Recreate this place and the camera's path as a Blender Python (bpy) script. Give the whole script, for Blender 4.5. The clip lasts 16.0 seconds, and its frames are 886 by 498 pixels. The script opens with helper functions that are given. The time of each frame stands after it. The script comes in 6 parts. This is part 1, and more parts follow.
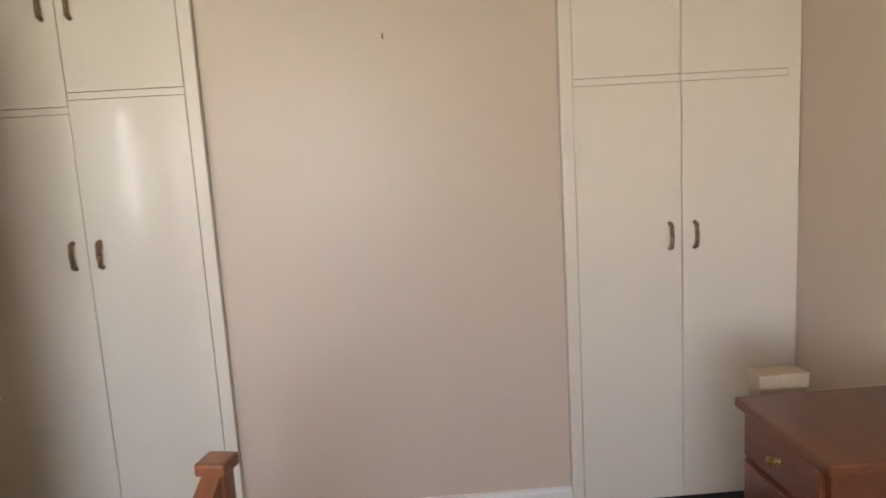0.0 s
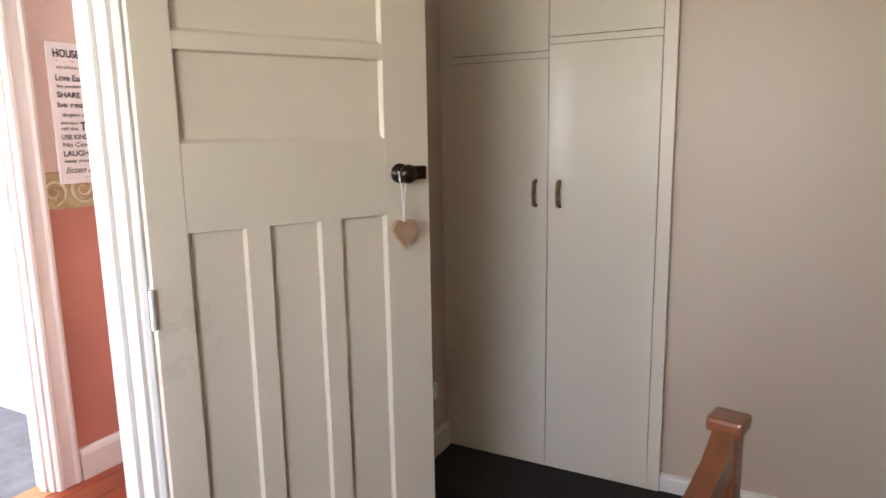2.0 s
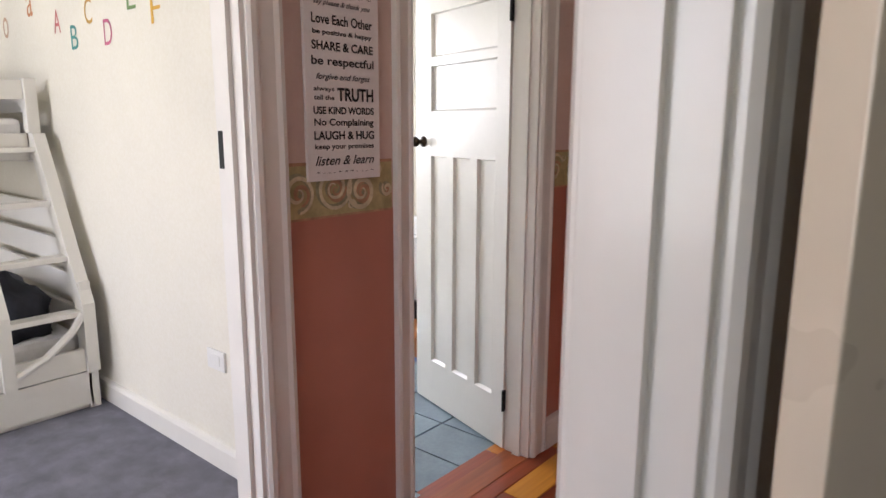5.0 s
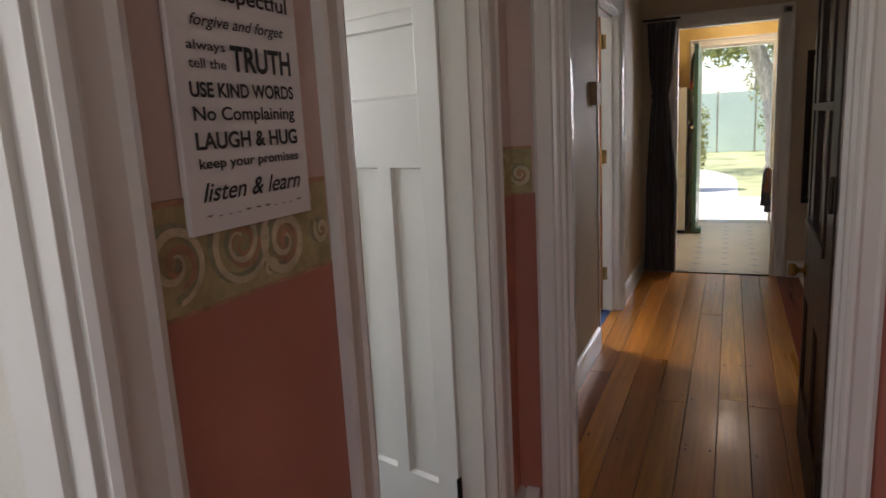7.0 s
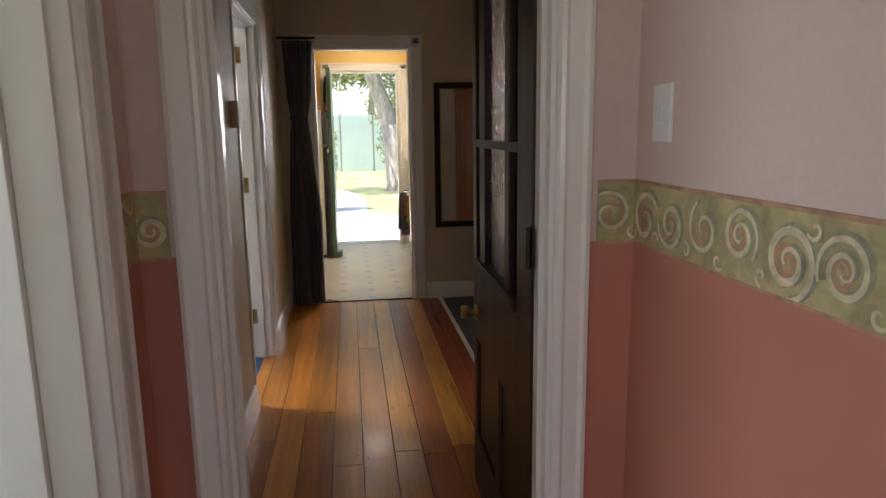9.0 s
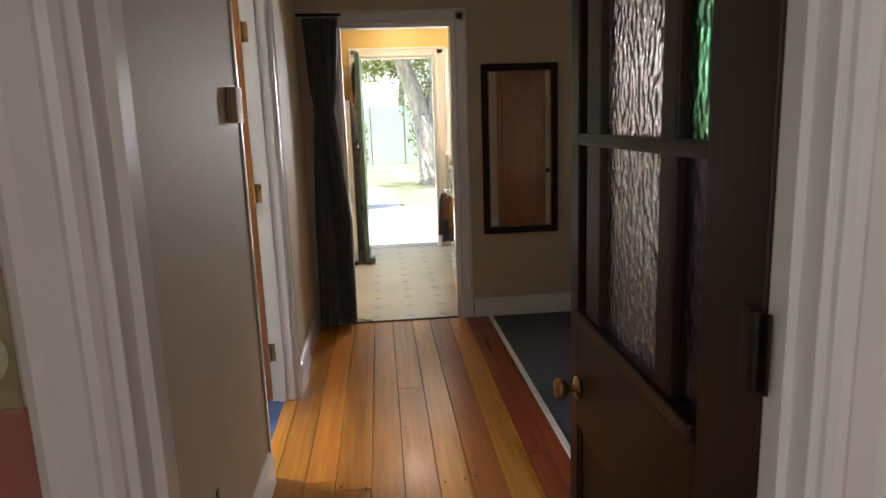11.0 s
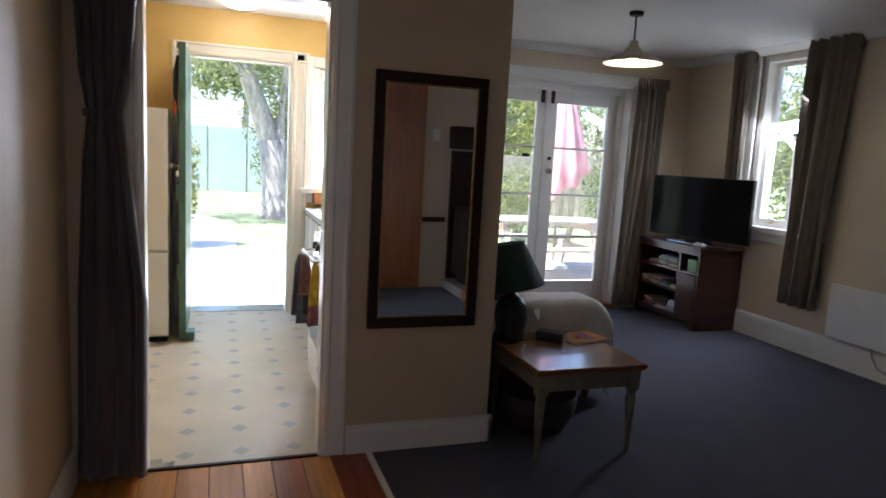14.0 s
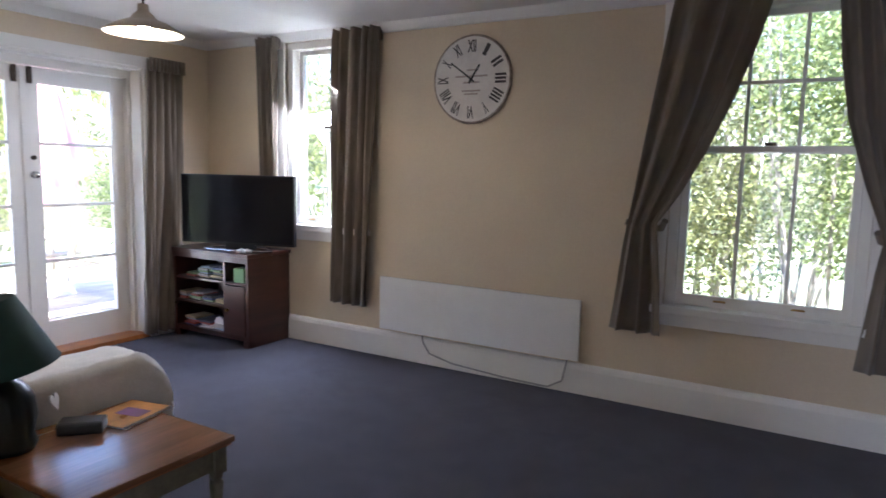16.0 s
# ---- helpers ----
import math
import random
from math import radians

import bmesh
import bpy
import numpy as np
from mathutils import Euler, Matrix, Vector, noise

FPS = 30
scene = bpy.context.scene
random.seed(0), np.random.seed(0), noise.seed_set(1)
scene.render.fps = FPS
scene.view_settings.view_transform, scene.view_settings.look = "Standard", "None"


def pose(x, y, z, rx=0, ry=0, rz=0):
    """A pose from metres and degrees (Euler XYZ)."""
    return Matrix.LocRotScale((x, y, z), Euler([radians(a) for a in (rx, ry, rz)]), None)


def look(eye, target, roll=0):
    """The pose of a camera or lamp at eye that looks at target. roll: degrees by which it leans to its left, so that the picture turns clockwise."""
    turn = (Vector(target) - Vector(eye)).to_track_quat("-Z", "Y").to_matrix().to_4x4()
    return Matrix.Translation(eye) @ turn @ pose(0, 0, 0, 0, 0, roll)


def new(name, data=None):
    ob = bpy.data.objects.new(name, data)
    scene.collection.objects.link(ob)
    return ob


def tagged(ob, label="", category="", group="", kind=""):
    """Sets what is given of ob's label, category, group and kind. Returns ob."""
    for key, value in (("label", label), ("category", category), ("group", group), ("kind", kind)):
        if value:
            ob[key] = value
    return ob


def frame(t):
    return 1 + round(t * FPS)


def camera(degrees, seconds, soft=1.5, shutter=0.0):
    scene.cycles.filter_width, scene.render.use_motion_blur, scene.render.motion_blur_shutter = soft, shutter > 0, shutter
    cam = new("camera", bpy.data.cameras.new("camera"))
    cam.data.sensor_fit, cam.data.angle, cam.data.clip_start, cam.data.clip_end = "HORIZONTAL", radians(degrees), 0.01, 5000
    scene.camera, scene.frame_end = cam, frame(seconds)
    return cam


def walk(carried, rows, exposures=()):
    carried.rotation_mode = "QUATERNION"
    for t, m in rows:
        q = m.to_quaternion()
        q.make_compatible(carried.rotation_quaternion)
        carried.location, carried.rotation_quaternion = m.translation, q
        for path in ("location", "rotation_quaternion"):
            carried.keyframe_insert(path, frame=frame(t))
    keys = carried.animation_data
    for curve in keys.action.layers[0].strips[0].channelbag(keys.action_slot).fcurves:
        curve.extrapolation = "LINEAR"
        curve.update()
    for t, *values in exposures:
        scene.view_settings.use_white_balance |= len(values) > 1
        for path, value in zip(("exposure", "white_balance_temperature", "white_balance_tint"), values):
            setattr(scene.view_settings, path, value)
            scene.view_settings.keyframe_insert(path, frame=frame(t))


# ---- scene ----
cam = camera(68.0, 16.0, 1.5, 0.14)

PATH = [
    (0, (2.45, -0.209, 1.426), (2.537, 1.768, 1.139), -3.4),
    (0.5, (2.344, -0.222, 1.408), (2.073, 1.737, 1.107), -3.2),
    (1, (2.28, -0.254, 1.389), (1.704, 1.637, 1.088), -3.3),
    (1.5, (2.207, -0.21, 1.383), (1.432, 1.607, 1.066), -3.3),
    (2, (2.107, -0.197, 1.376), (1.172, 1.535, 1.025), -1.0),
    (2.5, (1.954, -0.177, 1.365), (0.829, 1.434, 0.991), -2.0),
    (3, (1.768, -0.125, 1.353), (0.469, 1.361, 1.031), -2.1),
    (3.5, (1.589, -0.04, 1.343), (0.251, 1.405, 0.993), -2.2),
    (4, (1.394, 0.055, 1.342), (0.091, 1.532, 0.993), -1.6),
    (4.2, (1.317, 0.104, 1.351), (0.036, 1.599, 0.997), -0.1),
    (6.3, (0.409, 0.544, 1.33), (-0.79, 2.089, 0.914), -1.3),
    (6.5, (0.363, 0.586, 1.333), (-0.712, 2.221, 0.918), -1.4),
    (7, (0.221, 0.731, 1.321), (-0.575, 2.529, 0.954), -3.0),
    (7.5, (0.142, 0.861, 1.332), (-0.286, 2.777, 0.951), -3.1),
    (8, (0.084, 0.999, 1.344), (0.182, 2.97, 1.022), -3.0),
    (8.2, (0.067, 1.059, 1.368), (0.357, 3.012, 1.053), -1.2),
    (10.3, (0.049, 1.65, 1.335), (0.231, 3.592, 0.895), -1.5),
    (10.5, (0.058, 1.77, 1.327), (0.212, 3.72, 0.909), -2.7),
    (11, (0.034, 2.017, 1.371), (0.21, 3.973, 0.991), -2.0),
    (11.5, (-0.005, 2.293, 1.307), (0.122, 4.244, 0.889), -1.4),
    (12, (0.045, 2.534, 1.313), (0.112, 4.5, 0.953), -0.3),
    (12.5, (0.031, 2.81, 1.321), (0.197, 4.772, 0.973), 0.1),
    (13, (0.02, 3.069, 1.352), (0.372, 5.006, 1.002), 0.0),
    (13.5, (0.037, 3.38, 1.36), (0.445, 5.315, 1.063), 0.6),
    (14, (0.092, 3.649, 1.376), (0.74, 5.521, 1.1), 3.1),
    (14.5, (0.142, 3.886, 1.409), (1.138, 5.597, 1.131), 3.0),
    (15, (0.21, 4.117, 1.395), (1.49, 5.625, 1.102), 0.9),
    (15.5, (0.331, 4.346, 1.404), (1.788, 5.693, 1.16), -0.6),
    (16, (0.462, 4.445, 1.404), (2.182, 5.436, 1.163), 1.3),
]
# seconds, stops, kelvin, tint
EXPOSURES = [(0, 4.15, 6450, 20), (1.5, 4.1, 6450, 20), (2.5, 3.15, 6400, 20), (3.2, 2.3, 6400, 25), (4.2, 1.95, 6500, 24), (6.3, 1.85, 6650, 19), (7.0, 0.95, 6600, 19), (8.2, 1.15, 6500, 18),
             (10.3, 1.4, 6700, 16), (11.0, 1.55, 6600, 15), (12.0, 1.55, 6150, 14), (13.0, 1.3, 5800, 13), (14.0, 1.5, 5600, 15), (14.5, 1.65, 5600, 17), (15.0, 2.5, 5650, 20), (15.5, 2.9, 5600, 20), (16, 2.7, 5500, 20)]
walk(cam, [(t, look(e, g, r)) for t, e, g, r in PATH], EXPOSURES)

# ---- world, sun, window and fill light ----
SUN_AZ, SUN_EL = 262.0, 64.0
world = bpy.data.worlds.new("sky")
scene.world = world
world.use_nodes = True
wn = world.node_tree
sky = wn.nodes.new("ShaderNodeTexSky")
sky.sky_type = "NISHITA"
sky.sun_disc = False
sky.sun_elevation, sky.sun_rotation = radians(SUN_EL), radians(SUN_AZ)
wn.links.new(sky.outputs[0], wn.nodes["Background"].inputs[0])
wn.nodes["Background"].inputs[1].default_value = 0.15
sun = new("sun", bpy.data.lights.new("sun", "SUN"))
sun.data.energy, sun.data.angle, sun.data.color = 5.0, radians(0.6), (1.0, 0.94, 0.85)
_a, _e = radians(SUN_AZ), radians(SUN_EL)
sun.matrix_world = look((0, 0, 30), (-math.sin(_a) * math.cos(_e) * 10, -math.cos(_a) * math.cos(_e) * 10, 30 - math.sin(_e) * 10))


def area_lamp(name, eye, target, w, h, watts, color=(0.9, 0.95, 1.0)):
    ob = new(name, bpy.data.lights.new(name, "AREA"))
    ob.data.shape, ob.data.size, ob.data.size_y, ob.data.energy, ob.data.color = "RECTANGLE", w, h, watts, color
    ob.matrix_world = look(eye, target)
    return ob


area_lamp("bedroom_window_light", (1.75, -2.38, 1.55), (2.2, 2, 1.5), 1.2, 0.95, 2.9, (0.94, 0.97, 1.0))
area_lamp("child_room_window_light", (-2.3, -1.96, 1.5), (-2.0, 0.6, 0.2), 1.6, 1.2, 22)
area_lamp("bathroom_window_light", (-3.18, 2.35, 1.6), (-1.0, 2.2, 1.2), 1.0, 0.9, 13, (0.84, 0.92, 1.0))
area_lamp("blue_room_window_light", (-3.38, 5.85, 1.5), (-1.0, 5.0, 0.5), 1.0, 1.2, 45)
# Added fill lamp at the unseen lobby end, brightens the sign wall.
area_lamp("entrance_light", (0.15, -0.83, 1.45), (0.15, 2, 1.3), 0.5, 0.9, 2.4)
area_lamp("narrow_window_light", (4.60, 7.90, 1.80), (3.75, 7.7, 0.3), 0.45, 0.8, 11)
area_lamp("kitchen_window_light", (1.05, 9.36, 1.55), (0.9, 7.5, 0.8), 0.40, 0.9, 24)

# ---- materials ----
MATS = {}


def node(nt, kind, **inputs):
    n = nt.nodes.new(kind)
    for k, v in inputs.items():
        n.inputs[k.replace("_", " ")].default_value = v
    return n


def mat(name, col, rough=0.6, var=0.1, scale=3.0, bump=0.15, bscale=120.0, metal=0.0, coat=0.0, stretch=(1, 1, 1), fine=0.05, local=False, spec=0.5, per_piece=0.0, sheen=0.0):
    """A surface with slow and fine colour variation, rough patches and a fine relief."""
    m = bpy.data.materials.new(name)
    m.use_nodes = True
    nt, p = m.node_tree, m.node_tree.nodes["Principled BSDF"]
    if local:
        tc = nt.nodes.new("ShaderNodeTexCoord").outputs["Object"]
    else:
        tc = nt.nodes.new("ShaderNodeNewGeometry").outputs["Position"]
    mp = nt.nodes.new("ShaderNodeMapping")
    mp.inputs["Scale"].default_value = stretch
    nt.links.new(tc, mp.inputs["Vector"])
    if local:
        oi = nt.nodes.new("ShaderNodeObjectInfo")
        ml = nt.nodes.new("ShaderNodeMath")
        ml.operation = "MULTIPLY"
        ml.inputs[1].default_value = 37.0
        nt.links.new(oi.outputs["Random"], ml.inputs[0])
        nt.links.new(ml.outputs[0], mp.inputs["Location"])
    n1 = node(nt, "ShaderNodeTexNoise", Scale=scale, Detail=5.0, Roughness=0.6)
    n2 = node(nt, "ShaderNodeTexNoise", Scale=bscale, Detail=3.0)
    for n in (n1, n2):
        nt.links.new(mp.outputs[0], n.inputs["Vector"])
    ramp = nt.nodes.new("ShaderNodeValToRGB")
    lo = [max(0, c * (1 - var)) for c in col]
    hi = [min(1, c * (1 + var)) for c in col]
    ramp.color_ramp.elements[0].position, ramp.color_ramp.elements[1].position = 0.3, 0.7
    ramp.color_ramp.elements[0].color, ramp.color_ramp.elements[1].color = (*lo, 1), (*hi, 1)
    nt.links.new(n1.outputs["Fac"], ramp.inputs[0])
    mix = nt.nodes.new("ShaderNodeMix")
    mix.data_type, mix.blend_type = "RGBA", "OVERLAY"
    mix.inputs[0].default_value = fine * 4
    nt.links.new(ramp.outputs[0], mix.inputs[6])
    nt.links.new(n2.outputs["Fac"], mix.inputs[7])
    out = mix.outputs[2]
    if per_piece:
        oi2 = nt.nodes.new("ShaderNodeObjectInfo")
        hv = nt.nodes.new("ShaderNodeHueSaturation")
        mr = nt.nodes.new("ShaderNodeMapRange")
        mr.inputs[3].default_value, mr.inputs[4].default_value = 1 - per_piece, 1 + per_piece
        nt.links.new(oi2.outputs["Random"], mr.inputs[0])
        nt.links.new(mr.outputs[0], hv.inputs["Value"])
        fr = nt.nodes.new("ShaderNodeMath")
        fr.operation = "MULTIPLY"
        fr.inputs[1].default_value = 17.0
        fc = nt.nodes.new("ShaderNodeMath")
        fc.operation = "FRACT"
        mh = nt.nodes.new("ShaderNodeMapRange")
        mh.inputs[3].default_value, mh.inputs[4].default_value = 0.5 - 0.035 * per_piece, 0.5 + 0.035 * per_piece
        nt.links.new(oi2.outputs["Random"], fr.inputs[0])
        nt.links.new(fr.outputs[0], fc.inputs[0])
        nt.links.new(fc.outputs[0], mh.inputs[0])
        nt.links.new(mh.outputs[0], hv.inputs["Hue"])
        nt.links.new(out, hv.inputs["Color"])
        out = hv.outputs[0]
    nt.links.new(out, p.inputs["Base Color"])
    rr = nt.nodes.new("ShaderNodeMapRange")
    rr.inputs[3].default_value, rr.inputs[4].default_value = max(0.02, rough - 0.08), min(1, rough + 0.08)
    nt.links.new(n1.outputs["Fac"], rr.inputs[0])
    nt.links.new(rr.outputs[0], p.inputs["Roughness"])
    p.inputs["Metallic"].default_value = metal
    p.inputs["Specular IOR Level"].default_value = spec
    p.inputs["Coat Weight"].default_value = coat
    p.inputs["Coat Roughness"].default_value = 0.12
    if sheen:
        p.inputs["Sheen Weight"].default_value = sheen
    if bump:
        b = node(nt, "ShaderNodeBump", Strength=bump, Distance=0.002)
        nt.links.new(n2.outputs["Fac"], b.inputs["Height"])
        nt.links.new(b.outputs[0], p.inputs["Normal"])
    MATS[name] = m
    return m


def glass(name, col=(1, 1, 1), relief=0.0, rough=0.0, scale=45.0, depth=0.01, ior=1.45):
    m = bpy.data.materials.new(name)
    m.use_nodes = True
    nt, p = m.node_tree, m.node_tree.nodes["Principled BSDF"]
    p.inputs["Base Color"].default_value = (*col, 1)
    p.inputs["Transmission Weight"].default_value = 1
    p.inputs["Roughness"].default_value = rough
    p.inputs["IOR"].default_value = ior
    if relief:
        g = nt.nodes.new("ShaderNodeNewGeometry")
        mp = nt.nodes.new("ShaderNodeMapping")
        mp.inputs["Scale"].default_value = (1, 1, 0.72)
        v = node(nt, "ShaderNodeTexVoronoi", Scale=scale)
        v.feature = "SMOOTH_F1"
        b = node(nt, "ShaderNodeBump", Strength=relief, Distance=depth)
        nt.links.new(g.outputs["Position"], mp.inputs[0])
        nt.links.new(mp.outputs[0], v.inputs["Vector"])
        nt.links.new(v.outputs["Distance"], b.inputs["Height"])
        nt.links.new(b.outputs[0], p.inputs["Normal"])
    MATS[name] = m
    return m


def glow(name, col, strength):
    m = bpy.data.materials.new(name)
    m.use_nodes = True
    p = m.node_tree.nodes["Principled BSDF"]
    p.inputs["Base Color"].default_value = (*col, 1)
    p.inputs["Emission Color"].default_value = (*col, 1)
    p.inputs["Emission Strength"].default_value = strength
    return m


def two_tone(name, low, high, split, rough=0.55):
    """Wall paint with a dado colour below a given height."""
    m = mat(name, high, rough, var=0.05, scale=2.0, bump=0.05, bscale=60, fine=0.02)
    nt, p = m.node_tree, m.node_tree.nodes["Principled BSDF"]
    src = p.inputs["Base Color"].links[0].from_socket
    g = nt.nodes.new("ShaderNodeNewGeometry")
    sx = nt.nodes.new("ShaderNodeSeparateXYZ")
    lt = nt.nodes.new("ShaderNodeMath")
    lt.operation = "LESS_THAN"
    lt.inputs[1].default_value = split
    nt.links.new(g.outputs["Position"], sx.inputs[0])
    nt.links.new(sx.outputs["Z"], lt.inputs[0])
    n = node(nt, "ShaderNodeTexNoise", Scale=2.5, Detail=6.0)
    nt.links.new(g.outputs["Position"], n.inputs["Vector"])
    r = nt.nodes.new("ShaderNodeValToRGB")
    r.color_ramp.elements[0].position, r.color_ramp.elements[1].position = 0.3, 0.72
    r.color_ramp.elements[0].color = (*[c * 0.9 for c in low], 1)
    r.color_ramp.elements[1].color = (*[min(1, c * 1.12) for c in low], 1)
    nt.links.new(n.outputs["Fac"], r.inputs[0])
    mx = nt.nodes.new("ShaderNodeMix")
    mx.data_type = "RGBA"
    nt.links.new(lt.outputs[0], mx.inputs[0])
    nt.links.new(src, mx.inputs[6])
    nt.links.new(r.outputs[0], mx.inputs[7])
    nt.links.new(mx.outputs[2], p.inputs["Base Color"])
    return m


def vinyl(name):
    """Cream sheet vinyl with a printed lattice of small grey diamonds."""
    m = mat(name, (0.58, 0.50, 0.36), 0.35, var=0.12, scale=2.2, bump=0.06, bscale=200)
    nt, p = m.node_tree, m.node_tree.nodes["Principled BSDF"]
    src = p.inputs["Base Color"].links[0].from_socket
    g = nt.nodes.new("ShaderNodeNewGeometry")
    sx = nt.nodes.new("ShaderNodeSeparateXYZ")
    nt.links.new(g.outputs["Position"], sx.inputs[0])

    def op(kind, a, b=None):
        n = nt.nodes.new("ShaderNodeMath")
        n.operation = kind
        for i, v in enumerate((a, b)):
            if v is None:
                continue
            if isinstance(v, float):
                n.inputs[i].default_value = v
            else:
                nt.links.new(v, n.inputs[i])
        return n.outputs[0]

    def diamond(du, dv):
        u = op("ABSOLUTE", op("SUBTRACT", op("FRACT", op("ADD", op("MULTIPLY", sx.outputs["X"], 1 / 0.24), du)), 0.5))
        v = op("ABSOLUTE", op("SUBTRACT", op("FRACT", op("ADD", op("MULTIPLY", sx.outputs["Y"], 1 / 0.26), dv)), 0.5))
        return op("LESS_THAN", op("ADD", u, v), 0.17)

    mask = op("MAXIMUM", diamond(0.679, 0.042), 0.0)
    fac = op("MULTIPLY", mask, 0.75)
    mx = nt.nodes.new("ShaderNodeMix")
    mx.data_type = "RGBA"
    nt.links.new(fac, mx.inputs[0])
    nt.links.new(src, mx.inputs[6])
    mx.inputs[7].default_value = (0.30, 0.30, 0.31, 1)
    nt.links.new(mx.outputs[2], p.inputs["Base Color"])
    return m


WHITE = mat("white_gloss_paint", (0.80, 0.775, 0.72), 0.32, var=0.03, scale=3, bump=0.05, bscale=40, fine=0.015, coat=0.2)
CREAM = mat("cream_gloss_paint", (0.76, 0.68, 0.56), 0.24, var=0.02, scale=1.2, bump=0.05, bscale=25, fine=0.01, coat=0.25)
DOORW = mat("off_white_door_paint", (0.76, 0.67, 0.53), 0.3, var=0.025, scale=2, bump=0.05, bscale=30, fine=0.01, coat=0.2)
BEDWALL = mat("beige_pink_wall_paint", (0.60, 0.485, 0.375), 0.42, var=0.025, scale=0.7, bump=0.015, bscale=30, fine=0.004)
LOBBY = two_tone("pink_and_terracotta_wall_paint", (0.51, 0.205, 0.145), (0.68, 0.53, 0.465), 1.11, 0.5)
HALLW = mat("taupe_wall_paint", (0.61, 0.49, 0.345), 0.62, var=0.05, scale=1.8, bump=0.07, bscale=60, fine=0.02, spec=0.25)
LIVW = mat("cream_living_wall_paint", (0.66, 0.55, 0.395), 0.6, var=0.05, scale=1.5, bump=0.06, bscale=60, fine=0.02, spec=0.3)
KIDW = mat("warm_white_wall_paint", (0.80, 0.76, 0.66), 0.5, var=0.03, scale=2, bump=0.1, bscale=80)
YELLOW = mat("yellow_kitchen_paint", (0.76, 0.50, 0.15), 0.45, var=0.06, scale=2, bump=0.1, bscale=80)
CEIL = mat("white_ceiling_paint", (0.80, 0.79, 0.76), 0.7, var=0.03, scale=2, bump=0.15, bscale=60)
CARPET = mat("charcoal_carpet", (0.058, 0.056, 0.074), 0.95, var=0.22, scale=5, bump=1.0, bscale=420, fine=0.14, spec=0.15, sheen=0.15)
BEDCARPET = mat("dark_brown_carpet", (0.035, 0.031, 0.029), 0.95, var=0.2, scale=5, bump=1.0, bscale=420, fine=0.12, spec=0.15)
KIDCARPET = mat("grey_carpet", (0.19, 0.19, 0.225), 0.95, var=0.22, scale=9, bump=1.0, bscale=300, fine=0.16, spec=0.15)
BLUECARPET = mat("blue_carpet", (0.10, 0.17, 0.34), 0.95, var=0.15, scale=6, bump=1.0, bscale=300, fine=0.12, spec=0.15)
VINYL = vinyl("cream_diamond_vinyl")
PLANK, PLANKR, PLANKD = [mat(nm, c, 0.30, var=0.36, scale=7, bump=0.10, bscale=60, coat=0.2, stretch=(1, 0.05, 1), fine=0.10, local=True, spec=0.35, per_piece=0.22)
                         for nm, c in (("varnished_golden_board", (0.60, 0.225, 0.034)), ("varnished_red_brown_board", (0.38, 0.105, 0.022)), ("varnished_dark_red_board", (0.25, 0.052, 0.015)))]
PINE = mat("orange_pine", (0.40, 0.140, 0.036), 0.35, var=0.25, scale=8, bump=0.1, bscale=50, coat=0.3, stretch=(1, 1, 0.07), fine=0.08, local=True)
DARKWOOD = mat("dark_stained_timber", (0.026, 0.010, 0.005), 0.45, var=0.35, scale=9, bump=0.15, bscale=60, coat=0.0, stretch=(1, 1, 0.06), fine=0.1, local=True, spec=0.3)
MAHOG = mat("mahogany_stained_wood", (0.050, 0.014, 0.008), 0.3, var=0.35, scale=7, bump=0.1, bscale=60, coat=0.35, stretch=(0.1, 0.1, 1), fine=0.08, local=True)
REDWOOD = mat("reddish_pine_furniture", (0.22, 0.075, 0.03), 0.33, var=0.28, scale=8, bump=0.1, bscale=50, coat=0.3, stretch=(1, 0.12, 1), fine=0.08, local=True)
OAKTOP = mat("worn_brown_table_top", (0.26, 0.112, 0.045), 0.22, var=0.3, scale=7, bump=0.08, bscale=70, coat=0.6, stretch=(0.1, 1, 1), fine=0.08, local=True)
OLIVE = mat("distressed_sage_paint", (0.14, 0.12, 0.08), 0.55, var=0.22, scale=12, bump=0.2, bscale=60, fine=0.08)
BRONZE = mat("dark_bronze", (0.05, 0.036, 0.024), 0.35, var=0.3, scale=20, bump=0.05, metal=0.9)
BLACK = mat("black_metal", (0.012, 0.012, 0.012), 0.35, var=0.2, scale=20, bump=0.05, metal=0.5)
BRASS = mat("aged_brass", (0.42, 0.27, 0.10), 0.3, var=0.3, scale=25, bump=0.05, metal=1.0)
CHROME = mat("steel", (0.6, 0.6, 0.6), 0.2, var=0.1, scale=20, bump=0.02, metal=1.0)
PLASTIC = mat("white_plastic", (0.78, 0.77, 0.74), 0.35, var=0.02, scale=10, bump=0.02)
CURTAIN = mat("taupe_curtain_fabric", (0.19, 0.152, 0.11), 0.7, var=0.1, scale=6, bump=0.35, bscale=500, fine=0.08, sheen=0.3)
DARKCURT = mat("dark_grey_curtain_fabric", (0.075, 0.070, 0.075), 0.75, var=0.15, scale=6, bump=0.35, bscale=500, fine=0.08, sheen=0.25)
PANE = glass("clear_window_glass")
RIPPLE = glass("rippled_clear_glass", (0.99, 0.99, 1.0), 0.5, 0.18, 70.0, 0.012)
GREENGLASS = glass("rippled_green_glass", (0.30, 0.95, 0.50), 0.5, 0.18, 70.0, 0.012)
PINKGLASS = glass("rippled_pink_glass", (0.98, 0.55, 0.68), 0.5, 0.18, 70.0, 0.012)
PURPLEGLASS = glass("rippled_violet_glass", (0.09, 0.07, 0.15), 0.5, 0.2, 62.0, 0.012)
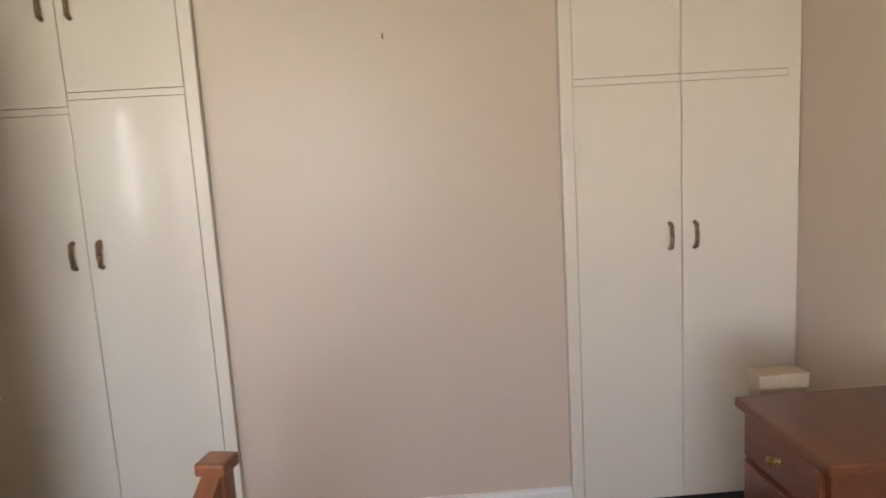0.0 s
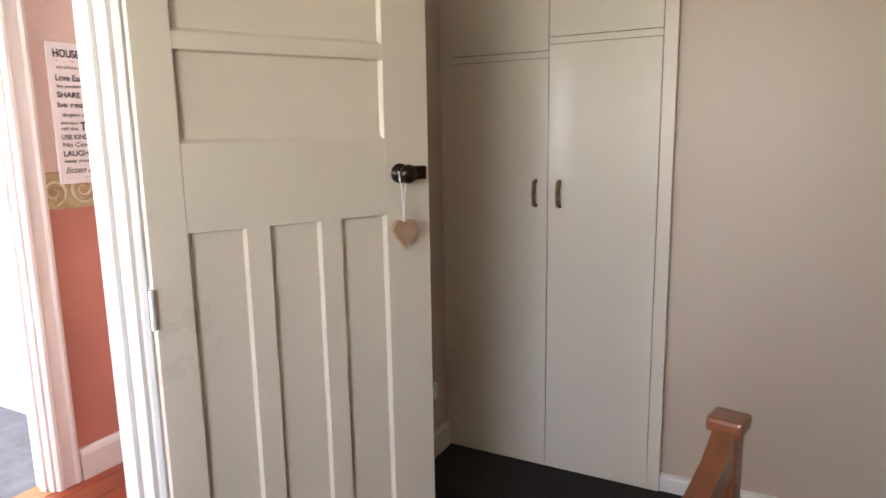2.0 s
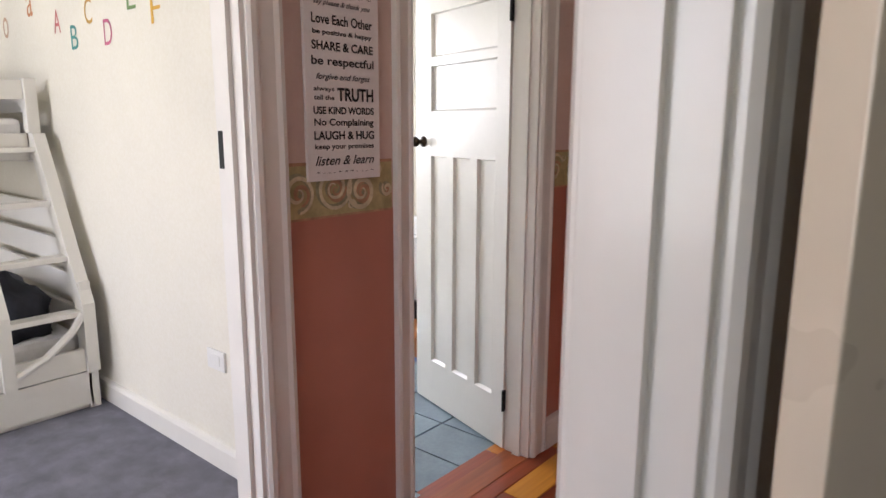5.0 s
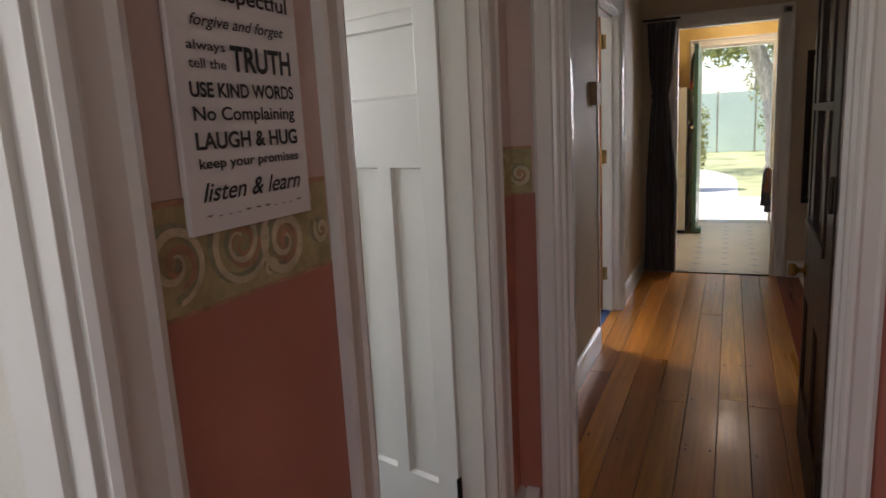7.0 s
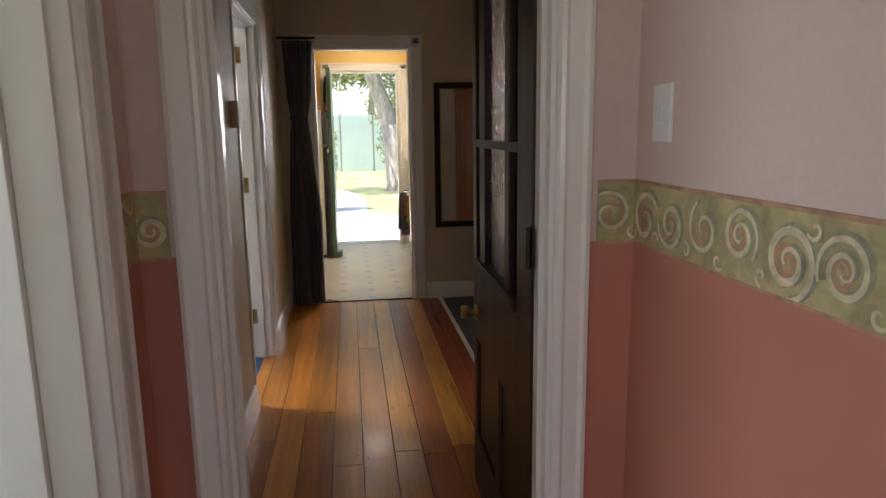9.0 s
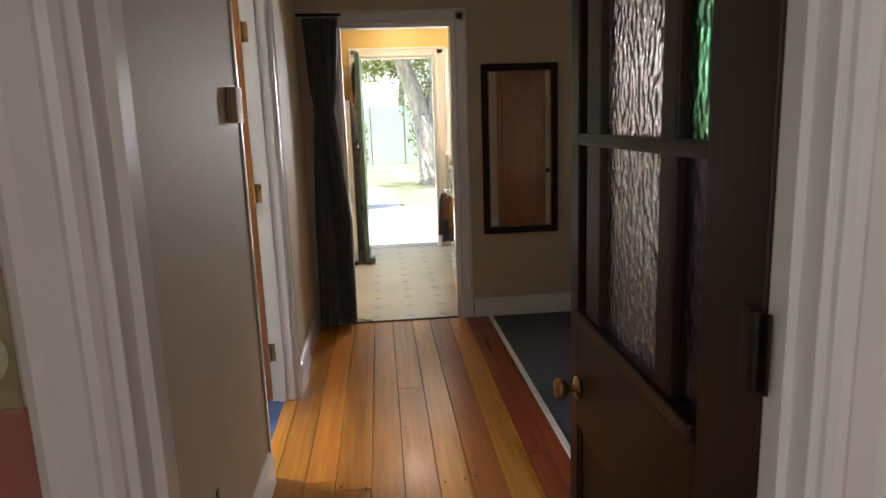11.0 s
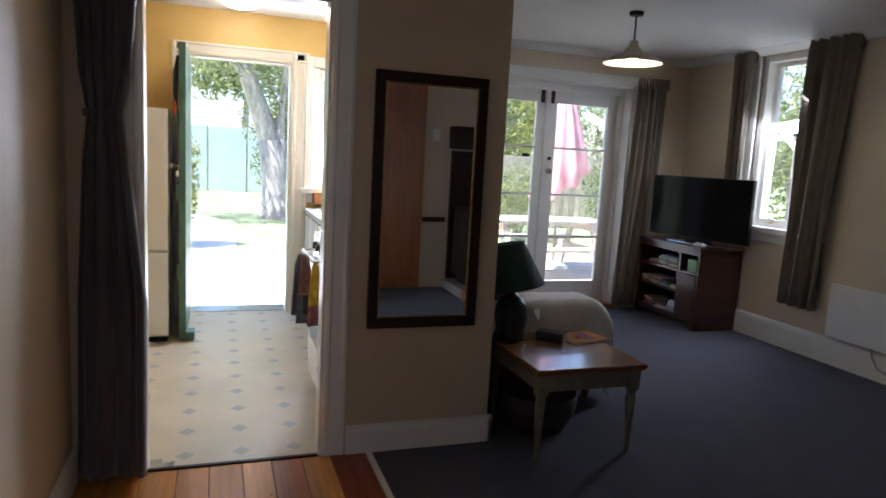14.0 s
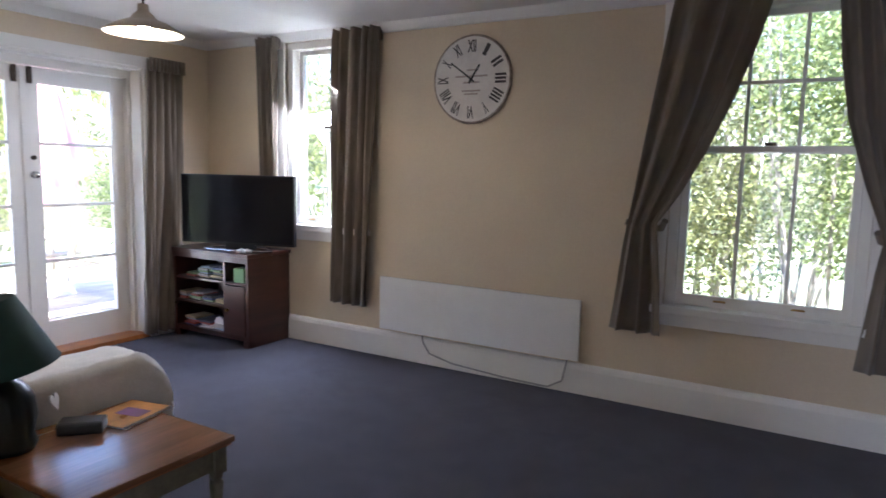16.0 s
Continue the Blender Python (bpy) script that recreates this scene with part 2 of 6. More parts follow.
MIRROR = mat("mirror_silver", (0.92, 0.92, 0.92), 0.0, var=0.0, bump=0, metal=1.0, fine=0)
MIRROR.node_tree.links.remove(MIRROR.node_tree.nodes["Principled BSDF"].inputs["Roughness"].links[0])
MIRROR.node_tree.nodes["Principled BSDF"].inputs["Roughness"].default_value = 0.015
INK = mat("black_ink", (0.015, 0.015, 0.015), 0.5, var=0.05, bump=0)
PAPER = mat("white_printed_board", (0.82, 0.80, 0.78), 0.5, var=0.03, scale=6, bump=0.04)
BORDER = mat("olive_cream_paper_border", (0.44, 0.38, 0.19), 0.6, var=0.3, scale=14, bump=0.08, bscale=60)
SCROLL = mat("cream_scroll_print", (0.62, 0.56, 0.37), 0.6, var=0.3, scale=25, bump=0.05)
SCROLLG = mat("grey_green_scroll_print", (0.31, 0.31, 0.19), 0.6, var=0.3, scale=25, bump=0.05)
SCROLLB = mat("russet_scroll_print", (0.46, 0.27, 0.16), 0.6, var=0.3, scale=25, bump=0.05)
TILE = mat("teal_grey_floor_tile", (0.20, 0.27, 0.31), 0.35, var=0.18, scale=6, bump=0.1, bscale=60, per_piece=0.1)
ENAMEL = mat("white_enamel", (0.85, 0.85, 0.84), 0.15, var=0.02, bump=0.01, coat=0.5)


# ---- building helpers ----
def B():
    return bmesh.new()


def box(bm, x0, x1, y0, y1, z0, z1, bev=0.0):
    vs = [bm.verts.new((x, y, z)) for x in (x0, x1) for y in (y0, y1) for z in (z0, z1)]
    fs = [(0, 1, 3, 2), (4, 6, 7, 5), (0, 4, 5, 1), (2, 3, 7, 6), (0, 2, 6, 4), (1, 5, 7, 3)]
    faces = [bm.faces.new([vs[i] for i in f]) for f in fs]
    if bev:
        edges = list({e for f in faces for e in f.edges})
        bmesh.ops.bevel(bm, geom=edges, offset=bev, segments=2, affect="EDGES", profile=0.6)
    return bm


def bx(x0, x1, y0, y1, z0, z1, bev=0.0):
    return box(B(), x0, x1, y0, y1, z0, z1, bev)


def tube(bm, p0, p1, r0, r1=None, seg=12):
    p0, p1 = Vector(p0), Vector(p1)
    r1 = r0 if r1 is None else r1
    q = (p1 - p0).to_track_quat("Z", "Y")
    rings = []
    for p, r in ((p0, r0), (p1, r1)):
        rings.append([bm.verts.new(p + q @ Vector((r * math.cos(2 * math.pi * i / seg), r * math.sin(2 * math.pi * i / seg), 0))) for i in range(seg)])
    for i in range(seg):
        bm.faces.new([rings[0][i], rings[0][(i + 1) % seg], rings[1][(i + 1) % seg], rings[1][i]])
    bm.faces.new(rings[0][::-1])
    bm.faces.new(rings[1])
    return bm


def path_tube(bm, pts, r, seg=8):
    for a, b in zip(pts[:-1], pts[1:]):
        tube(bm, a, b, r, r, seg)
    return bm


def lathe(bm, prof, c=(0, 0, 0), seg=24, closed=True):
    rings = []
    for r, z in prof:
        rings.append([bm.verts.new((c[0] + r * math.cos(2 * math.pi * i / seg), c[1] + r * math.sin(2 * math.pi * i / seg), c[2] + z)) for i in range(seg)])
    for a, b in zip(rings[:-1], rings[1:]):
        for i in range(seg):
            bm.faces.new([a[i], a[(i + 1) % seg], b[(i + 1) % seg], b[i]])
    if closed:
        bm.faces.new(rings[0][::-1])
        bm.faces.new(rings[-1])
    return bm


def prism(bm, pts, a, b, m=None):
    """A polygon of (x, y) points, drawn out from z = a to z = b and then laid by m."""
    lo = [bm.verts.new((x, y, a)) for x, y in pts]
    hi = [bm.verts.new((x, y, b)) for x, y in pts]
    n = len(pts)
    bm.faces.new(lo[::-1])
    bm.faces.new(hi)
    for i in range(n):
        bm.faces.new([lo[i], lo[(i + 1) % n], hi[(i + 1) % n], hi[i]])
    if m is not None:
        bmesh.ops.transform(bm, matrix=m, verts=lo + hi)
    return bm


def to_mesh(name, bm, material, smooth=False):
    bmesh.ops.recalc_face_normals(bm, faces=bm.faces)
    me = bpy.data.meshes.new(name)
    bm.to_mesh(me)
    bm.free()
    if material is not None:
        me.materials.append(material)
    if smooth:
        me.shade_smooth()
    return me


def part(name, bm, material, parent, label="", smooth=False):
    ob = new(name, to_mesh(name, bm, material, smooth))
    ob.parent = parent
    if label:
        tagged(ob, label)
    return ob


def thing(name, m, label, category, group="", kind=""):
    ob = new(name)
    ob.matrix_world = m
    ob.empty_display_size = 0.1
    return tagged(ob, label, category, group, kind)


def solid(name, bm, material, label, category, group="", kind="", m=None, smooth=False):
    ob = new(name, to_mesh(name, bm, material, smooth))
    if m is not None:
        ob.matrix_world = m
    return tagged(ob, label, category, group, kind)


def structure(name, bm, material, label, category="wall"):
    return solid(name, bm, material, label, category, kind="structure")


def wall(name, axis, p, q, a, b, material, label, holes=(), z0=0.0, z1=2.42):
    """A wall between p and q on its axis, from a to b along, with holes (u0, u1, z0, z1)."""
    bm = B()

    def put(u0, u1, w0, w1):
        if u1 - u0 < 1e-4 or w1 - w0 < 1e-4:
            return
        if axis == "x":
            box(bm, p, q, u0, u1, w0, w1)
        else:
            box(bm, u0, u1, p, q, w0, w1)

    at = a
    for u0, u1, w0, w1 in sorted(holes):
        put(at, u0, z0, z1)
        put(u0, u1, z0, w0)
        put(u0, u1, w1, z1)
        at = u1
    put(at, b, z0, z1)
    return structure(name, bm, material, label)


def basis(o, u, n):
    """A frame at o: u runs along, n outwards, z up."""
    return Matrix(((u[0], n[0], 0, o[0]), (u[1], n[1], 0, o[1]), (0, 0, 1, o[2] if len(o) > 2 else 0), (0, 0, 0, 1)))


def words(name, body, width, height, material, parent, m, deep=0.0008, label="", bold=0.0, slant=0.0):
    """Letters in the built-in font, fitted into width x height, in the plane of m (x along, y up), centred."""
    cu = bpy.data.curves.new(name, "FONT")
    cu.body = body
    cu.size = 1.0
    cu.offset = bold
    tmp = bpy.data.objects.new(name, cu)
    scene.collection.objects.link(tmp)
    dg = bpy.context.evaluated_depsgraph_get()
    me = bpy.data.meshes.new_from_object(tmp.evaluated_get(dg))
    bpy.data.objects.remove(tmp)
    co = np.empty(len(me.vertices) * 3)
    me.vertices.foreach_get("co", co)
    co = co.reshape(-1, 3)
    co[:, 0] += slant * co[:, 1]
    lo, hi = co.min(0), co.max(0)
    co[:, 0] = (co[:, 0] - (lo[0] + hi[0]) / 2) * width / max(1e-6, hi[0] - lo[0])
    co[:, 1] = (co[:, 1] - (lo[1] + hi[1]) / 2) * height / max(1e-6, hi[1] - lo[1])
    co[:, 2] = deep
    me.vertices.foreach_set("co", co.ravel())
    me.materials.clear()
    me.materials.append(material)
    me.transform(m)
    ob = new(name, me)
    ob.parent = parent
    if label:
        tagged(ob, label)
    return ob


# ---- the large structure ----
H = 2.42
# lobby: left wall with two doorways, right wall with the bedroom doorway, end wall with the hall opening
KID, BATH, BED, HALL = (0.42, 1.185), (1.715, 2.44), (0.10, 0.763), (-0.245, 0.515)
DH = 1.98
wall("wall_lobby_west", "x", -0.448, -0.393, -0.8, 2.66, LOBBY, "lobby wall, pink above and terracotta below a paper border", [(*KID, 0, DH), (*BATH, 0, DH)])
wall("wall_child_room_east", "x", -0.503, -0.448, -2.0, 1.58, KIDW, "warm white child's room wall", [(*KID, 0, DH)])
wall("wall_bathroom_east", "x", -0.503, -0.448, 1.68, 2.66, KIDW, "white bathroom wall", [(*BATH, 0, DH)])
wall("wall_lobby_east", "x", 0.70, 0.75, -0.8, 2.66, LOBBY, "lobby wall, pale pink above terracotta", [(*BED, 0, DH)])
wall("wall_bedroom_west", "x", 0.75, 0.80, -2.5, 2.66, BEDWALL, "beige pink bedroom wall beside the door", [(*BED, 0, DH)])
# Unseen wall, its opening cut only to hold the added fill lamp.
wall("wall_lobby_south", "y", -0.85, -0.8, -0.448, 0.75, LOBBY, "lobby end wall", [(-0.10, 0.40, 1.0, 1.9)])
wall("wall_lobby_north", "y", 2.66, 2.71, -0.448, 0.75, LOBBY, "lobby wall round the hall opening, pink and terracotta", [(*HALL, 0, DH)])
wall("wall_hall_south", "y", 2.71, 2.76, -0.46, 4.43, LIVW, "cream living room wall behind the hall opening", [(*HALL, 0, DH)])
wall("wall_bedroom_north", "y", 2.66, 2.71, 0.75, 4.05, BEDWALL, "bedroom wall behind the wardrobes")
wall("wall_bedroom_east", "x", 3.93, 4.05, -2.5, 2.66, BEDWALL, "beige pink bedroom wall beside the wardrobe", [])
wall("wall_bedroom_south", "y", -2.5, -2.4, 0.8, 3.93, BEDWALL, "bedroom window wall", [(1.15, 2.35, 1.05, 2.05)])
structure("wall_chimney_breast", bx(1.72, 3.02, 2.262, 2.66, 0, H), BEDWALL, "plain beige chimney breast between two wardrobes")
# child's room and bathroom
wall("wall_child_room_north", "y", 1.58, 1.63, -4.07, -0.448, KIDW, "cream child's room wall with alphabet stickers")
wall("wall_bathroom_south", "y", 1.63, 1.68, -3.3, -0.448, KIDW, "white bathroom wall")
wall("wall_child_room_west", "x", -4.17, -4.07, -2.0, 1.63, KIDW, "cream child's room wall behind the bunk bed")
wall("wall_child_room_south", "y", -2.1, -2.0, -4.17, -0.448, KIDW, "child's room window wall", [(-3.1, -1.5, 0.9, 2.1)])
wall("wall_bathroom_west", "x", -3.3, -3.2, 1.68, 4.3, KIDW, "white bathroom window wall", [(1.85, 2.85, 1.15, 2.05)])
wall("wall_bathroom_north", "y", 4.25, 4.35, -3.3, -1.4, KIDW, "white bathroom wall behind the bath")
structure("wall_bathroom_corner", bx(-1.4, -1.3, 2.9, 4.35, 0, H), KIDW, "white bathroom wall behind the open door")
structure("wall_bathroom_return", bx(-1.3, -0.503, 2.9, 2.96, 0, H), KIDW, "white bathroom wall beside the hall")
# hall, with a doorway to a room with blue carpet
ROOM = (4.46, 5.25)
wall("wall_hall_west", "x", -0.515, -0.46, 2.71, 6.50, HALLW, "taupe hall wall with a doorway", [(*ROOM, 0, DH)])
wall("wall_blue_room_east", "x", -0.57, -0.515, 2.96, 6.50, KIDW, "cream side room wall", [(*ROOM, 0, DH)])
structure("wall_blue_room_south", bx(-3.5, -1.4, 4.35, 4.40, 0, H), KIDW, "cream side room wall")
structure("wall_blue_room_nook", bx(-1.3, -0.57, 2.96, 3.0, 0, H), KIDW, "cream side room wall")
wall("wall_blue_room_west", "x", -3.5, -3.4, 4.35, 6.6, KIDW, "side room window wall", [(5.35, 6.35, 0.85, 2.1)])
structure("wall_blue_room_north", bx(-3.5, -0.57, 6.5, 6.6, 0, H), KIDW, "cream side room wall")
# kitchen doorway wall that carries the mirror
KIT, KH = (-0.205, 0.548), 2.006
wall("wall_mirror", "y", 6.50, 6.55, -0.57, 1.355, HALLW, "taupe wall end with a mirror beside the kitchen opening", [(*KIT, 0, KH)])
wall("wall_kitchen_south", "y", 6.55, 6.60, -0.95, 1.355, YELLOW, "yellow kitchen wall", [(*KIT, 0, KH)])
structure("wall_kitchen_east", bx(1.30, 1.355, 6.60, 9.12, 0, H), LIVW, "cream partition between kitchen and living room")
structure("wall_kitchen_west", bx(-1.05, -0.95, 6.55, 9.4, 0, H), YELLOW, "yellow kitchen wall behind the refrigerator")
BACKDOOR, KWIN = (-0.135, 0.655), (0.83, 1.28)
wall("wall_kitchen_north", "y", 9.25, 9.37, -1.05, 1.355, YELLOW, "yellow kitchen wall with the back door", [(*BACKDOOR, 0, 2.07), (*KWIN, 1.05, 2.05)])
# living room
FRENCH, SMALLW, BIGW = (2.19, 3.80), (7.46, 8.20), (4.22, 5.22)
wall("wall_living_north", "y", 9.10, 9.36, 1.30, 4.70, LIVW, "cream living room wall with French doors", [(*FRENCH, 0.0, 2.13)])
wall("wall_living_east", "x", 4.43, 4.62, 2.71, 9.10, LIVW, "cream living room wall with two sash windows and a heater", [(*SMALLW, 0.93, 2.36), (*BIGW, 0.63, 2.36)])

for nm, b, lab in (("ceiling_lobby", (-0.503, 0.75, -0.85, 2.71), "white lobby ceiling"), ("ceiling_bedroom", (0.75, 4.05, -2.5, 2.71), "white bedroom ceiling"),
                   ("ceiling_child_room", (-4.17, -0.503, -2.1, 1.63), "white child's room ceiling"), ("ceiling_bathroom", (-3.3, -0.503, 1.63, 2.71), "white bathroom ceiling"),
                   ("ceiling_side", (-3.5, -0.515, 2.71, 6.6), "white side room ceiling"), ("ceiling_living", (-0.515, 4.62, 2.71, 6.55), "white hall and living room ceiling"),
                   ("ceiling_living_north", (1.30, 4.62, 6.55, 9.36), "white living room ceiling"), ("ceiling_kitchen", (-1.05, 1.30, 6.55, 9.37), "white kitchen ceiling")):
    structure(nm, bx(b[0], b[1], b[2], b[3], H, H + 0.12), CEIL, lab, "ceiling")

structure("floor_living", bx(0.765, 4.43, 2.76, 9.10, -0.1, 0.0), CARPET, "charcoal living room carpet", "carpet")
structure("floor_bedroom", bx(0.80, 3.93, -2.4, 2.66, -0.1, 0.0), BEDCARPET, "dark bedroom carpet", "carpet")
structure("floor_bedroom_sill", bx(0.70, 0.80, BED[0], BED[1], -0.1, 0.001), PLANKD, "varnished timber threshold", "threshold")
structure("floor_child_room", bx(-4.07, -0.503, -2.0, 1.58, -0.1, 0.0), KIDCARPET, "grey cut-pile carpet in the child's room", "carpet")
structure("floor_child_sill", bx(-0.503, -0.393, KID[0], KID[1], -0.1, 0.002), PINE, "pale timber threshold", "threshold")
structure("floor_bath_sill", bx(-0.503, -0.393, BATH[0], BATH[1], -0.1, 0.002), PLANKR, "timber bathroom threshold", "threshold")
structure("floor_bathroom_base", bx(-3.2, -0.503, 1.68, 4.3, -0.1, -0.012), BLACK, "dark grout bed under bathroom tiles", "floor")
structure("floor_blue_room", bx(-3.4, -0.515, 2.96, 6.5, -0.1, 0.0), BLUECARPET, "blue carpet in the side room", "carpet")
structure("floor_kitchen", bx(-0.95, 1.30, 6.514, 9.30, -0.1, 0.0), VINYL, "cream vinyl floor with small grey diamonds", "floor")
structure("floor_living_sill", bx(FRENCH[0], FRENCH[1], 9.10, 9.36, -0.1, 0.035), PINE, "timber sill under the French doors", "sill")
structure("floor_vinyl_tear", prism(B(), [(-0.184, 6.518), (-0.085, 6.518), (-0.082, 6.570), (-0.128, 6.562), (-0.136, 6.604), (-0.184, 6.596)], 0.0005, 0.0025), CHROME, "torn grey patch in the vinyl by the doorway", "floor patch")
structure("kitchen_door_strip", bx(KIT[0] + 0.02, KIT[1] - 0.02, 6.494, 6.514, -0.05, 0.007, 0.002), DARKWOOD, "dark metal strip at the kitchen threshold", "threshold")
structure("kitchen_door_sill", bx(BACKDOOR[0], BACKDOOR[1], 9.30, 9.50, -0.1, 0.01), CHROME, "metal back door sill", "sill")
structure("carpet_edge_strip", bx(0.745, 0.772, 2.76, 6.5, -0.01, 0.008, 0.003), WHITE, "pale strip along the carpet edge", "trim")
hall_floor = structure("floor_hall", bx(-0.57, 0.765, -0.8, 6.50, -0.12, -0.022), DARKWOOD, "varnished native timber floorboards in hall and lobby", "floor")

# skirting boards with a rounded top
SKT = [(0, 0), (0.022, 0), (0.022, 0.105), (0.017, 0.122), (0.008, 0.130), (0, 0.132)]


def skirting(name, o, u, n, length, material=WHITE, h=1.0, label="white painted skirting board"):
    bm = B()
    m = basis(o, u, n)
    rows = []
    for s in (0.0, length):
        rows.append([bm.verts.new(m @ Vector((s, d, z * h))) for d, z in SKT])
    k = len(SKT)
    for i in range(k):
        bm.faces.new([rows[0][i], rows[0][(i + 1) % k], rows[1][(i + 1) % k], rows[1][i]])
    bm.faces.new(rows[0])
    bm.faces.new(rows[1][::-1])
    return structure(name, bm, material, label, "skirting")


skirting("baseboard", (-0.393, 1.28), (0, 1), (1, 0), 0.365)
skirting("baseboard", (-0.393, 2.53), (0, 1), (1, 0), 0.13)
skirting("baseboard", (0.70, 0.86), (0, 1), (-1, 0), 1.80)
skirting("baseboard", (-0.371, 2.66), (1, 0), (0, -1), 0.045)
skirting("baseboard", (0.61, 2.66), (1, 0), (0, -1), 0.068)
skirting("baseboard", (-0.46, 2.76), (0, 1), (1, 0), 1.675)
skirting("baseboard", (-0.46, 5.36), (0, 1), (1, 0), 1.14)
skirting("baseboard", (0.65, 6.50), (1, 0), (0, -1), 0.727)
skirting("baseboard", (1.355, 6.478), (0, 1), (1, 0), 2.62)
skirting("baseboard", (4.43, 2.76), (0, 1), (-1, 0), 6.34, WHITE, 1.5)
skirting("baseboard", (3.90, 9.10), (1, 0), (0, -1), 0.5, WHITE, 1.5)
skirting("baseboard", (0.62, 2.76), (1, 0), (0, 1), 0.85)
skirting("baseboard", (1.72, 2.262), (1, 0), (0, -1), 1.30, WHITE, 0.5)
skirting("baseboard", (0.80, 0.87), (0, 1), (1, 0), 1.35, CREAM, 0.9)
skirting("baseboard", (-4.07, 1.58), (1, 0), (0, -1), 3.55, WHITE, 0.8)
# cornice in the living room
for o, u, n, ln in (((1.355, 9.10), (1, 0), (0, -1), 3.075), ((4.43, 2.76), (0, 1), (-1, 0), 6.34)):
    bm = B()
    m = basis(o, u, n)
    prism(bm, [(0, H), (0.07, H), (0.05, H - 0.025), (0.02, H - 0.055), (0, H - 0.06)], 0, ln, m @ Matrix(((0, 0, 1, 0), (1, 0, 0, 0), (0, 1, 0, 0), (0, 0, 0, 1))))
    structure("trim_cornice", bm, CEIL, "small white plaster cornice", "cornice")

CAS = [(0, 0), (0.095, 0), (0.095, 0.020), (0.082, 0.024), (0.070, 0.018), (0.030, 0.018), (0.020, 0.024), (0.008, 0.022), (0, 0.014)]


def door_frame(name, axis, faces, hole, top, label, sides=(1, 1), material=WHITE, wide=(1.0, 1.0), stop=None):
    """Lining and moulded casings of a doorway: faces are the wall's two faces on its axis, low first."""
    lo, hi = faces
    o = (lo, 0) if axis == "x" else (0, lo)
    m = basis(o, (0, 1), (1, 0)) if axis == "x" else basis(o, (1, 0), (0, 1))
    t = hi - lo
    ob = thing(name, m, label, "door frame", kind="structure")
    a, b = hole
    part("jamb", bx(a, a + 0.02, -0.004, t + 0.004, 0.002, top, 0.002), material, ob)
    part("jamb", bx(b - 0.02, b, -0.004, t + 0.004, 0.002, top, 0.002), material, ob)
    part("head", bx(a + 0.02, b - 0.02, -0.004, t + 0.004, top - 0.02, top, 0.002), material, ob)
    if stop is not None:
        part("door_stop", bx(a + 0.02, a + 0.032, stop - 0.018, stop + 0.018, 0.002, top - 0.02), material, ob)
        part("door_stop", bx(b - 0.032, b - 0.02, stop - 0.018, stop + 0.018, 0.002, top - 0.02), material, ob)
        part("door_stop", bx(a + 0.032, b - 0.032, stop - 0.018, stop + 0.018, top - 0.032, top - 0.02), material, ob)
    for side, on in ((0, sides[0]), (1, sides[1])):
        if not on:
            continue
        n0, sg = (0, -1) if side == 0 else (t, 1)
        for edge, sgn, wd in ((a + 0.008, -1, wide[0]), (b - 0.008, 1, wide[1])):
            prof = [(edge + sgn * u * wd, n0 + sg * d) for u, d in CAS]
            part("casing", prism(B(), prof, 0.002, top + 0.085), material, ob)
        prof = [(top - 0.008 + u, n0 + sg * d) for u, d in CAS]
        part("casing", prism(B(), prof, a - 0.085 * wide[0], b + 0.085 * wide[1], Matrix(((0, 0, 1, 0), (0, 1, 0, 0), (1, 0, 0, 0), (0, 0, 0, 1)))), material, ob)
    return ob


kid_frame = door_frame("door_frame_child_room", "x", (-0.503, -0.393), KID, DH, "white moulded door frame of the child's room", stop=0.06)
part("strike_plate", bx(1.158, 1.1645, 0.012, 0.041, 1.240, 1.330, 0.001), BLACK, kid_frame, "black iron strike plate")
door_frame("door_frame_bathroom", "x", (-0.503, -0.393), BATH, DH, "cream-white moulded bathroom door frame", wide=(0.75, 1.0), stop=0.06)
bed_frame = door_frame("door_frame_bedroom", "x", (0.70, 0.80), BED, DH, "white painted bedroom door frame with hinges", stop=0.045)
door_frame("door_frame_hall", "y", (2.66, 2.76), HALL, DH, "white moulded frame of the hall opening", wide=(0.8, 0.85), stop=0.05)
door_frame("door_frame_side_room", "x", (-0.57, -0.46), ROOM, DH, "white frame of the side room doorway", sides=(1, 0), stop=0.05)
door_frame("door_frame_kitchen", "y", (6.50, 6.60), KIT, KH, "white painted frame of the kitchen opening", wide=(0.9, 1.05))
ob = thing("trim_side_room_casing", basis((-0.46, 0), (0, 1), (1, 0)), "white moulded casing of the side room doorway", "door casing", kind="structure")
part("casing", prism(B(), [(5.242 + u * 1.15, d) for u, d in CAS], 0.002, DH + 0.09), WHITE, ob)
part("casing", bx(4.452, 4.480, 0.0, 0.008, 0.002, DH + 0.09, 0.002), WHITE, ob)
part("casing", bx(4.480, 5.242, 0.0, 0.018, DH - 0.005, DH + 0.09, 0.003), WHITE, ob)
bd = door_frame("door_frame_back", "y", (9.25, 9.37), BACKDOOR, 2.07, "cream painted back door frame", sides=(1, 0), material=CREAM, wide=(1.3, 1.5))

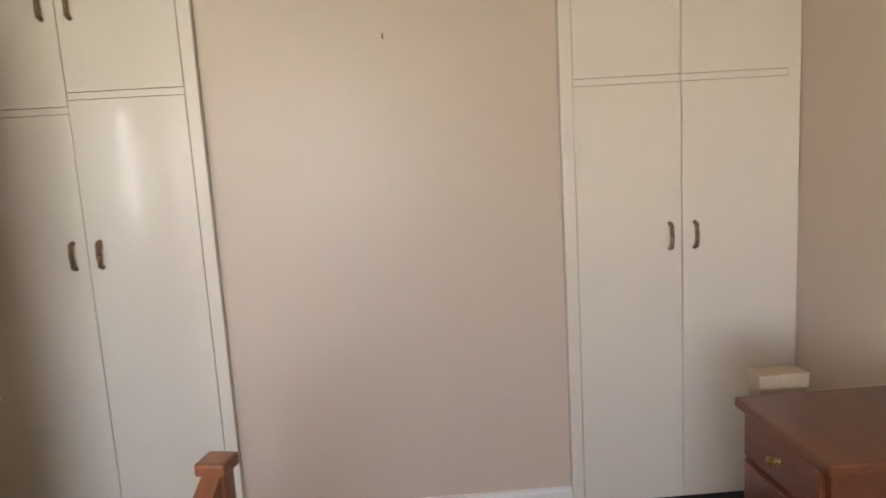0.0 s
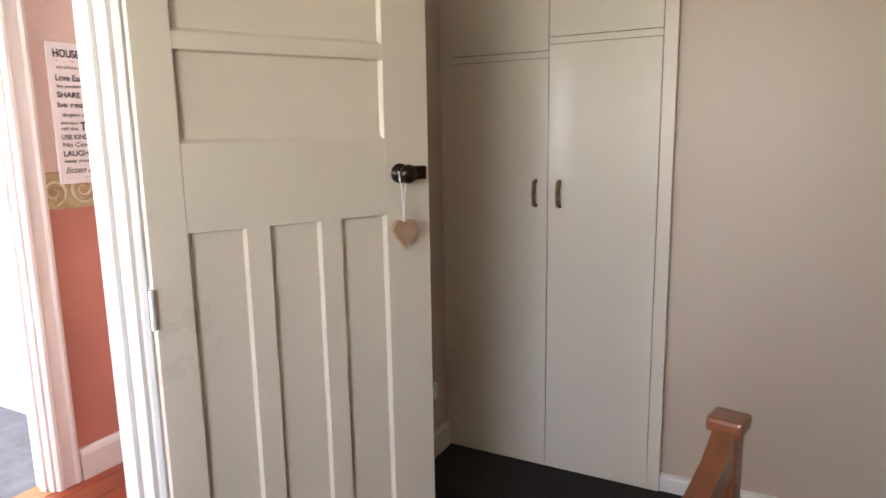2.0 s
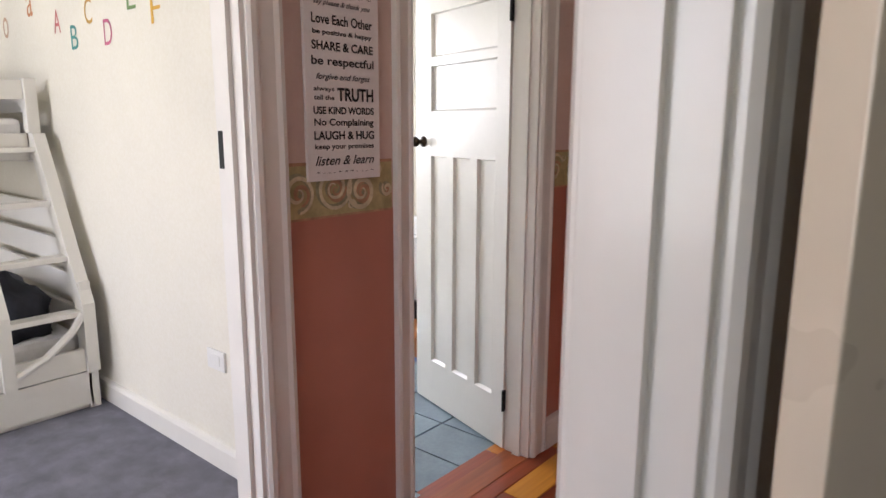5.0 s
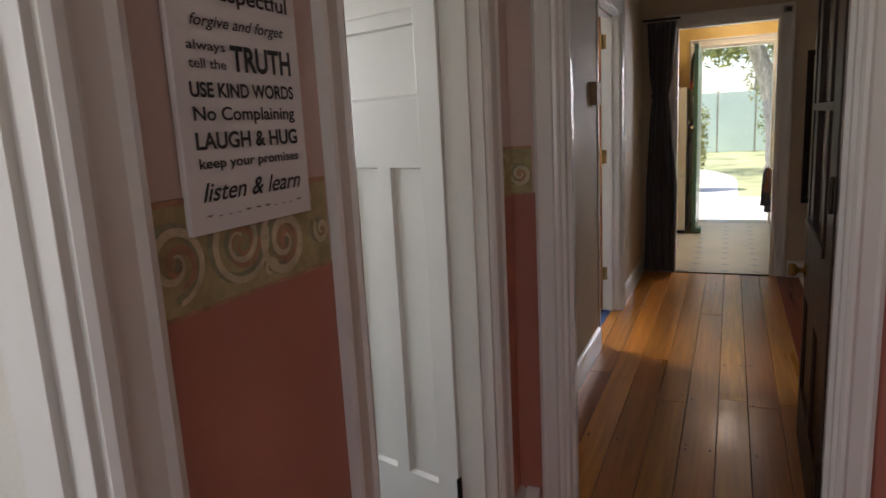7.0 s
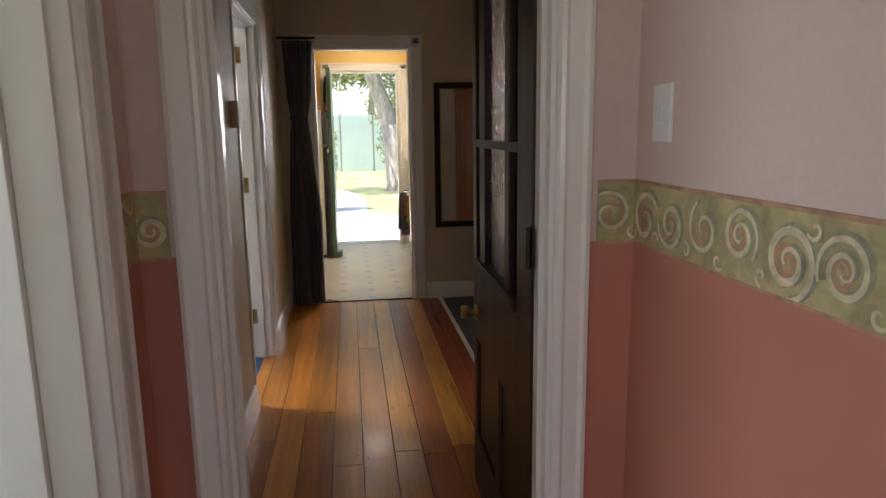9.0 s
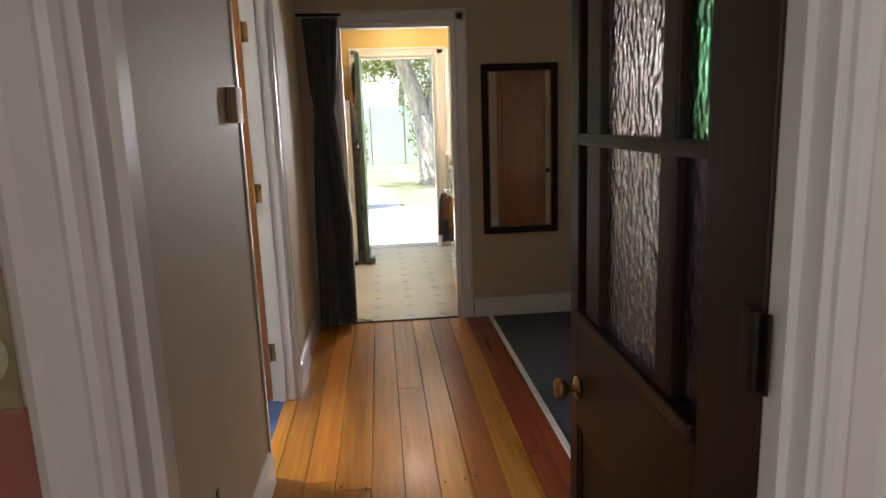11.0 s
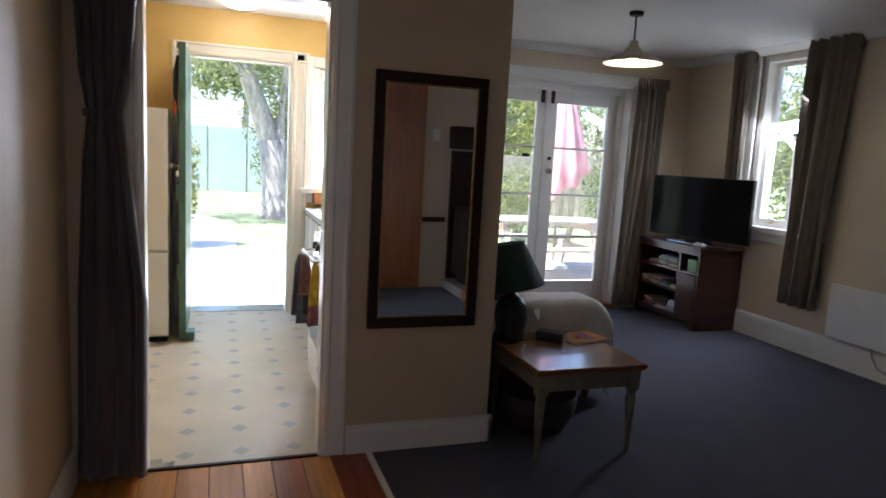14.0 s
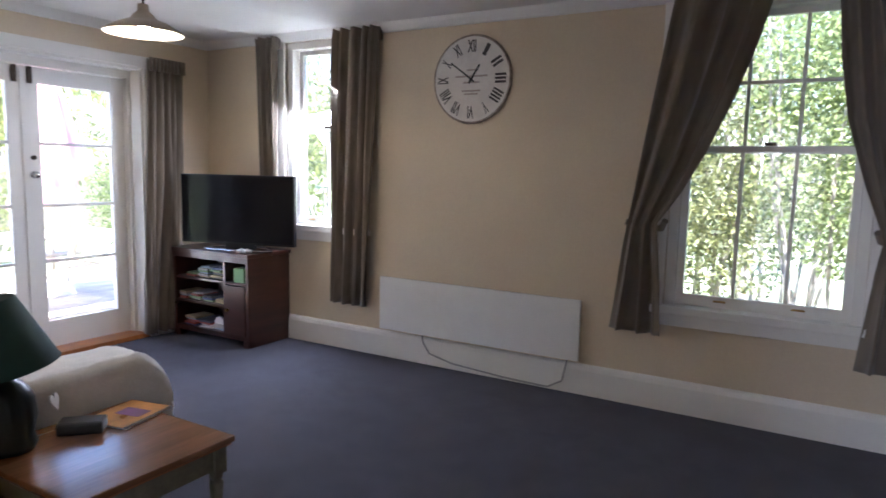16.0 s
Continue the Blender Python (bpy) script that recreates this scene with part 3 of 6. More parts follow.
# wallpaper border with scrolls, between pink and terracotta
def spiral(bm, cx, cz, r, turns, width, hand, start):
    n = int(26 * turns)
    prev = None
    for i in range(n + 1):
        f = i / n
        a = start + hand * f * turns * 2 * math.pi
        rr = r * (1 - 0.86 * f)
        w = width * (0.45 + 0.75 * math.sin(math.pi * min(1, 0.12 + f)))
        d = Vector((math.cos(a), math.sin(a)))
        c = Vector((cx, cz)) + d * rr
        cur = [bm.verts.new((c.x - d.x * w / 2, 0, c.y - d.y * w / 2)), bm.verts.new((c.x + d.x * w / 2, 0, c.y + d.y * w / 2))]
        if prev:
            bm.faces.new([prev[0], prev[1], cur[1], cur[0]])
        prev = cur


def paper_border(o, u, n, length, seed):
    rnd = random.Random(seed)
    m = basis((*o, 1.104), u, n)
    ob = thing("paper_border", m, "olive and cream wallpaper border with scrolling leaves", "wallpaper border", "lobby border")
    part("paper", bx(0, length, 0, 0.002, 0, 0.147), BORDER, ob)
    part("edge_line", bx(0, length, 0.0, 0.0028, 0.139, 0.147), SCROLLB, ob)
    part("edge_line", bx(0, length, 0.0, 0.0028, 0.0, 0.006), SCROLLB, ob)
    for name, material, off, k, d in (("scroll_shade", SCROLLG, -0.007, 1.0, 0.0024), ("scroll_shadow", SCROLLB, 0.008, 0.55, 0.0030), ("scroll_print", SCROLL, 0.0, 1.0, 0.0036), ("small_scroll", SCROLL, 0.0, 1.0, 0.0042)):
        rr = random.Random(seed)
        bm = B()
        s, layer = 0.03, 0
        while s < length - 0.02:
            r = min(0.050 + rr.random() * 0.014, s + 0.03, length - s)
            up = rr.random() > 0.5
            hand, start, turns, wide = 1 if up else -1, rr.random() * 6.28, 1.3 + rr.random() * 0.7, 0.007 + rr.random() * 0.005
            zc = 0.072 + rr.uniform(-0.010, 0.010)
            if name == "small_scroll":
                spiral(bm, s + 0.060, 0.118 if up else 0.026, 0.017, 0.9, 0.006, -hand, start)
            else:
                spiral(bm, s + off, zc - off * 0.6, r * k, turns, wide * (1.5 if off < 0 else 1.0), hand, start)
            # each print lies a hair above the one before
            for v in bm.verts:
                if v.co.y == 0.0:
                    v.co.y = 0.00001 + 0.00016 * (layer % 3)
            layer += 1
            s += 0.098 + rr.random() * 0.03
        bmesh.ops.translate(bm, vec=(0, d, 0), verts=bm.verts)
        for v in bm.verts:
            v.co.x = min(max(v.co.x, 0.001), length - 0.001)
            v.co.z = min(max(v.co.z, 0.007), 0.138)
        tagged(part(name, bm, material, ob), kind="stuff")


paper_border((-0.393, 1.28), (0, 1), (1, 0), 0.365, 1)
paper_border((-0.393, 2.53), (0, 1), (1, 0), 0.13, 2)
paper_border((-0.393, 2.66), (1, 0), (0, -1), 0.066, 3)
paper_border((0.61, 2.66), (1, 0), (0, -1), 0.09, 4)
paper_border((0.70, 0.86), (0, 1), (-1, 0), 1.80, 5)

# ---- doors ----
def knob(parent, m, material, r=0.026, both=True):
    """A round knob on its rose; m: origin on the face, y outwards."""
    bm = lathe(B(), [(0.0, 0), (r * 1.05, 0), (r * 1.05, 0.006), (0.010, 0.010), (0.010, 0.026), (r * 0.8, 0.034), (r, 0.046), (r * 0.82, 0.058), (0.0, 0.062)], seg=20, closed=False)
    bmesh.ops.transform(bm, matrix=m @ Matrix.Rotation(radians(-90), 4, "X"), verts=bm.verts)
    return part("knob", bm, material, parent, smooth=True)


def panel_door(name, hinge, u, w, label, material=DOORW, flip=1, metal=BRONZE, hinge_metal=None, z0=0.008, lift=0.0):
    """A leaf with three tall panels under two wide ones. u runs from the hinge to the free edge; the seen face is at n = 0."""
    n = (-u[1] * flip, u[0] * flip)
    ob = thing(name, basis((*hinge, z0), u, n), label, "door")
    t = 0.038
    h = 1.965
    a, b = 0.082, w - 0.134
    pw = (b - a - 2 * 0.055) / 3
    part("stile", bx(0, a, 0, t, 0, h, 0.002), material, ob)
    part("stile", bx(b, w, 0, t, 0, h, 0.002), material, ob)
    zp, za_, zb_, zc_, zd_ = (v + lift for v in (1.155, 1.352, 1.552, 1.588, 1.775))
    for z, zz in ((0, 0.215), (zp, za_), (zb_, zc_), (zd_, h)):
        part("rail", bx(a, b, 0.0005, t - 0.0005, z, zz), material, ob)
    for i in (1, 2):
        x = a + i * pw + (i - 1) * 0.055
        part("mullion", bx(x, x + 0.055, 0.0005, t - 0.0005, 0.215, zp), material, ob)

    def panel(x0, x1, za, zb):
        bm = bx(x0 - 0.001, x1 + 0.001, 0.0145, t - 0.0145, za, zb)
        for fy, sg in ((0.0005, 1), (t - 0.0005, -1)):
            d = 0.0140 * sg
            for q in (((x0, za), (x1, za), (x1 - 0.006, za + 0.010), (x0 + 0.006, za + 0.010)), ((x1, za), (x1, zb), (x1 - 0.006, zb - 0.004), (x1 - 0.006, za + 0.010)),
                      ((x1, zb), (x0, zb), (x0 + 0.006, zb - 0.004), (x1 - 0.006, zb - 0.004)), ((x0, zb), (x0, za), (x0 + 0.006, za + 0.010), (x0 + 0.006, zb - 0.004))):
                bm.faces.new([bm.verts.new((q[0][0], fy, q[0][1])), bm.verts.new((q[1][0], fy, q[1][1])), bm.verts.new((q[2][0], fy + d, q[2][1])), bm.verts.new((q[3][0], fy + d, q[3][1]))])
        part("panel", bm, material, ob)

    for i in range(3):
        x = a + i * (pw + 0.055)
        panel(x, x + pw, 0.215, zp)
    panel(a, b, za_, zb_)
    panel(a, b, zc_, zd_)
    hm = hinge_metal or CHROME
    for z in ((0.17, 0.95, 1.72) if hm is PLASTIC else (0.17, 1.72)):
        hg = part("hinge", bx(-0.004, 0.002, -0.002, t * 0.8, z, z + 0.09, 0.001), hm, ob)
        tb = tube(B(), (-0.006, -0.006, z), (-0.006, -0.006, z + 0.09), 0.006, seg=10)
        part("hinge_pin", tb, hm, hg)
    return ob, w, t


door_dir = Vector((0.463, 0.887)).normalized()
bed_door, bw_, bt_ = panel_door("bedroom_door", (0.886, 0.731), tuple(door_dir), 0.722, "open off-white panelled bedroom door with a dark knob", flip=1, hinge_metal=PLASTIC)
kz = 1.262
knob(bed_door, pose(0.630, 0, kz) @ Matrix.Rotation(radians(180), 4, "Z"), BRONZE, 0.025)
part("rim_latch", bx(0.664, 0.704, -0.018, 0, kz - 0.018, kz + 0.018, 0.004), BRONZE, bed_door, "dark bronze latch case")
hook = path_tube(B(), [(0.34, -0.002, 1.83), (0.34, -0.03, 1.82), (0.34, -0.045, 1.80), (0.34, -0.04, 1.78)], 0.006)
part("coat_hook", hook, PLASTIC, bed_door, "small white coat hook")
# the wooden heart that hangs from the knob
HEART = mat("pale_wooden_heart", (0.42, 0.27, 0.16), 0.6, var=0.15, scale=20)
heart = thing("hanging_heart", bed_door.matrix_world @ pose(0.620, -0.035, kz + 0.012), "pale wooden heart hanging on a cord from the door knob", "ornament")
pts = []
for i in range(40):
    a = 2 * math.pi * i / 40
    pts.append((0.0022 * 16 * math.sin(a) ** 3, 0.0028 * (13 * math.cos(a) - 5 * math.cos(2 * a) - 2 * math.cos(3 * a) - math.cos(4 * a))))
bm = prism(B(), pts, -0.008, 0.008, Matrix.Translation((0, 0, -0.165)) @ Matrix.Rotation(radians(90), 4, "X"))
part("heart", bm, HEART, heart)
part("cord", path_tube(B(), [(-0.014, 0, -0.003), (-0.004, 0, -0.06), (0, 0, -0.135)], 0.0016, 6), PAPER, heart)
part("cord", path_tube(B(), [(0.014, 0, -0.003), (0.004, 0, -0.06), (0, 0, -0.135)], 0.0016, 6), PAPER, heart)

bath_dir = Vector((-0.956, 0.292)).normalized()
bath_door, _, _ = panel_door("bathroom_door", (-0.512, 2.412), tuple(bath_dir), 0.70, "open white panelled bathroom door with black hinges", WHITE, flip=-1, hinge_metal=BLACK, lift=0.045)
knob(bath_door, pose(0.63, 0, kz) @ Matrix.Rotation(radians(180), 4, "Z"), BRONZE, 0.024)
knob(bath_door, pose(0.63, 0.038, kz), BRONZE, 0.024)

side_door = thing("side_room_door", basis((-0.572, 5.228), (-1, 0), (0, 1)), "open orange timber door of the side room", "door")
part("leaf", bx(0, 0.76, 0, 0.036, 0.01, 1.965, 0.003), PINE, side_door)
for z in (0.22, 1.02, 1.76):
    part("hinge", tube(B(), (-0.004, -0.008, z), (-0.004, -0.008, z + 0.09), 0.008, seg=10), BRASS, side_door, "brass hinge")
    part("hinge_leaf", bx(-0.05, -0.004, -0.004, 0.0, z, z + 0.09), BRASS, side_door)
keeper = thing("lock_keeper", pose(-0.458, 4.33, 1.39), "taupe painted lock keeper box beside the doorway", "lock")
part("case", bx(0, 0.034, -0.055, 0.030, 0, 0.118, 0.003), HALLW, keeper)
part("striker", bx(-0.0, 0.035, 0.030, 0.036, 0.0, 0.118, 0.001), PLASTIC, keeper, "white painted keeper face")
part("screw", tube(B(), (0.017, 0.035, 0.06), (0.017, 0.039, 0.06), 0.006, seg=10), CHROME, keeper)

# the stained glass hall door, standing open
gdir = Vector((0.05, 1.0)).normalized()
gd = thing("glazed_hall_door", basis((0.478, 2.770, 0.008), tuple(gdir), (1, 0)), "open dark-stained hall door with rippled and coloured glass panes", "door")
W, T, HT = 0.83, 0.042, 1.965
part("stile", bx(-0.04, 0.120, 0, T, 0, HT, 0.003), DARKWOOD, gd)
part("stile", bx(W - 0.065, W, 0, T, 0, HT, 0.003), DARKWOOD, gd)
for z, zz in ((0, 0.22), (0.60, 0.905), (1.86, HT)):
    part("rail", bx(0.120, W - 0.065, 0.0005, T - 0.0005, z, zz), DARKWOOD, gd)
for x, xx in ((0.225, 0.285), (0.60, 0.700)):
    part("glazing_bar", bx(x, xx, 0.001, T - 0.001, 0.905, 1.86, 0.004), DARKWOOD, gd)
for i, z in enumerate((1.299,)):
    part("glazing_bar", bx(0.120, W - 0.065, 0.0, T, z, z + 0.026, 0.004), DARKWOOD, gd)
rows_ = ((0.905, 1.299), (1.325, 1.86))
for k, (za, zb) in enumerate(rows_):
    part("pane", bx(0.285, 0.60, T / 2 - 0.003, T / 2 + 0.003, za, zb), RIPPLE, gd)
    part("pane", bx(0.120, 0.225, T / 2 - 0.003, T / 2 + 0.003, za, zb), (PURPLEGLASS, GREENGLASS, PINKGLASS)[k], gd)
    part("pane", bx(0.700, W - 0.065, T / 2 - 0.003, T / 2 + 0.003, za, zb), (GREENGLASS, PINKGLASS, PURPLEGLASS)[k], gd)
part("mullion", bx(0.36, 0.42, 0.001, T - 0.001, 0.22, 0.60), DARKWOOD, gd)
for x, xx in ((0.120, 0.36), (0.42, W - 0.065)):
    part("panel", bx(x, xx, 0.012, T - 0.012, 0.22, 0.60), DARKWOOD, gd)
    part("moulding", bx(x, x + 0.014, 0.004, T - 0.004, 0.22, 0.60, 0.005), DARKWOOD, gd)
    part("moulding", bx(xx - 0.014, xx, 0.004, T - 0.004, 0.22, 0.60, 0.005), DARKWOOD, gd)
    part("moulding", bx(x + 0.014, xx - 0.014, 0.004, T - 0.004, 0.586, 0.60, 0.005), DARKWOOD, gd)
part("bolection", bx(0.123, W - 0.068, -0.010, 0.0, 0.872, 0.905, 0.006), DARKWOOD, gd)
knob(gd, pose(0.755, 0, 0.70) @ Matrix.Rotation(radians(180), 4, "Z"), BRASS, 0.027)
knob(gd, pose(0.755, T, 0.70), BRASS, 0.027)
for z in (1.03, 0.2, 1.70):
    part("hinge", bx(-0.062, 0.0, -0.004, 0.0, z, z + 0.10, 0.001), BRONZE, gd, "dark bronze butt hinge")
    part("hinge_pin", tube(B(), (-0.04, -0.008, z), (-0.04, -0.008, z + 0.10), 0.008, seg=10), BRONZE, gd)

# ---- lobby ----
wheat = thing("wall_heater", pose(0.600, 1.62, 0.21), "thin white panel heater standing off the terracotta lobby wall", "heater")
part("panel", bx(0, 0.012, 0, 0.60, 0, 0.40, 0.003), PLASTIC, wheat)
# Shade of the gap behind the panel, put in as a black sheet.
part("back_plate", bx(0.012, 0.026, 0.004, 0.596, 0.004, 0.398), BLACK, wheat, "black sheet that stands for the dark gap behind the panel")
for y in (0.10, 0.46):
    part("bracket", tube(B(), (0.026, y, 0.34), (0.100, y, 0.34), 0.012, 0.016), PLASTIC, wheat)
    part("bracket", tube(B(), (0.026, y, 0.06), (0.100, y, 0.06), 0.012, 0.016), PLASTIC, wheat)
sign = thing("house_rules_sign", basis((-0.392, 1.338, 1.202), (0, 1), (1, 0)), "white printed board with a list of house rules", "sign")
part("board", bx(0, 0.252, 0, 0.010, 0, 0.532, 0.001), PAPER, sign)
LINES = (("HOUSE RULES", 0.205, 0.030, 0.492), ("* - * - * - *", 0.20, 0.004, 0.464), ("say please & thank you", 0.19, 0.016, 0.440), ("Love Each Other", 0.205, 0.024, 0.402), ("be positive & happy", 0.200, 0.015, 0.369),
         ("SHARE & CARE", 0.208, 0.022, 0.338), ("be respectful", 0.212, 0.028, 0.298), ("forgive and forget", 0.185, 0.019, 0.261), ("USE KIND WORDS", 0.208, 0.019, 0.179),
         ("No Complaining", 0.205, 0.023, 0.147), ("LAUGH & HUG", 0.208, 0.022, 0.116), ("keep your promises", 0.205, 0.017, 0.086), ("listen & learn", 0.205, 0.024, 0.052), ("* - - - * * * - - - *", 0.20, 0.004, 0.022))
face = Matrix(((1, 0, 0, 0), (0, 0, 1, 0.0103), (0, 1, 0, 0), (0, 0, 0, 1)))


def on_face(x, z):
    return Matrix.Translation((x, 0, z)) @ face


for body, w, h, z in LINES:
    words("lettering", body, w, h, INK, sign, on_face(0.126, z), bold=0.028 if body.isupper() else 0.018 if body[0].isupper() or body[:2] in ("be", "ke") else 0.010, slant=0.35 if body[:3] in ("say", "for", "lis") else 0.0)
words("lettering", "always", 0.068, 0.015, INK, sign, on_face(0.058, 0.231), bold=0.01)
words("lettering", "tell the", 0.066, 0.012, INK, sign, on_face(0.058, 0.211), bold=0.01)
words("lettering", "TRUTH", 0.128, 0.034, INK, sign, on_face(0.165, 0.220), bold=0.03)


def light_switch(o, u, n, label):
    ob = thing("light_switch", basis(o, u, n), label, "light switch")
    part("plate", bx(-0.038, 0.038, 0, 0.009, -0.06, 0.06, 0.003), PLASTIC, ob)
    part("rocker", bx(-0.011, 0.011, 0.009, 0.014, -0.016, 0.016, 0.002), PLASTIC, ob)
    return ob


light_switch((0.70, 2.53, 1.396), (0, 1), (-1, 0), "white rocker light switch on the pink lobby wall")
light_switch((2.23, 2.76, 1.60), (1, 0), (0, 1), "white light switch on the cream wall")
vent = thing("wall_slot", basis((-0.46, 3.72, 0.33), (0, 1), (1, 0)), "dark narrow slot in the taupe hall wall", "wall slot")
part("slot", bx(-0.012, 0.012, 0.0, 0.003, -0.06, 0.07, 0.001), BLACK, vent)
hk = thing("wall_bracket", basis((0.70, 1.38, 0.62), (0, 1), (-1, 0)), "small white bracket with a dark edge", "bracket")
part("bracket", prism(B(), [(0, 0), (0.045, 0), (0.045, 0.10), (0.03, 0.10)], -0.015, 0.015, Matrix(((0, 0, 1, 0), (1, 0, 0, 0), (0, 1, 0, 0), (0, 0, 0, 1)))), PLASTIC, hk)
part("edge", bx(0.015, 0.022, 0.0, 0.052, 0.0, 0.104, 0.002), BLACK, hk, "black edge")

# ---- bedroom ----
HANDLE = mat("worn_bronze_pull", (0.26, 0.17, 0.09), 0.4, var=0.3, scale=30, metal=0.8)


def wardrobe(x0, x1, split, label, zh, zg, zu=1.965):
    y = 2.225
    ob = thing("wardrobe", pose(x0, y, 0), label, "wardrobe", "built-in wardrobes")
    w, s = x1 - x0, split - x0
    part("carcass", bx(0.0, w, 0.022, 0.43, 0.0, H - 0.002), CREAM, ob)
    part("plinth", bx(0.0, w, 0.006, 0.022, 0, 0.012), CREAM, ob)
    part("side_panel", bx(-0.0015, 0.045, 0.004, 0.03, 0.012, H - 0.004, 0.002), CREAM, ob)
    part("side_panel", bx(w - 0.045, w + 0.0015, 0.004, 0.03, 0.012, H - 0.004, 0.002), CREAM, ob)
    for a, b, g, hx in ((0.0465, s - 0.0015, zg[0], s - 0.048), (s + 0.0015, w - 0.0465, zg[1], s + 0.048)):
        d = part("door", bx(a, b, 0, 0.02, 0.014, g - 0.002, 0.002), CREAM, ob)
        hp = B()
        path_tube(hp, [(hx, 0, zh - 0.048), (hx, -0.020, zh - 0.042), (hx, -0.026, zh), (hx, -0.020, zh + 0.042), (hx, 0, zh + 0.048)], 0.0085)
        part("handle", hp, HANDLE, d, "curved bronze pull", smooth=True)
        part("rail", bx(a, b, 0.004, 0.021, g, g + 0.024), CREAM, ob)
        d2 = part("upper_door", bx(a, b, 0, 0.02, g + 0.026, H - 0.02, 0.002), CREAM, ob)
        hp = B()
        path_tube(hp, [(hx, 0, zu), (hx, -0.022, zu + 0.007), (hx, -0.022, zu + 0.08), (hx, 0, zu + 0.087)], 0.0085)
        part("handle", hp, HANDLE, d2, "curved bronze pull", smooth=True)
    return ob


wardrobe(0.802, 1.718, 1.262, "cream gloss built-in wardrobe with two tall doors", 1.135, (1.642, 1.690))
wardrobe(3.022, 3.925, 3.471, "cream gloss built-in wardrobe beside the chimney breast", 1.066, (1.640, 1.640))
nail = thing("wall_hook", basis((2.385, 2.262, 1.85), (1, 0), (0, -1)), "small picture hook on the bare chimney wall", "hook")
part("hook", path_tube(B(), [(0, 0, 0.02), (0, 0.008, 0.0), (0, 0.014, 0.006)], 0.003, 6), BRASS, nail)

bed = thing("bed_footboard", pose(2.026, 1.060, 0, 0, 0, -12), "reddish pine bed end with square capped posts", "bed")


def bed_post(y):
    p = part("post", bx(-0.023, 0.023, y - 0.023, y + 0.023, 0, 0.824, 0.004), REDWOOD, bed)
    part("cap", bx(-0.033, 0.033, y - 0.033, y + 0.033, 0.822, 0.850, 0.008), REDWOOD, p)


bed_post(0.0)
bed_post(-0.84)
arc = []
for i in range(15):
    f = i / 14
    arc.append((-0.027 - f * 0.786, 0.825 - 0.11 * math.sin(math.pi * f) ** 0.7))
bm = B()
pr = [bm.verts.new((x, y, z + dz)) for (y, z) in arc for dz in (0, -0.07) for x in (-0.02, 0.02)]
for i in range(14):
    q, r = pr[4 * i:4 * i + 4], pr[4 * i + 4:4 * i + 8]
    for j, k in ((0, 1), (1, 3), (3, 2), (2, 0)):
        bm.faces.new([q[j], q[k], r[k], r[j]])
part("top_rail", bm, REDWOOD, bed)
part("panel", bx(-0.010, 0.010, -0.806, -0.034, 0.18, 0.545), REDWOOD, bed)
part("bottom_rail", bx(-0.018, 0.018, -0.806, -0.034, 0.12, 0.18, 0.003), REDWOOD, bed)

DARKRED = mat("dark_red_brown_furniture", (0.125, 0.036, 0.014), 0.3, var=0.3, scale=8, bump=0.1, bscale=50, coat=0.3, stretch=(1, 0.12, 1), fine=0.08, local=True)
chest = thing("chest_of_drawers", pose(3.215, 0.94, 0), "reddish brown wooden chest of drawers with small knobs", "drawers")
part("carcass", bx(0.02, 0.68, 0.02, 0.35, 0.05, 0.765, 0.003), DARKRED, chest)
part("top", bx(0.0, 0.69, 0.0, 0.37, 0.765, 0.79, 0.006), DARKRED, chest)
part("plinth", bx(0.03, 0.68, 0.03, 0.34, 0, 0.05), DARKRED, chest)
for i, (za, zb) in enumerate(((0.07, 0.28), (0.295, 0.50), (0.515, 0.64), (0.655, 0.762))):
    d = part("drawer", bx(0.008, 0.02, 0.035, 0.335, za, zb, 0.004), DARKRED, chest)
    part("knob", lathe(B(), [(0, 0), (0.008, 0.0), (0.007, 0.012), (0.014, 0.02), (0.0, 0.028)], seg=14, closed=False), BRASS, d, "small brass knob")
    d.children[0].matrix_local = Matrix.Translation((0.008, 0.185, (za + zb) / 2)) @ Matrix.Rotation(radians(-90), 4, "Y")
pale = thing("pale_box", pose(3.32, 1.38, 0), "pale cardboard box standing beside the wardrobe", "box")
part("body", bx(0, 0.125, 0, 0.06, 0, 0.78, 0.004), mat("pale_card", (0.40, 0.31, 0.21), 0.7, var=0.08), pale)
part("lid", bx(-0.004, 0.129, -0.004, 0.064, 0.77, 0.81, 0.003), MATS["pale_card"], pale)

bed_outlet = thing("power_outlet", basis((0.80, 2.09, 0.285), (0, 1), (1, 0)), "white power outlet low on the beige bedroom wall", "power outlet")
part("plate", bx(-0.045, 0.045, 0, 0.010, -0.035, 0.035, 0.003), PLASTIC, bed_outlet)
part("socket", bx(-0.022, 0.022, 0.010, 0.014, -0.018, 0.018, 0.002), PLASTIC, bed_outlet)

# ---- child's room ----
bunk = thing("bunk_bed", pose(-2.26, 1.52, 0), "white painted wooden bunk bed with a sloping ladder and drawers", "bunk bed")
BW = WHITE
MATT = mat("white_mattress_cotton", (0.72, 0.70, 0.68), 0.85, var=0.08, scale=9, bump=0.4, bscale=40)
GREYDUVET = mat("dark_grey_duvet", (0.075, 0.078, 0.095), 0.9, var=0.3, scale=7, bump=0.6, bscale=30)
BLUEDUVET = mat("royal_blue_duvet", (0.015, 0.045, 0.24), 0.85, var=0.35, scale=8, bump=0.6, bscale=30)
part("drawer", bx(-0.02, 0.0, -1.2, -0.03, 0.02, 0.185, 0.004), BW, bunk, "white under-bed drawer")
part("base", bx(-1.3, -0.021, -2.0, 0.0, 0.0, 0.19), BW, bunk)
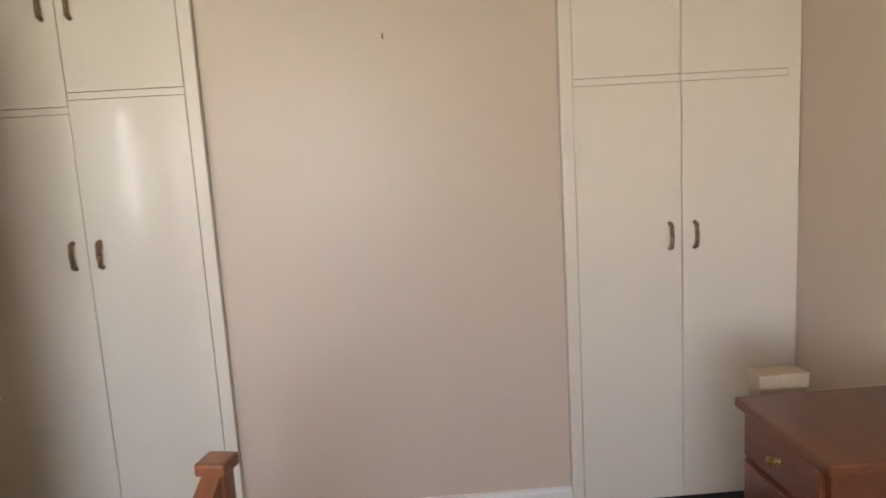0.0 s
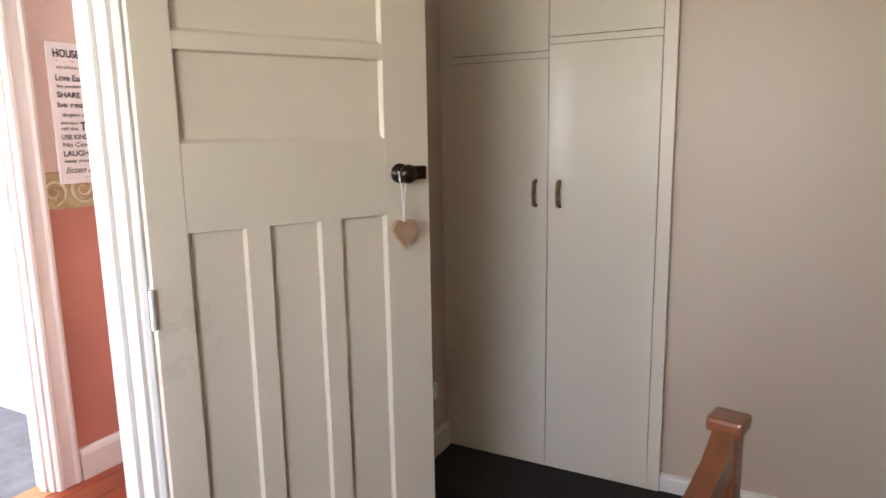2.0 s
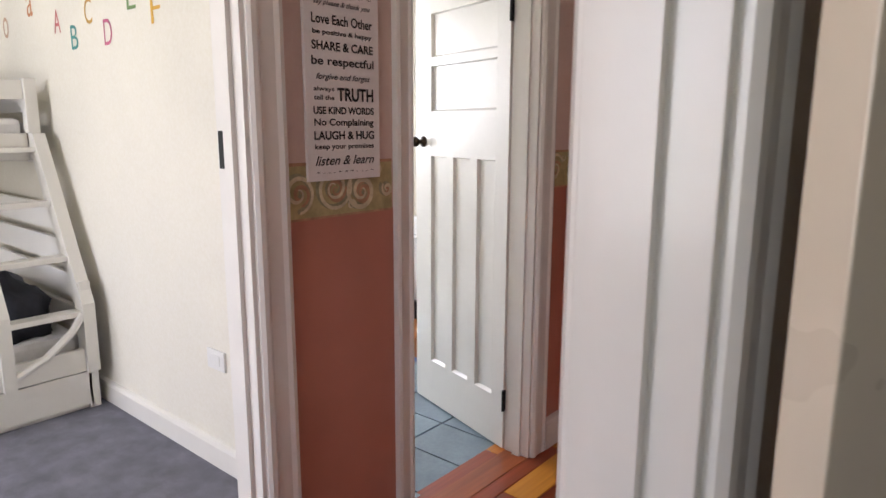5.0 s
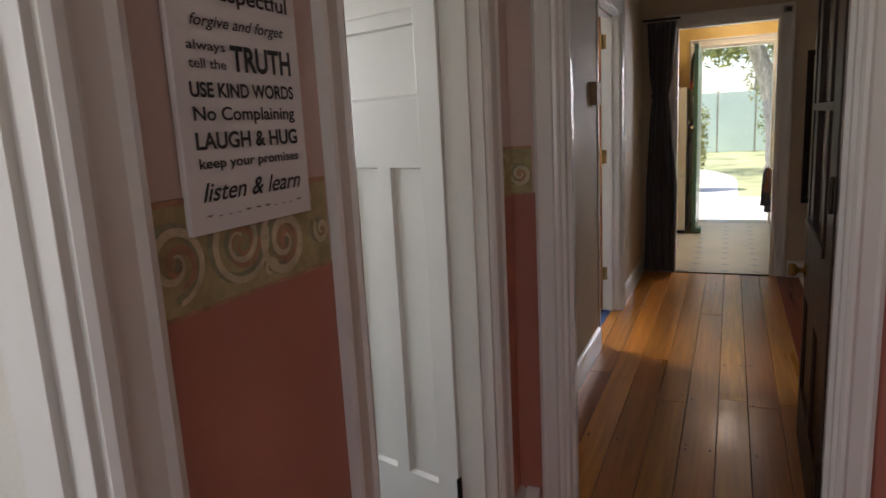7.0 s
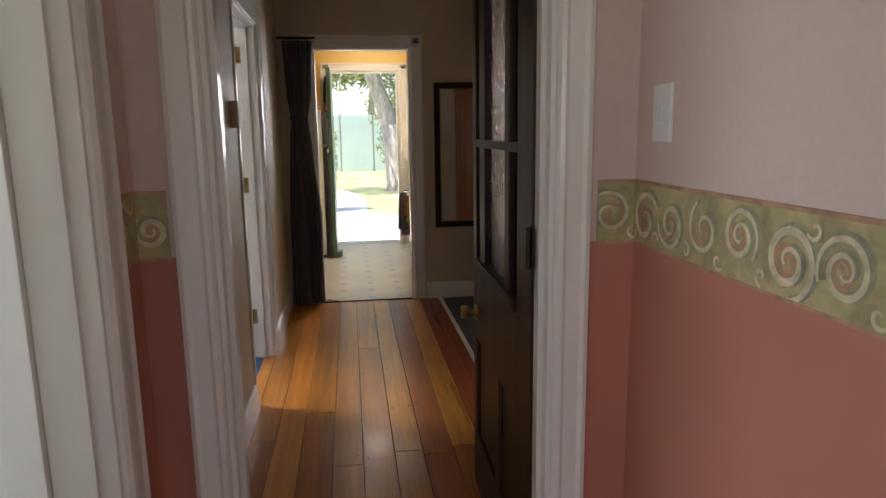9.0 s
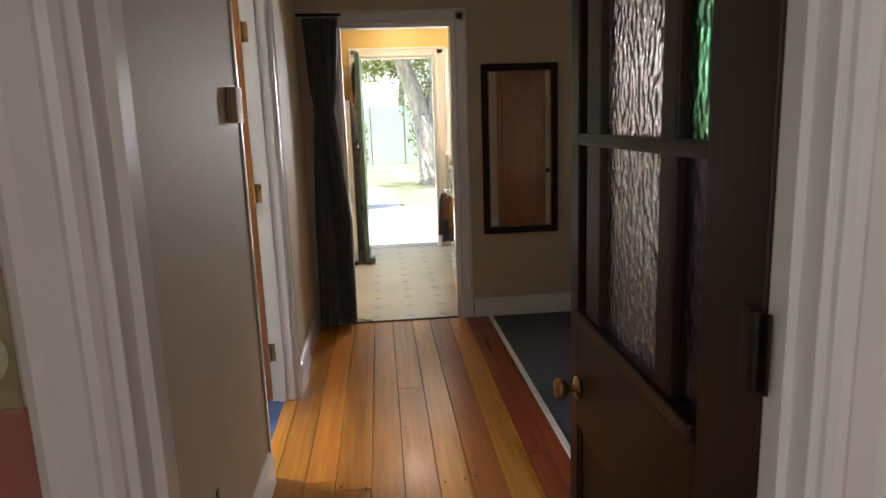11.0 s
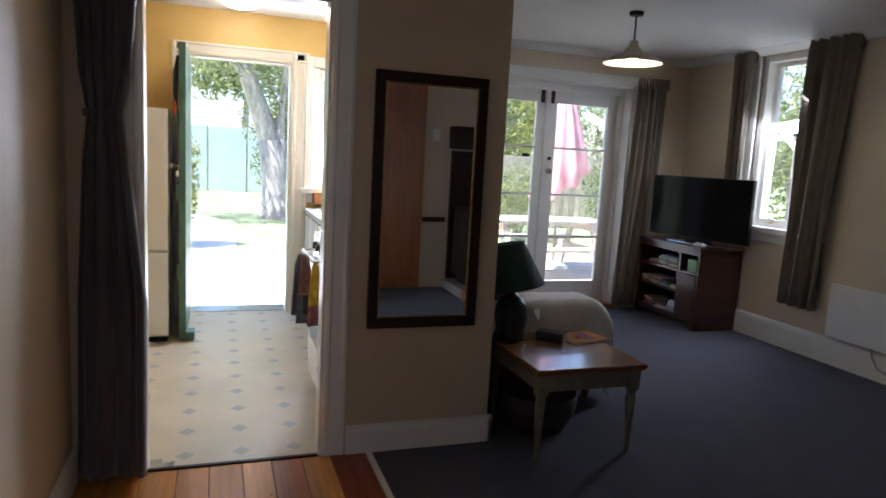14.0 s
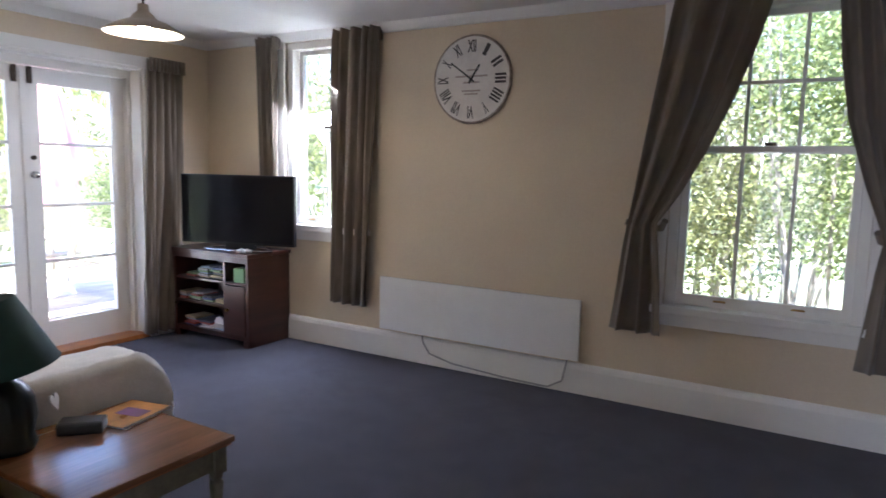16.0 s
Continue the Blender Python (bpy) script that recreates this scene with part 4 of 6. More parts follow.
part("side_rail", bx(-0.03, 0.004, -2.0, 0.0, 0.19, 0.30, 0.004), BW, bunk)
for x, y0, y1, z0_, z1_ in ((-0.06, -0.05, 0.0, 0, 0.62), (-0.47, -0.055, 0.0, 1.16, 1.56), (-1.36, -0.055, 0.0, 0, 1.56), (-0.47, -2.0, -1.945, 0, 1.56)):
    part("post", bx(x, x + 0.06, y0, y1, z0_, z1_, 0.005), BW, bunk)
part("upper_rail", bx(-0.46, -0.425, -1.95, -0.055, 1.17, 1.30, 0.004), BW, bunk)
part("guard_rail", bx(-0.46, -0.43, -1.95, -0.055, 1.46, 1.55, 0.004), BW, bunk)
part("upper_base", bx(-1.33, -0.46, -1.95, -0.02, 1.17, 1.23), BW, bunk)
for z in (1.24, 1.40):
    part("end_board", bx(-1.33, -0.47, -0.03, -0.005, z, z + 0.11, 0.004), BW, bunk)
for z, xe in ((0.36, -0.07), (0.52, -0.09), (0.68, -0.17), (0.84, -0.25)):
    part("end_board", bx(-1.33, xe, -0.03, -0.005, z, z + 0.12, 0.004), BW, bunk)


def slant(y0, y1):
    bm = B()
    prof = [(0.03, 0.19), (-0.06, 0.19), (-0.06, 0.50), (-0.44, 1.26), (-0.44, 1.30), (-0.36, 1.30), (0.03, 0.52)]
    prism(bm, prof, y0, y1, Matrix(((1, 0, 0, 0), (0, 0, 1, 0), (0, 1, 0, 0), (0, 0, 0, 1))))
    return bm


part("ladder_stile", slant(-0.055, -0.0), BW, bunk)
part("ladder_stile", slant(-0.40, -0.35), BW, bunk)
for k in range(4):
    z = 0.46 + k * 0.25
    x = 0.0 - max(0, z - 0.52) / 0.78 * 0.40
    part("ladder_rung", bx(x - 0.07, x + 0.01, -0.355, -0.045, z, z + 0.025, 0.003), BW, bunk)
    if k == 3:
        break
bm = B()
path_tube(bm, [(0.01, -0.36, 0.24), (0.012, -0.22, 0.30), (0.012, -0.10, 0.40), (0.01, -0.05, 0.47)], 0.018)
part("brace", bm, BW, bunk)


def soft_lump(name, c, s, material, label, category, seed, amp=0.25, seg=26):
    """A crumpled cloth lump."""
    bm = B()
    bmesh.ops.create_uvsphere(bm, u_segments=seg, v_segments=seg // 2, radius=1)
    for v in bm.verts:
        d = noise.noise(v.co * 2.1 + Vector((seed, 0, 0))) * amp + noise.noise(v.co * 5.3 + Vector((0, seed, 0))) * amp * 0.35
        v.co = v.co * (1 + d)
        v.co.x, v.co.y = max(-1, min(1, v.co.x)), max(-1, min(1, v.co.y))
        v.co.z = max(v.co.z, -0.35)
        v.co = Vector((v.co.x * s[0], v.co.y * s[1], v.co.z * s[2]))
    lowest = min(v.co.z for v in bm.verts)
    bmesh.ops.translate(bm, vec=(0, 0, -lowest), verts=bm.verts)
    return solid(name, bm, material, label, category, m=pose(*c), smooth=True)


lower_mat = solid("mattress", bx(-1.26, -0.075, -1.94, -0.04, 0, 0.17, 0.03), MATT, "white mattress on the lower bunk", "mattress", m=pose(-2.26, 1.52, 0.192))
upper_mat = solid("mattress", bx(-1.30, -0.475, -1.93, -0.06, 0, 0.14, 0.03), MATT, "white mattress on the upper bunk", "mattress", m=pose(-2.26, 1.52, 1.232))
soft_lump("duvet", (-2.80, 0.98, 0.362), (0.42, 0.46, 0.24), GREYDUVET, "crumpled dark grey duvet on the lower bunk", "duvet", 2.0)
soft_lump("duvet", (-3.1, 1.05, 1.372), (0.33, 0.36, 0.17), BLUEDUVET, "crumpled royal blue duvet on the upper bunk", "duvet", 5.0)
PATCH = mat("patterned_cotton", (0.45, 0.42, 0.5), 0.85, var=0.75, scale=16, bump=0.4, bscale=40)
soft_lump("pillow", (-2.62, 0.62, 0.44), (0.22, 0.28, 0.12), PATCH, "patterned pillow on the lower bunk", "pillow", 7.0)

for nm_, c_, s_, col_, lab_, sd_ in (("shirt", (-2.55, 1.24, 0.362), (0.20, 0.19, 0.20), (0.02, 0.022, 0.03), "crumpled black shirt on the lower bunk", 11.0), ("sheet", (-2.66, 0.50, 0.362), (0.25, 0.20, 0.26), (0.62, 0.66, 0.72), "crumpled pale sheet on the lower bunk", 13.0),
                                  ("shirt", (-2.50, 0.70, 0.362), (0.15, 0.17, 0.22), (0.30, 0.26, 0.36), "crumpled mauve shirt on the lower bunk", 17.0), ("shirt", (-2.46, 0.50, 0.362), (0.10, 0.11, 0.25), (0.55, 0.40, 0.10), "crumpled yellow shirt on the lower bunk", 19.0)):
    soft_lump(nm_, c_, s_, mat(nm_ + "_cloth_" + str(int(sd_)), col_, 0.9, var=0.4, scale=14, bump=0.6, bscale=35), lab_, "clothes" if nm_ == "shirt" else "sheet", sd_, 0.35)

for ch, x, z, col in (("A", -2.50, 1.815, (0.6, 0.16, 0.16)), ("B", -2.32, 1.73, (0.07, 0.30, 0.28)), ("C", -2.155, 1.825, (0.62, 0.36, 0.08)), ("D", -1.98, 1.725, (0.55, 0.12, 0.22)), ("E", -1.755, 1.845, (0.16, 0.27, 0.10)),
                      ("F", -1.565, 1.775, (0.66, 0.38, 0.06)), ("G", -1.40, 1.885, (0.36, 0.10, 0.20)), ("a", -2.82, 1.92, (0.60, 0.24, 0.10)), ("k", -3.40, 2.03, (0.12, 0.25, 0.18)), ("o", -3.18, 1.845, (0.55, 0.36, 0.25)), ("t", -3.52, 1.75, (0.45, 0.22, 0.10)), ("h", -3.05, 2.05, (0.4, 0.2, 0.12))):
    lm = mat("letter_print", col, 0.6, var=0.1, bump=0)
    lt = thing("wall_letter", Matrix(((1, 0, 0, x), (0, 0, -1, 1.5795), (0, 1, 0, z), (0, 0, 0, 1))), "coloured alphabet letter sticker on the cream wall", "wall sticker", "alphabet stickers")
    words("letter", ch, 0.075, 0.105, lm, lt, Matrix.Identity(4), 0.001)
outlet = thing("power_outlet", basis((-1.28, 1.58, 0.45), (1, 0), (0, -1)), "white power outlet low on the cream wall", "power outlet")
part("plate", bx(-0.06, 0.06, 0, 0.01, -0.04, 0.04, 0.003), PLASTIC, outlet)
part("socket", bx(-0.03, 0.03, 0.01, 0.013, -0.02, 0.02, 0.001), PLASTIC, outlet)

# ---- bathroom ----
tub = thing("bathtub", pose(-2.35, 3.62, 0), "white freestanding bathtub on dark feet", "bathtub")
bm = B()
ring = []
for r, z in ((0.62, 0.17), (0.86, 0.22), (0.96, 0.40), (1.0, 0.62), (1.04, 0.64), (1.04, 0.66), (0.97, 0.66), (0.93, 0.60), (0.85, 0.32), (0.5, 0.27)):
    ring.append([bm.verts.new((0.80 * r * math.cos(2 * math.pi * i / 28), 0.37 * r * math.sin(2 * math.pi * i / 28), z)) for i in range(28)])
for a, b in zip(ring[:-1], ring[1:]):
    for i in range(28):
        bm.faces.new([a[i], a[(i + 1) % 28], b[(i + 1) % 28], b[i]])
bm.faces.new(ring[0][::-1])
bm.faces.new(ring[-1])
part("tub", bm, ENAMEL, tub, smooth=True)
for sx in (-0.45, 0.45):
    for sy in (-0.2, 0.2):
        part("foot", tube(B(), (sx, sy, 0), (sx * 0.95, sy * 0.95, 0.19), 0.025, 0.04), BLACK, tub, "dark cast foot")
step = thing("wooden_step", pose(-2.05, 3.0, 0), "low orange timber step in front of the bath", "step")
part("tread", bx(0, 0.6, 0, 0.28, 0.10, 0.125, 0.004), PINE, step)
part("riser", bx(0.01, 0.59, 0.01, 0.03, 0, 0.10), PINE, step)
part("riser", bx(0.01, 0.59, 0.25, 0.27, 0, 0.10), PINE, step)

# ---- hall ----
def curtain(name, m, rows, pleats, depth, material, label, group="", header=0.0):
    """Pleated cloth; rows of (z, left, right, bulge) from top to bottom along the rail."""
    ob = thing(name, m, label, "curtain", group)
    bm = B()
    n = pleats * 8
    zs = []
    for (za, la, ra, ba), (zb, lb, rb, bb) in zip(rows[:-1], rows[1:]):
        k = 7
        for i in range(k):
            f = i / k
            s = f * f * (3 - 2 * f)
            zs.append((za + (zb - za) * f, la + (lb - la) * f, ra + (rb - ra) * f, ba + (bb - ba) * s))
    zs.append(rows[-1])
    grid = []
    for z, l, r, bl in zs:
        line = []
        for i in range(n + 1):
            f = i / n
            ph = (f + 0.035 * math.sin(f * 9.4 + pleats) + 0.02 * math.sin(f * 23 + z)) * pleats * 2 * math.pi + 0.6 * math.sin(z * 1.7 + f * 5)
            d = depth * bl * (math.sin(ph) + 0.28 * math.sin(2.3 * ph + z * 2.0))
            line.append(bm.verts.new((l + (r - l) * f + 0.15 * depth * math.cos(ph) * bl, d, z + 0.004 * math.sin(ph))))
        grid.append(line)
    for a, b in zip(grid[:-1], grid[1:]):
        for i in range(n):
            bm.faces.new([a[i], a[i + 1], b[i + 1], b[i]])
    cl = part("cloth", bm, material, ob, smooth=True)
    sol = cl.modifiers.new("thickness", "SOLIDIFY")
    sol.thickness = 0.003
    if header:
        z, l, r, _ = rows[0]
        bm = B()
        k = pleats * 2
        for i in range(k):
            x = l + (r - l) * (i + 0.5) / k
            tube(bm, (x, -depth * 0.9, z - header), (x, -depth * 0.9, z + 0.01), (r - l) / k * 0.42, seg=8)
        part("heading", bm, material, ob, "gathered heading", smooth=True)
    return ob


hc = curtain("door_curtain", basis((0, 6.425, 0), (1, 0), (0, 1)), [(2.04, -0.42, -0.195, 0.8), (1.62, -0.40, -0.225, 0.7), (1.47, -0.375, -0.255, 0.5), (1.30, -0.395, -0.235, 0.7), (0.75, -0.425, -0.18, 1.0), (0.03, -0.43, -0.185, 1.0)],
             4, 0.030, DARKCURT, "dark grey curtain tied back beside the kitchen opening")
part("rod", tube(B(), (-0.455, 0.03, 2.065), (-0.17, 0.03, 2.065), 0.009), BLACK, hc)
part("tie", tube(B(), (-0.385, 0.0, 1.47), (-0.25, 0.0, 1.485), 0.014), DARKCURT, hc)

mir = thing("wall_mirror", basis((0.728, 6.498, 0.592), (1, 0), (0, -1)), "tall wall mirror in a dark frame with a gilt inner edge", "mirror")
mw_, mh_, fw_ = 0.522, 1.145, 0.045
part("glass", bx(fw_, mw_ - fw_, 0.004, 0.010, fw_, mh_ - fw_), MIRROR, mir)
for a, b, c, d in ((0, mw_, 0, fw_), (0, mw_, mh_ - fw_, mh_), (0, fw_, fw_, mh_ - fw_), (mw_ - fw_, mw_, fw_, mh_ - fw_)):
    part("frame", bx(a, b, 0, 0.026, c, d, 0.005), DARKWOOD, mir)
for a, b, c, d in ((fw_, mw_ - fw_, fw_, fw_ + 0.007), (fw_, mw_ - fw_, mh_ - fw_ - 0.007, mh_ - fw_), (fw_, fw_ + 0.007, fw_ + 0.007, mh_ - fw_ - 0.007), (mw_ - fw_ - 0.007, mw_ - fw_, fw_ + 0.007, mh_ - fw_ - 0.007)):
    part("inner_edge", bx(a, b, 0.008, 0.018, c, d, 0.002), BRASS, mir, "gilt inner edge")

# ---- south wall of the living room, seen in the mirror ----
cup = thing("wooden_cupboard", basis((1.50, 2.762, 0), (1, 0), (0, 1)), "tall orange timber built-in cupboard with panelled doors", "cupboard")
part("frame", bx(0, 0.60, 0, 0.03, 0, 2.2, 0.003), PINE, cup)
for za, zb in ((0.08, 1.66), (1.72, 2.14)):
    d = part("door", bx(0.05, 0.55, 0.03, 0.05, za, zb, 0.004), PINE, cup)
    part("panel_moulding", bx(0.12, 0.48, 0.05, 0.056, za + 0.08, zb - 0.08, 0.005), PINE, d)
    for z in (za + 0.15, zb - 0.12):
        part("knob", tube(B(), (0.075, 0.05, z), (0.075, 0.075, z), 0.012, 0.016), BRASS, d)
rail = thing("dark_rail", basis((2.11, 2.762, 0.70), (1, 0), (0, 1)), "dark timber rail fixed to the cream wall", "rail")
part("rail", bx(0, 0.25, 0, 0.03, 0, 0.05, 0.004), DARKWOOD, rail)
fire = thing("wood_burner", pose(2.40, 2.765, 0), "black wood burner with a flue on a brick hearth", "wood burner")
part("firebox", bx(0.02, 0.72, 0.12, 0.62, 0.18, 0.88, 0.015), BLACK, fire)
part("door", bx(0.12, 0.62, 0.62, 0.64, 0.3, 0.8, 0.006), BLACK, fire)
part("leg", bx(0.06, 0.12, 0.16, 0.58, 0.1, 0.18), BLACK, fire)
part("leg", bx(0.62, 0.68, 0.16, 0.58, 0.1, 0.18), BLACK, fire)
part("flue", tube(B(), (0.37, 0.34, 0.88), (0.37, 0.34, 2.41), 0.08, seg=20), BLACK, fire)
part("surround", bx(0, 0.75, 0.0, 0.05, 0.1, 1.45), DARKWOOD, fire)
part("mantel", bx(-0.03, 0.78, 0.0, 0.16, 1.47, 1.70, 0.008), DARKWOOD, fire)
BRICK = mat("hearth_brick", (0.36, 0.17, 0.08), 0.8, var=0.2, scale=15, bump=0.5, bscale=60, per_piece=0.15)
hearth = thing("brick_hearth", pose(2.36, 2.765, 0), "low hearth of orange bricks", "hearth")
part("mortar", bx(0.005, 0.835, 0.003, 0.715, 0.0, 0.09), mat("mortar", (0.4, 0.37, 0.33), 0.9), hearth)
for i in range(7):
    part("brick", bx(i * 0.12 + 0.004, i * 0.12 + 0.116, 0.61, 0.72, 0.005, 0.098, 0.004), BRICK, hearth)

# ---- kitchen ----
SCREEN_G = mat("black_oven_glass", (0.01, 0.01, 0.012), 0.1, var=0.05, bump=0)
GREEN = mat("sage_green_paint", (0.10, 0.20, 0.15), 0.4, var=0.15, scale=8, coat=0.1)
bdoor = thing("back_door", basis((-0.118, 9.262), (0, -1), (-1, 0)), "open sage green back door standing against the refrigerator", "door")
part("leaf", bx(0, 0.80, 0.0, 0.044, 0.012, 2.04, 0.003), GREEN, bdoor)
part("weather_bar", bx(0.70, 0.83, -0.055, 0.0, 0.012, 0.07, 0.006), GREEN, bdoor)
for z in (0.45, 1.0, 1.5):
    part("brace", bx(0.05, 0.79, 0.044, 0.062, z, z + 0.10, 0.003), GREEN, bdoor)
kn = knob(bdoor, pose(0.75, 0.044, 1.22), CHROME, 0.026)
part("lock_case", bx(0.68, 0.80, 0.044, 0.066, 1.15, 1.19, 0.003), CHROME, bdoor)
lead = thing("hanging_lead", bdoor.matrix_world @ pose(0.79, 0.05, 1.95), "dark strap hanging from a hook on the back door", "strap")
part("strap", path_tube(B(), [(0.0, 0.0, 0.0), (0.0, 0.02, -0.1), (0.0, 0.022, -0.26), (0.0, 0.01, -0.33), (0.0, 0.006, -0.2), (0, 0.0, 0.0)], 0.009, 6), BLACK, lead)
part("tag", bx(-0.012, 0.012, 0.008, 0.03, -0.38, -0.30, 0.003), mat("red_leather", (0.4, 0.06, 0.03), 0.5), lead)
frid = thing("refrigerator", pose(-0.92, 8.45, 0), "tall white refrigerator behind the open back door", "refrigerator")
part("body", bx(0, 0.69, 0.03, 0.66, 0.03, 1.60, 0.012), ENAMEL, frid)
part("freezer_door", bx(0, 0.69, 0, 0.028, 0.05, 0.63, 0.008), ENAMEL, frid)
part("door", bx(0, 0.69, 0, 0.028, 0.645, 1.60, 0.008), ENAMEL, frid)
part("foot_grille", bx(0.01, 0.68, 0.02, 0.64, 0.0, 0.03), BLACK, frid)
benchu = thing("kitchen_cabinet", pose(0.80, 8.55, 0), "white kitchen cabinet under the window", "cabinet")
part("body", bx(0, 0.49, 0.0, 0.69, 0.08, 0.86), ENAMEL, benchu)
part("plinth", bx(0.04, 0.49, 0.02, 0.69, 0, 0.08), ENAMEL, benchu)
for i in range(2):
    d = part("door", bx(-0.018, 0.0, 0.01 + i * 0.34, 0.335 + i * 0.34, 0.09, 0.84, 0.004), ENAMEL, benchu)
    part("handle", path_tube(B(), [(-0.018, 0.05 + i * 0.34, 0.45), (-0.05, 0.07 + i * 0.34, 0.45), (-0.05, 0.25 + i * 0.34, 0.45), (-0.018, 0.27 + i * 0.34, 0.45)], 0.006), CHROME, d)
wt = thing("worktop", pose(0.77, 7.57, 0.862), "grey kitchen worktop with a timber edge", "worktop")
part("top", bx(0, 0.525, 0, 1.675, 0, 0.035, 0.005), mat("grey_worktop", (0.35, 0.36, 0.38), 0.35), wt)
shelf = solid("window_shelf", bx(0, 0.45, 0, 0.10, 0, 0.09, 0.004), PINE, "orange timber window shelf in the kitchen", "shelf", m=pose(0.84, 9.145, 0.94))
for c, x, y, za, zb, w in (((0.15, 0.16, 0.21), 0.520, 7.26, 0.81, 0.47, 0.10), ((0.34, 0.20, 0.19), 0.535, 7.16, 0.82, 0.60, 0.09), ((0.66, 0.48, 0.06), 0.575, 7.08, 0.80, 0.56, 0.075),
                            ((0.52, 0.24, 0.29), 0.590, 7.16, 0.66, 0.43, 0.09), ((0.20, 0.20, 0.25), 0.555, 7.34, 0.80, 0.40, 0.10)):
    fm = mat("towel_cloth", c, 0.9, var=0.35, scale=22, bump=0.6, bscale=200)
    curtain("tea_towel", basis((x, y, 0), (1, 0.3), (0.3, -1)), [(za, -0.015, 0.015, 0.5), (za - 0.06, -w * 0.35, w * 0.35, 0.8), (zb, -w / 2, w / 2, 1.0)], 2, 0.012, fm, "cloth hanging from the rail of the kitchen range", "hanging tea towels")
benchm = thing("kitchen_cabinet", pose(0.80, 7.57, 0), "white kitchen cabinet beside the range", "cabinet")
part("body", bx(0, 0.49, 0.0, 0.96, 0.08, 0.86), ENAMEL, benchm)
part("plinth", bx(0.04, 0.49, 0.02, 0.96, 0, 0.08), ENAMEL, benchm)
for i in range(2):
    d = part("door", bx(-0.018, 0.0, 0.01 + i * 0.475, 0.475 + i * 0.475, 0.09, 0.84, 0.004), ENAMEL, benchm)
    part("handle", path_tube(B(), [(-0.018, 0.1 + i * 0.475, 0.45), (-0.05, 0.12 + i * 0.475, 0.45), (-0.05, 0.36 + i * 0.475, 0.45), (-0.018, 0.38 + i * 0.475, 0.45)], 0.006), CHROME, d)
range_ = thing("kitchen_range", pose(0.63, 6.98, 0), "white enamel kitchen range with cloths on its rail", "range")
part("body", bx(0, 0.60, 0, 0.57, 0.06, 0.90, 0.008), ENAMEL, range_)
part("plinth", bx(0.03, 0.60, 0.02, 0.55, 0, 0.06), BLACK, range_)
od = part("oven_door", bx(-0.022, -0.001, 0.015, 0.555, 0.16, 0.76, 0.006), ENAMEL, range_)
part("oven_window", bx(-0.025, -0.022, 0.10, 0.47, 0.30, 0.62), SCREEN_G, od, "black oven window")
part("drawer", bx(-0.02, -0.001, 0.015, 0.555, 0.07, 0.15, 0.004), ENAMEL, range_)
for i in range(4):
    part("control_knob", tube(B(), (-0.022, 0.09 + i * 0.125, 0.835), (0.0, 0.09 + i * 0.125, 0.835), 0.018, 0.022, seg=14), BLACK, range_)
for x in (0.16, 0.44):
    for y in (0.15, 0.42):
        part("hot_plate", lathe(B(), [(0.0, 0.0), (0.085, 0.0), (0.085, 0.012), (0.0, 0.014)], (x, y, 0.90), 24), BLACK, range_)
trail = thing("towel_rail", pose(0.545, 6.99, 0.815), "chrome towel rail on the kitchen range", "towel rail")
part("bar", path_tube(B(), [(0.08, 0, 0), (0, 0, 0), (0, 0.42, 0), (0.08, 0.42, 0)], 0.006), CHROME, trail)
BULB = glow("warm_lamp_glow", (1.0, 0.87, 0.68), 8.0)
kl = thing("ceiling_light", pose(0.24, 8.75, 2.42), "round white glass ceiling light that is lit", "ceiling light")
part("base", lathe(B(), [(0.0, 0), (0.15, 0), (0.15, -0.015), (0.0, -0.016)], seg=28, closed=False), PLASTIC, kl)
part("diffuser", lathe(B(), [(0.145, -0.015), (0.14, -0.03), (0.11, -0.055), (0.06, -0.07), (0.0, -0.074)], seg=28, closed=False), BULB, kl, "glowing opal dome", smooth=True)


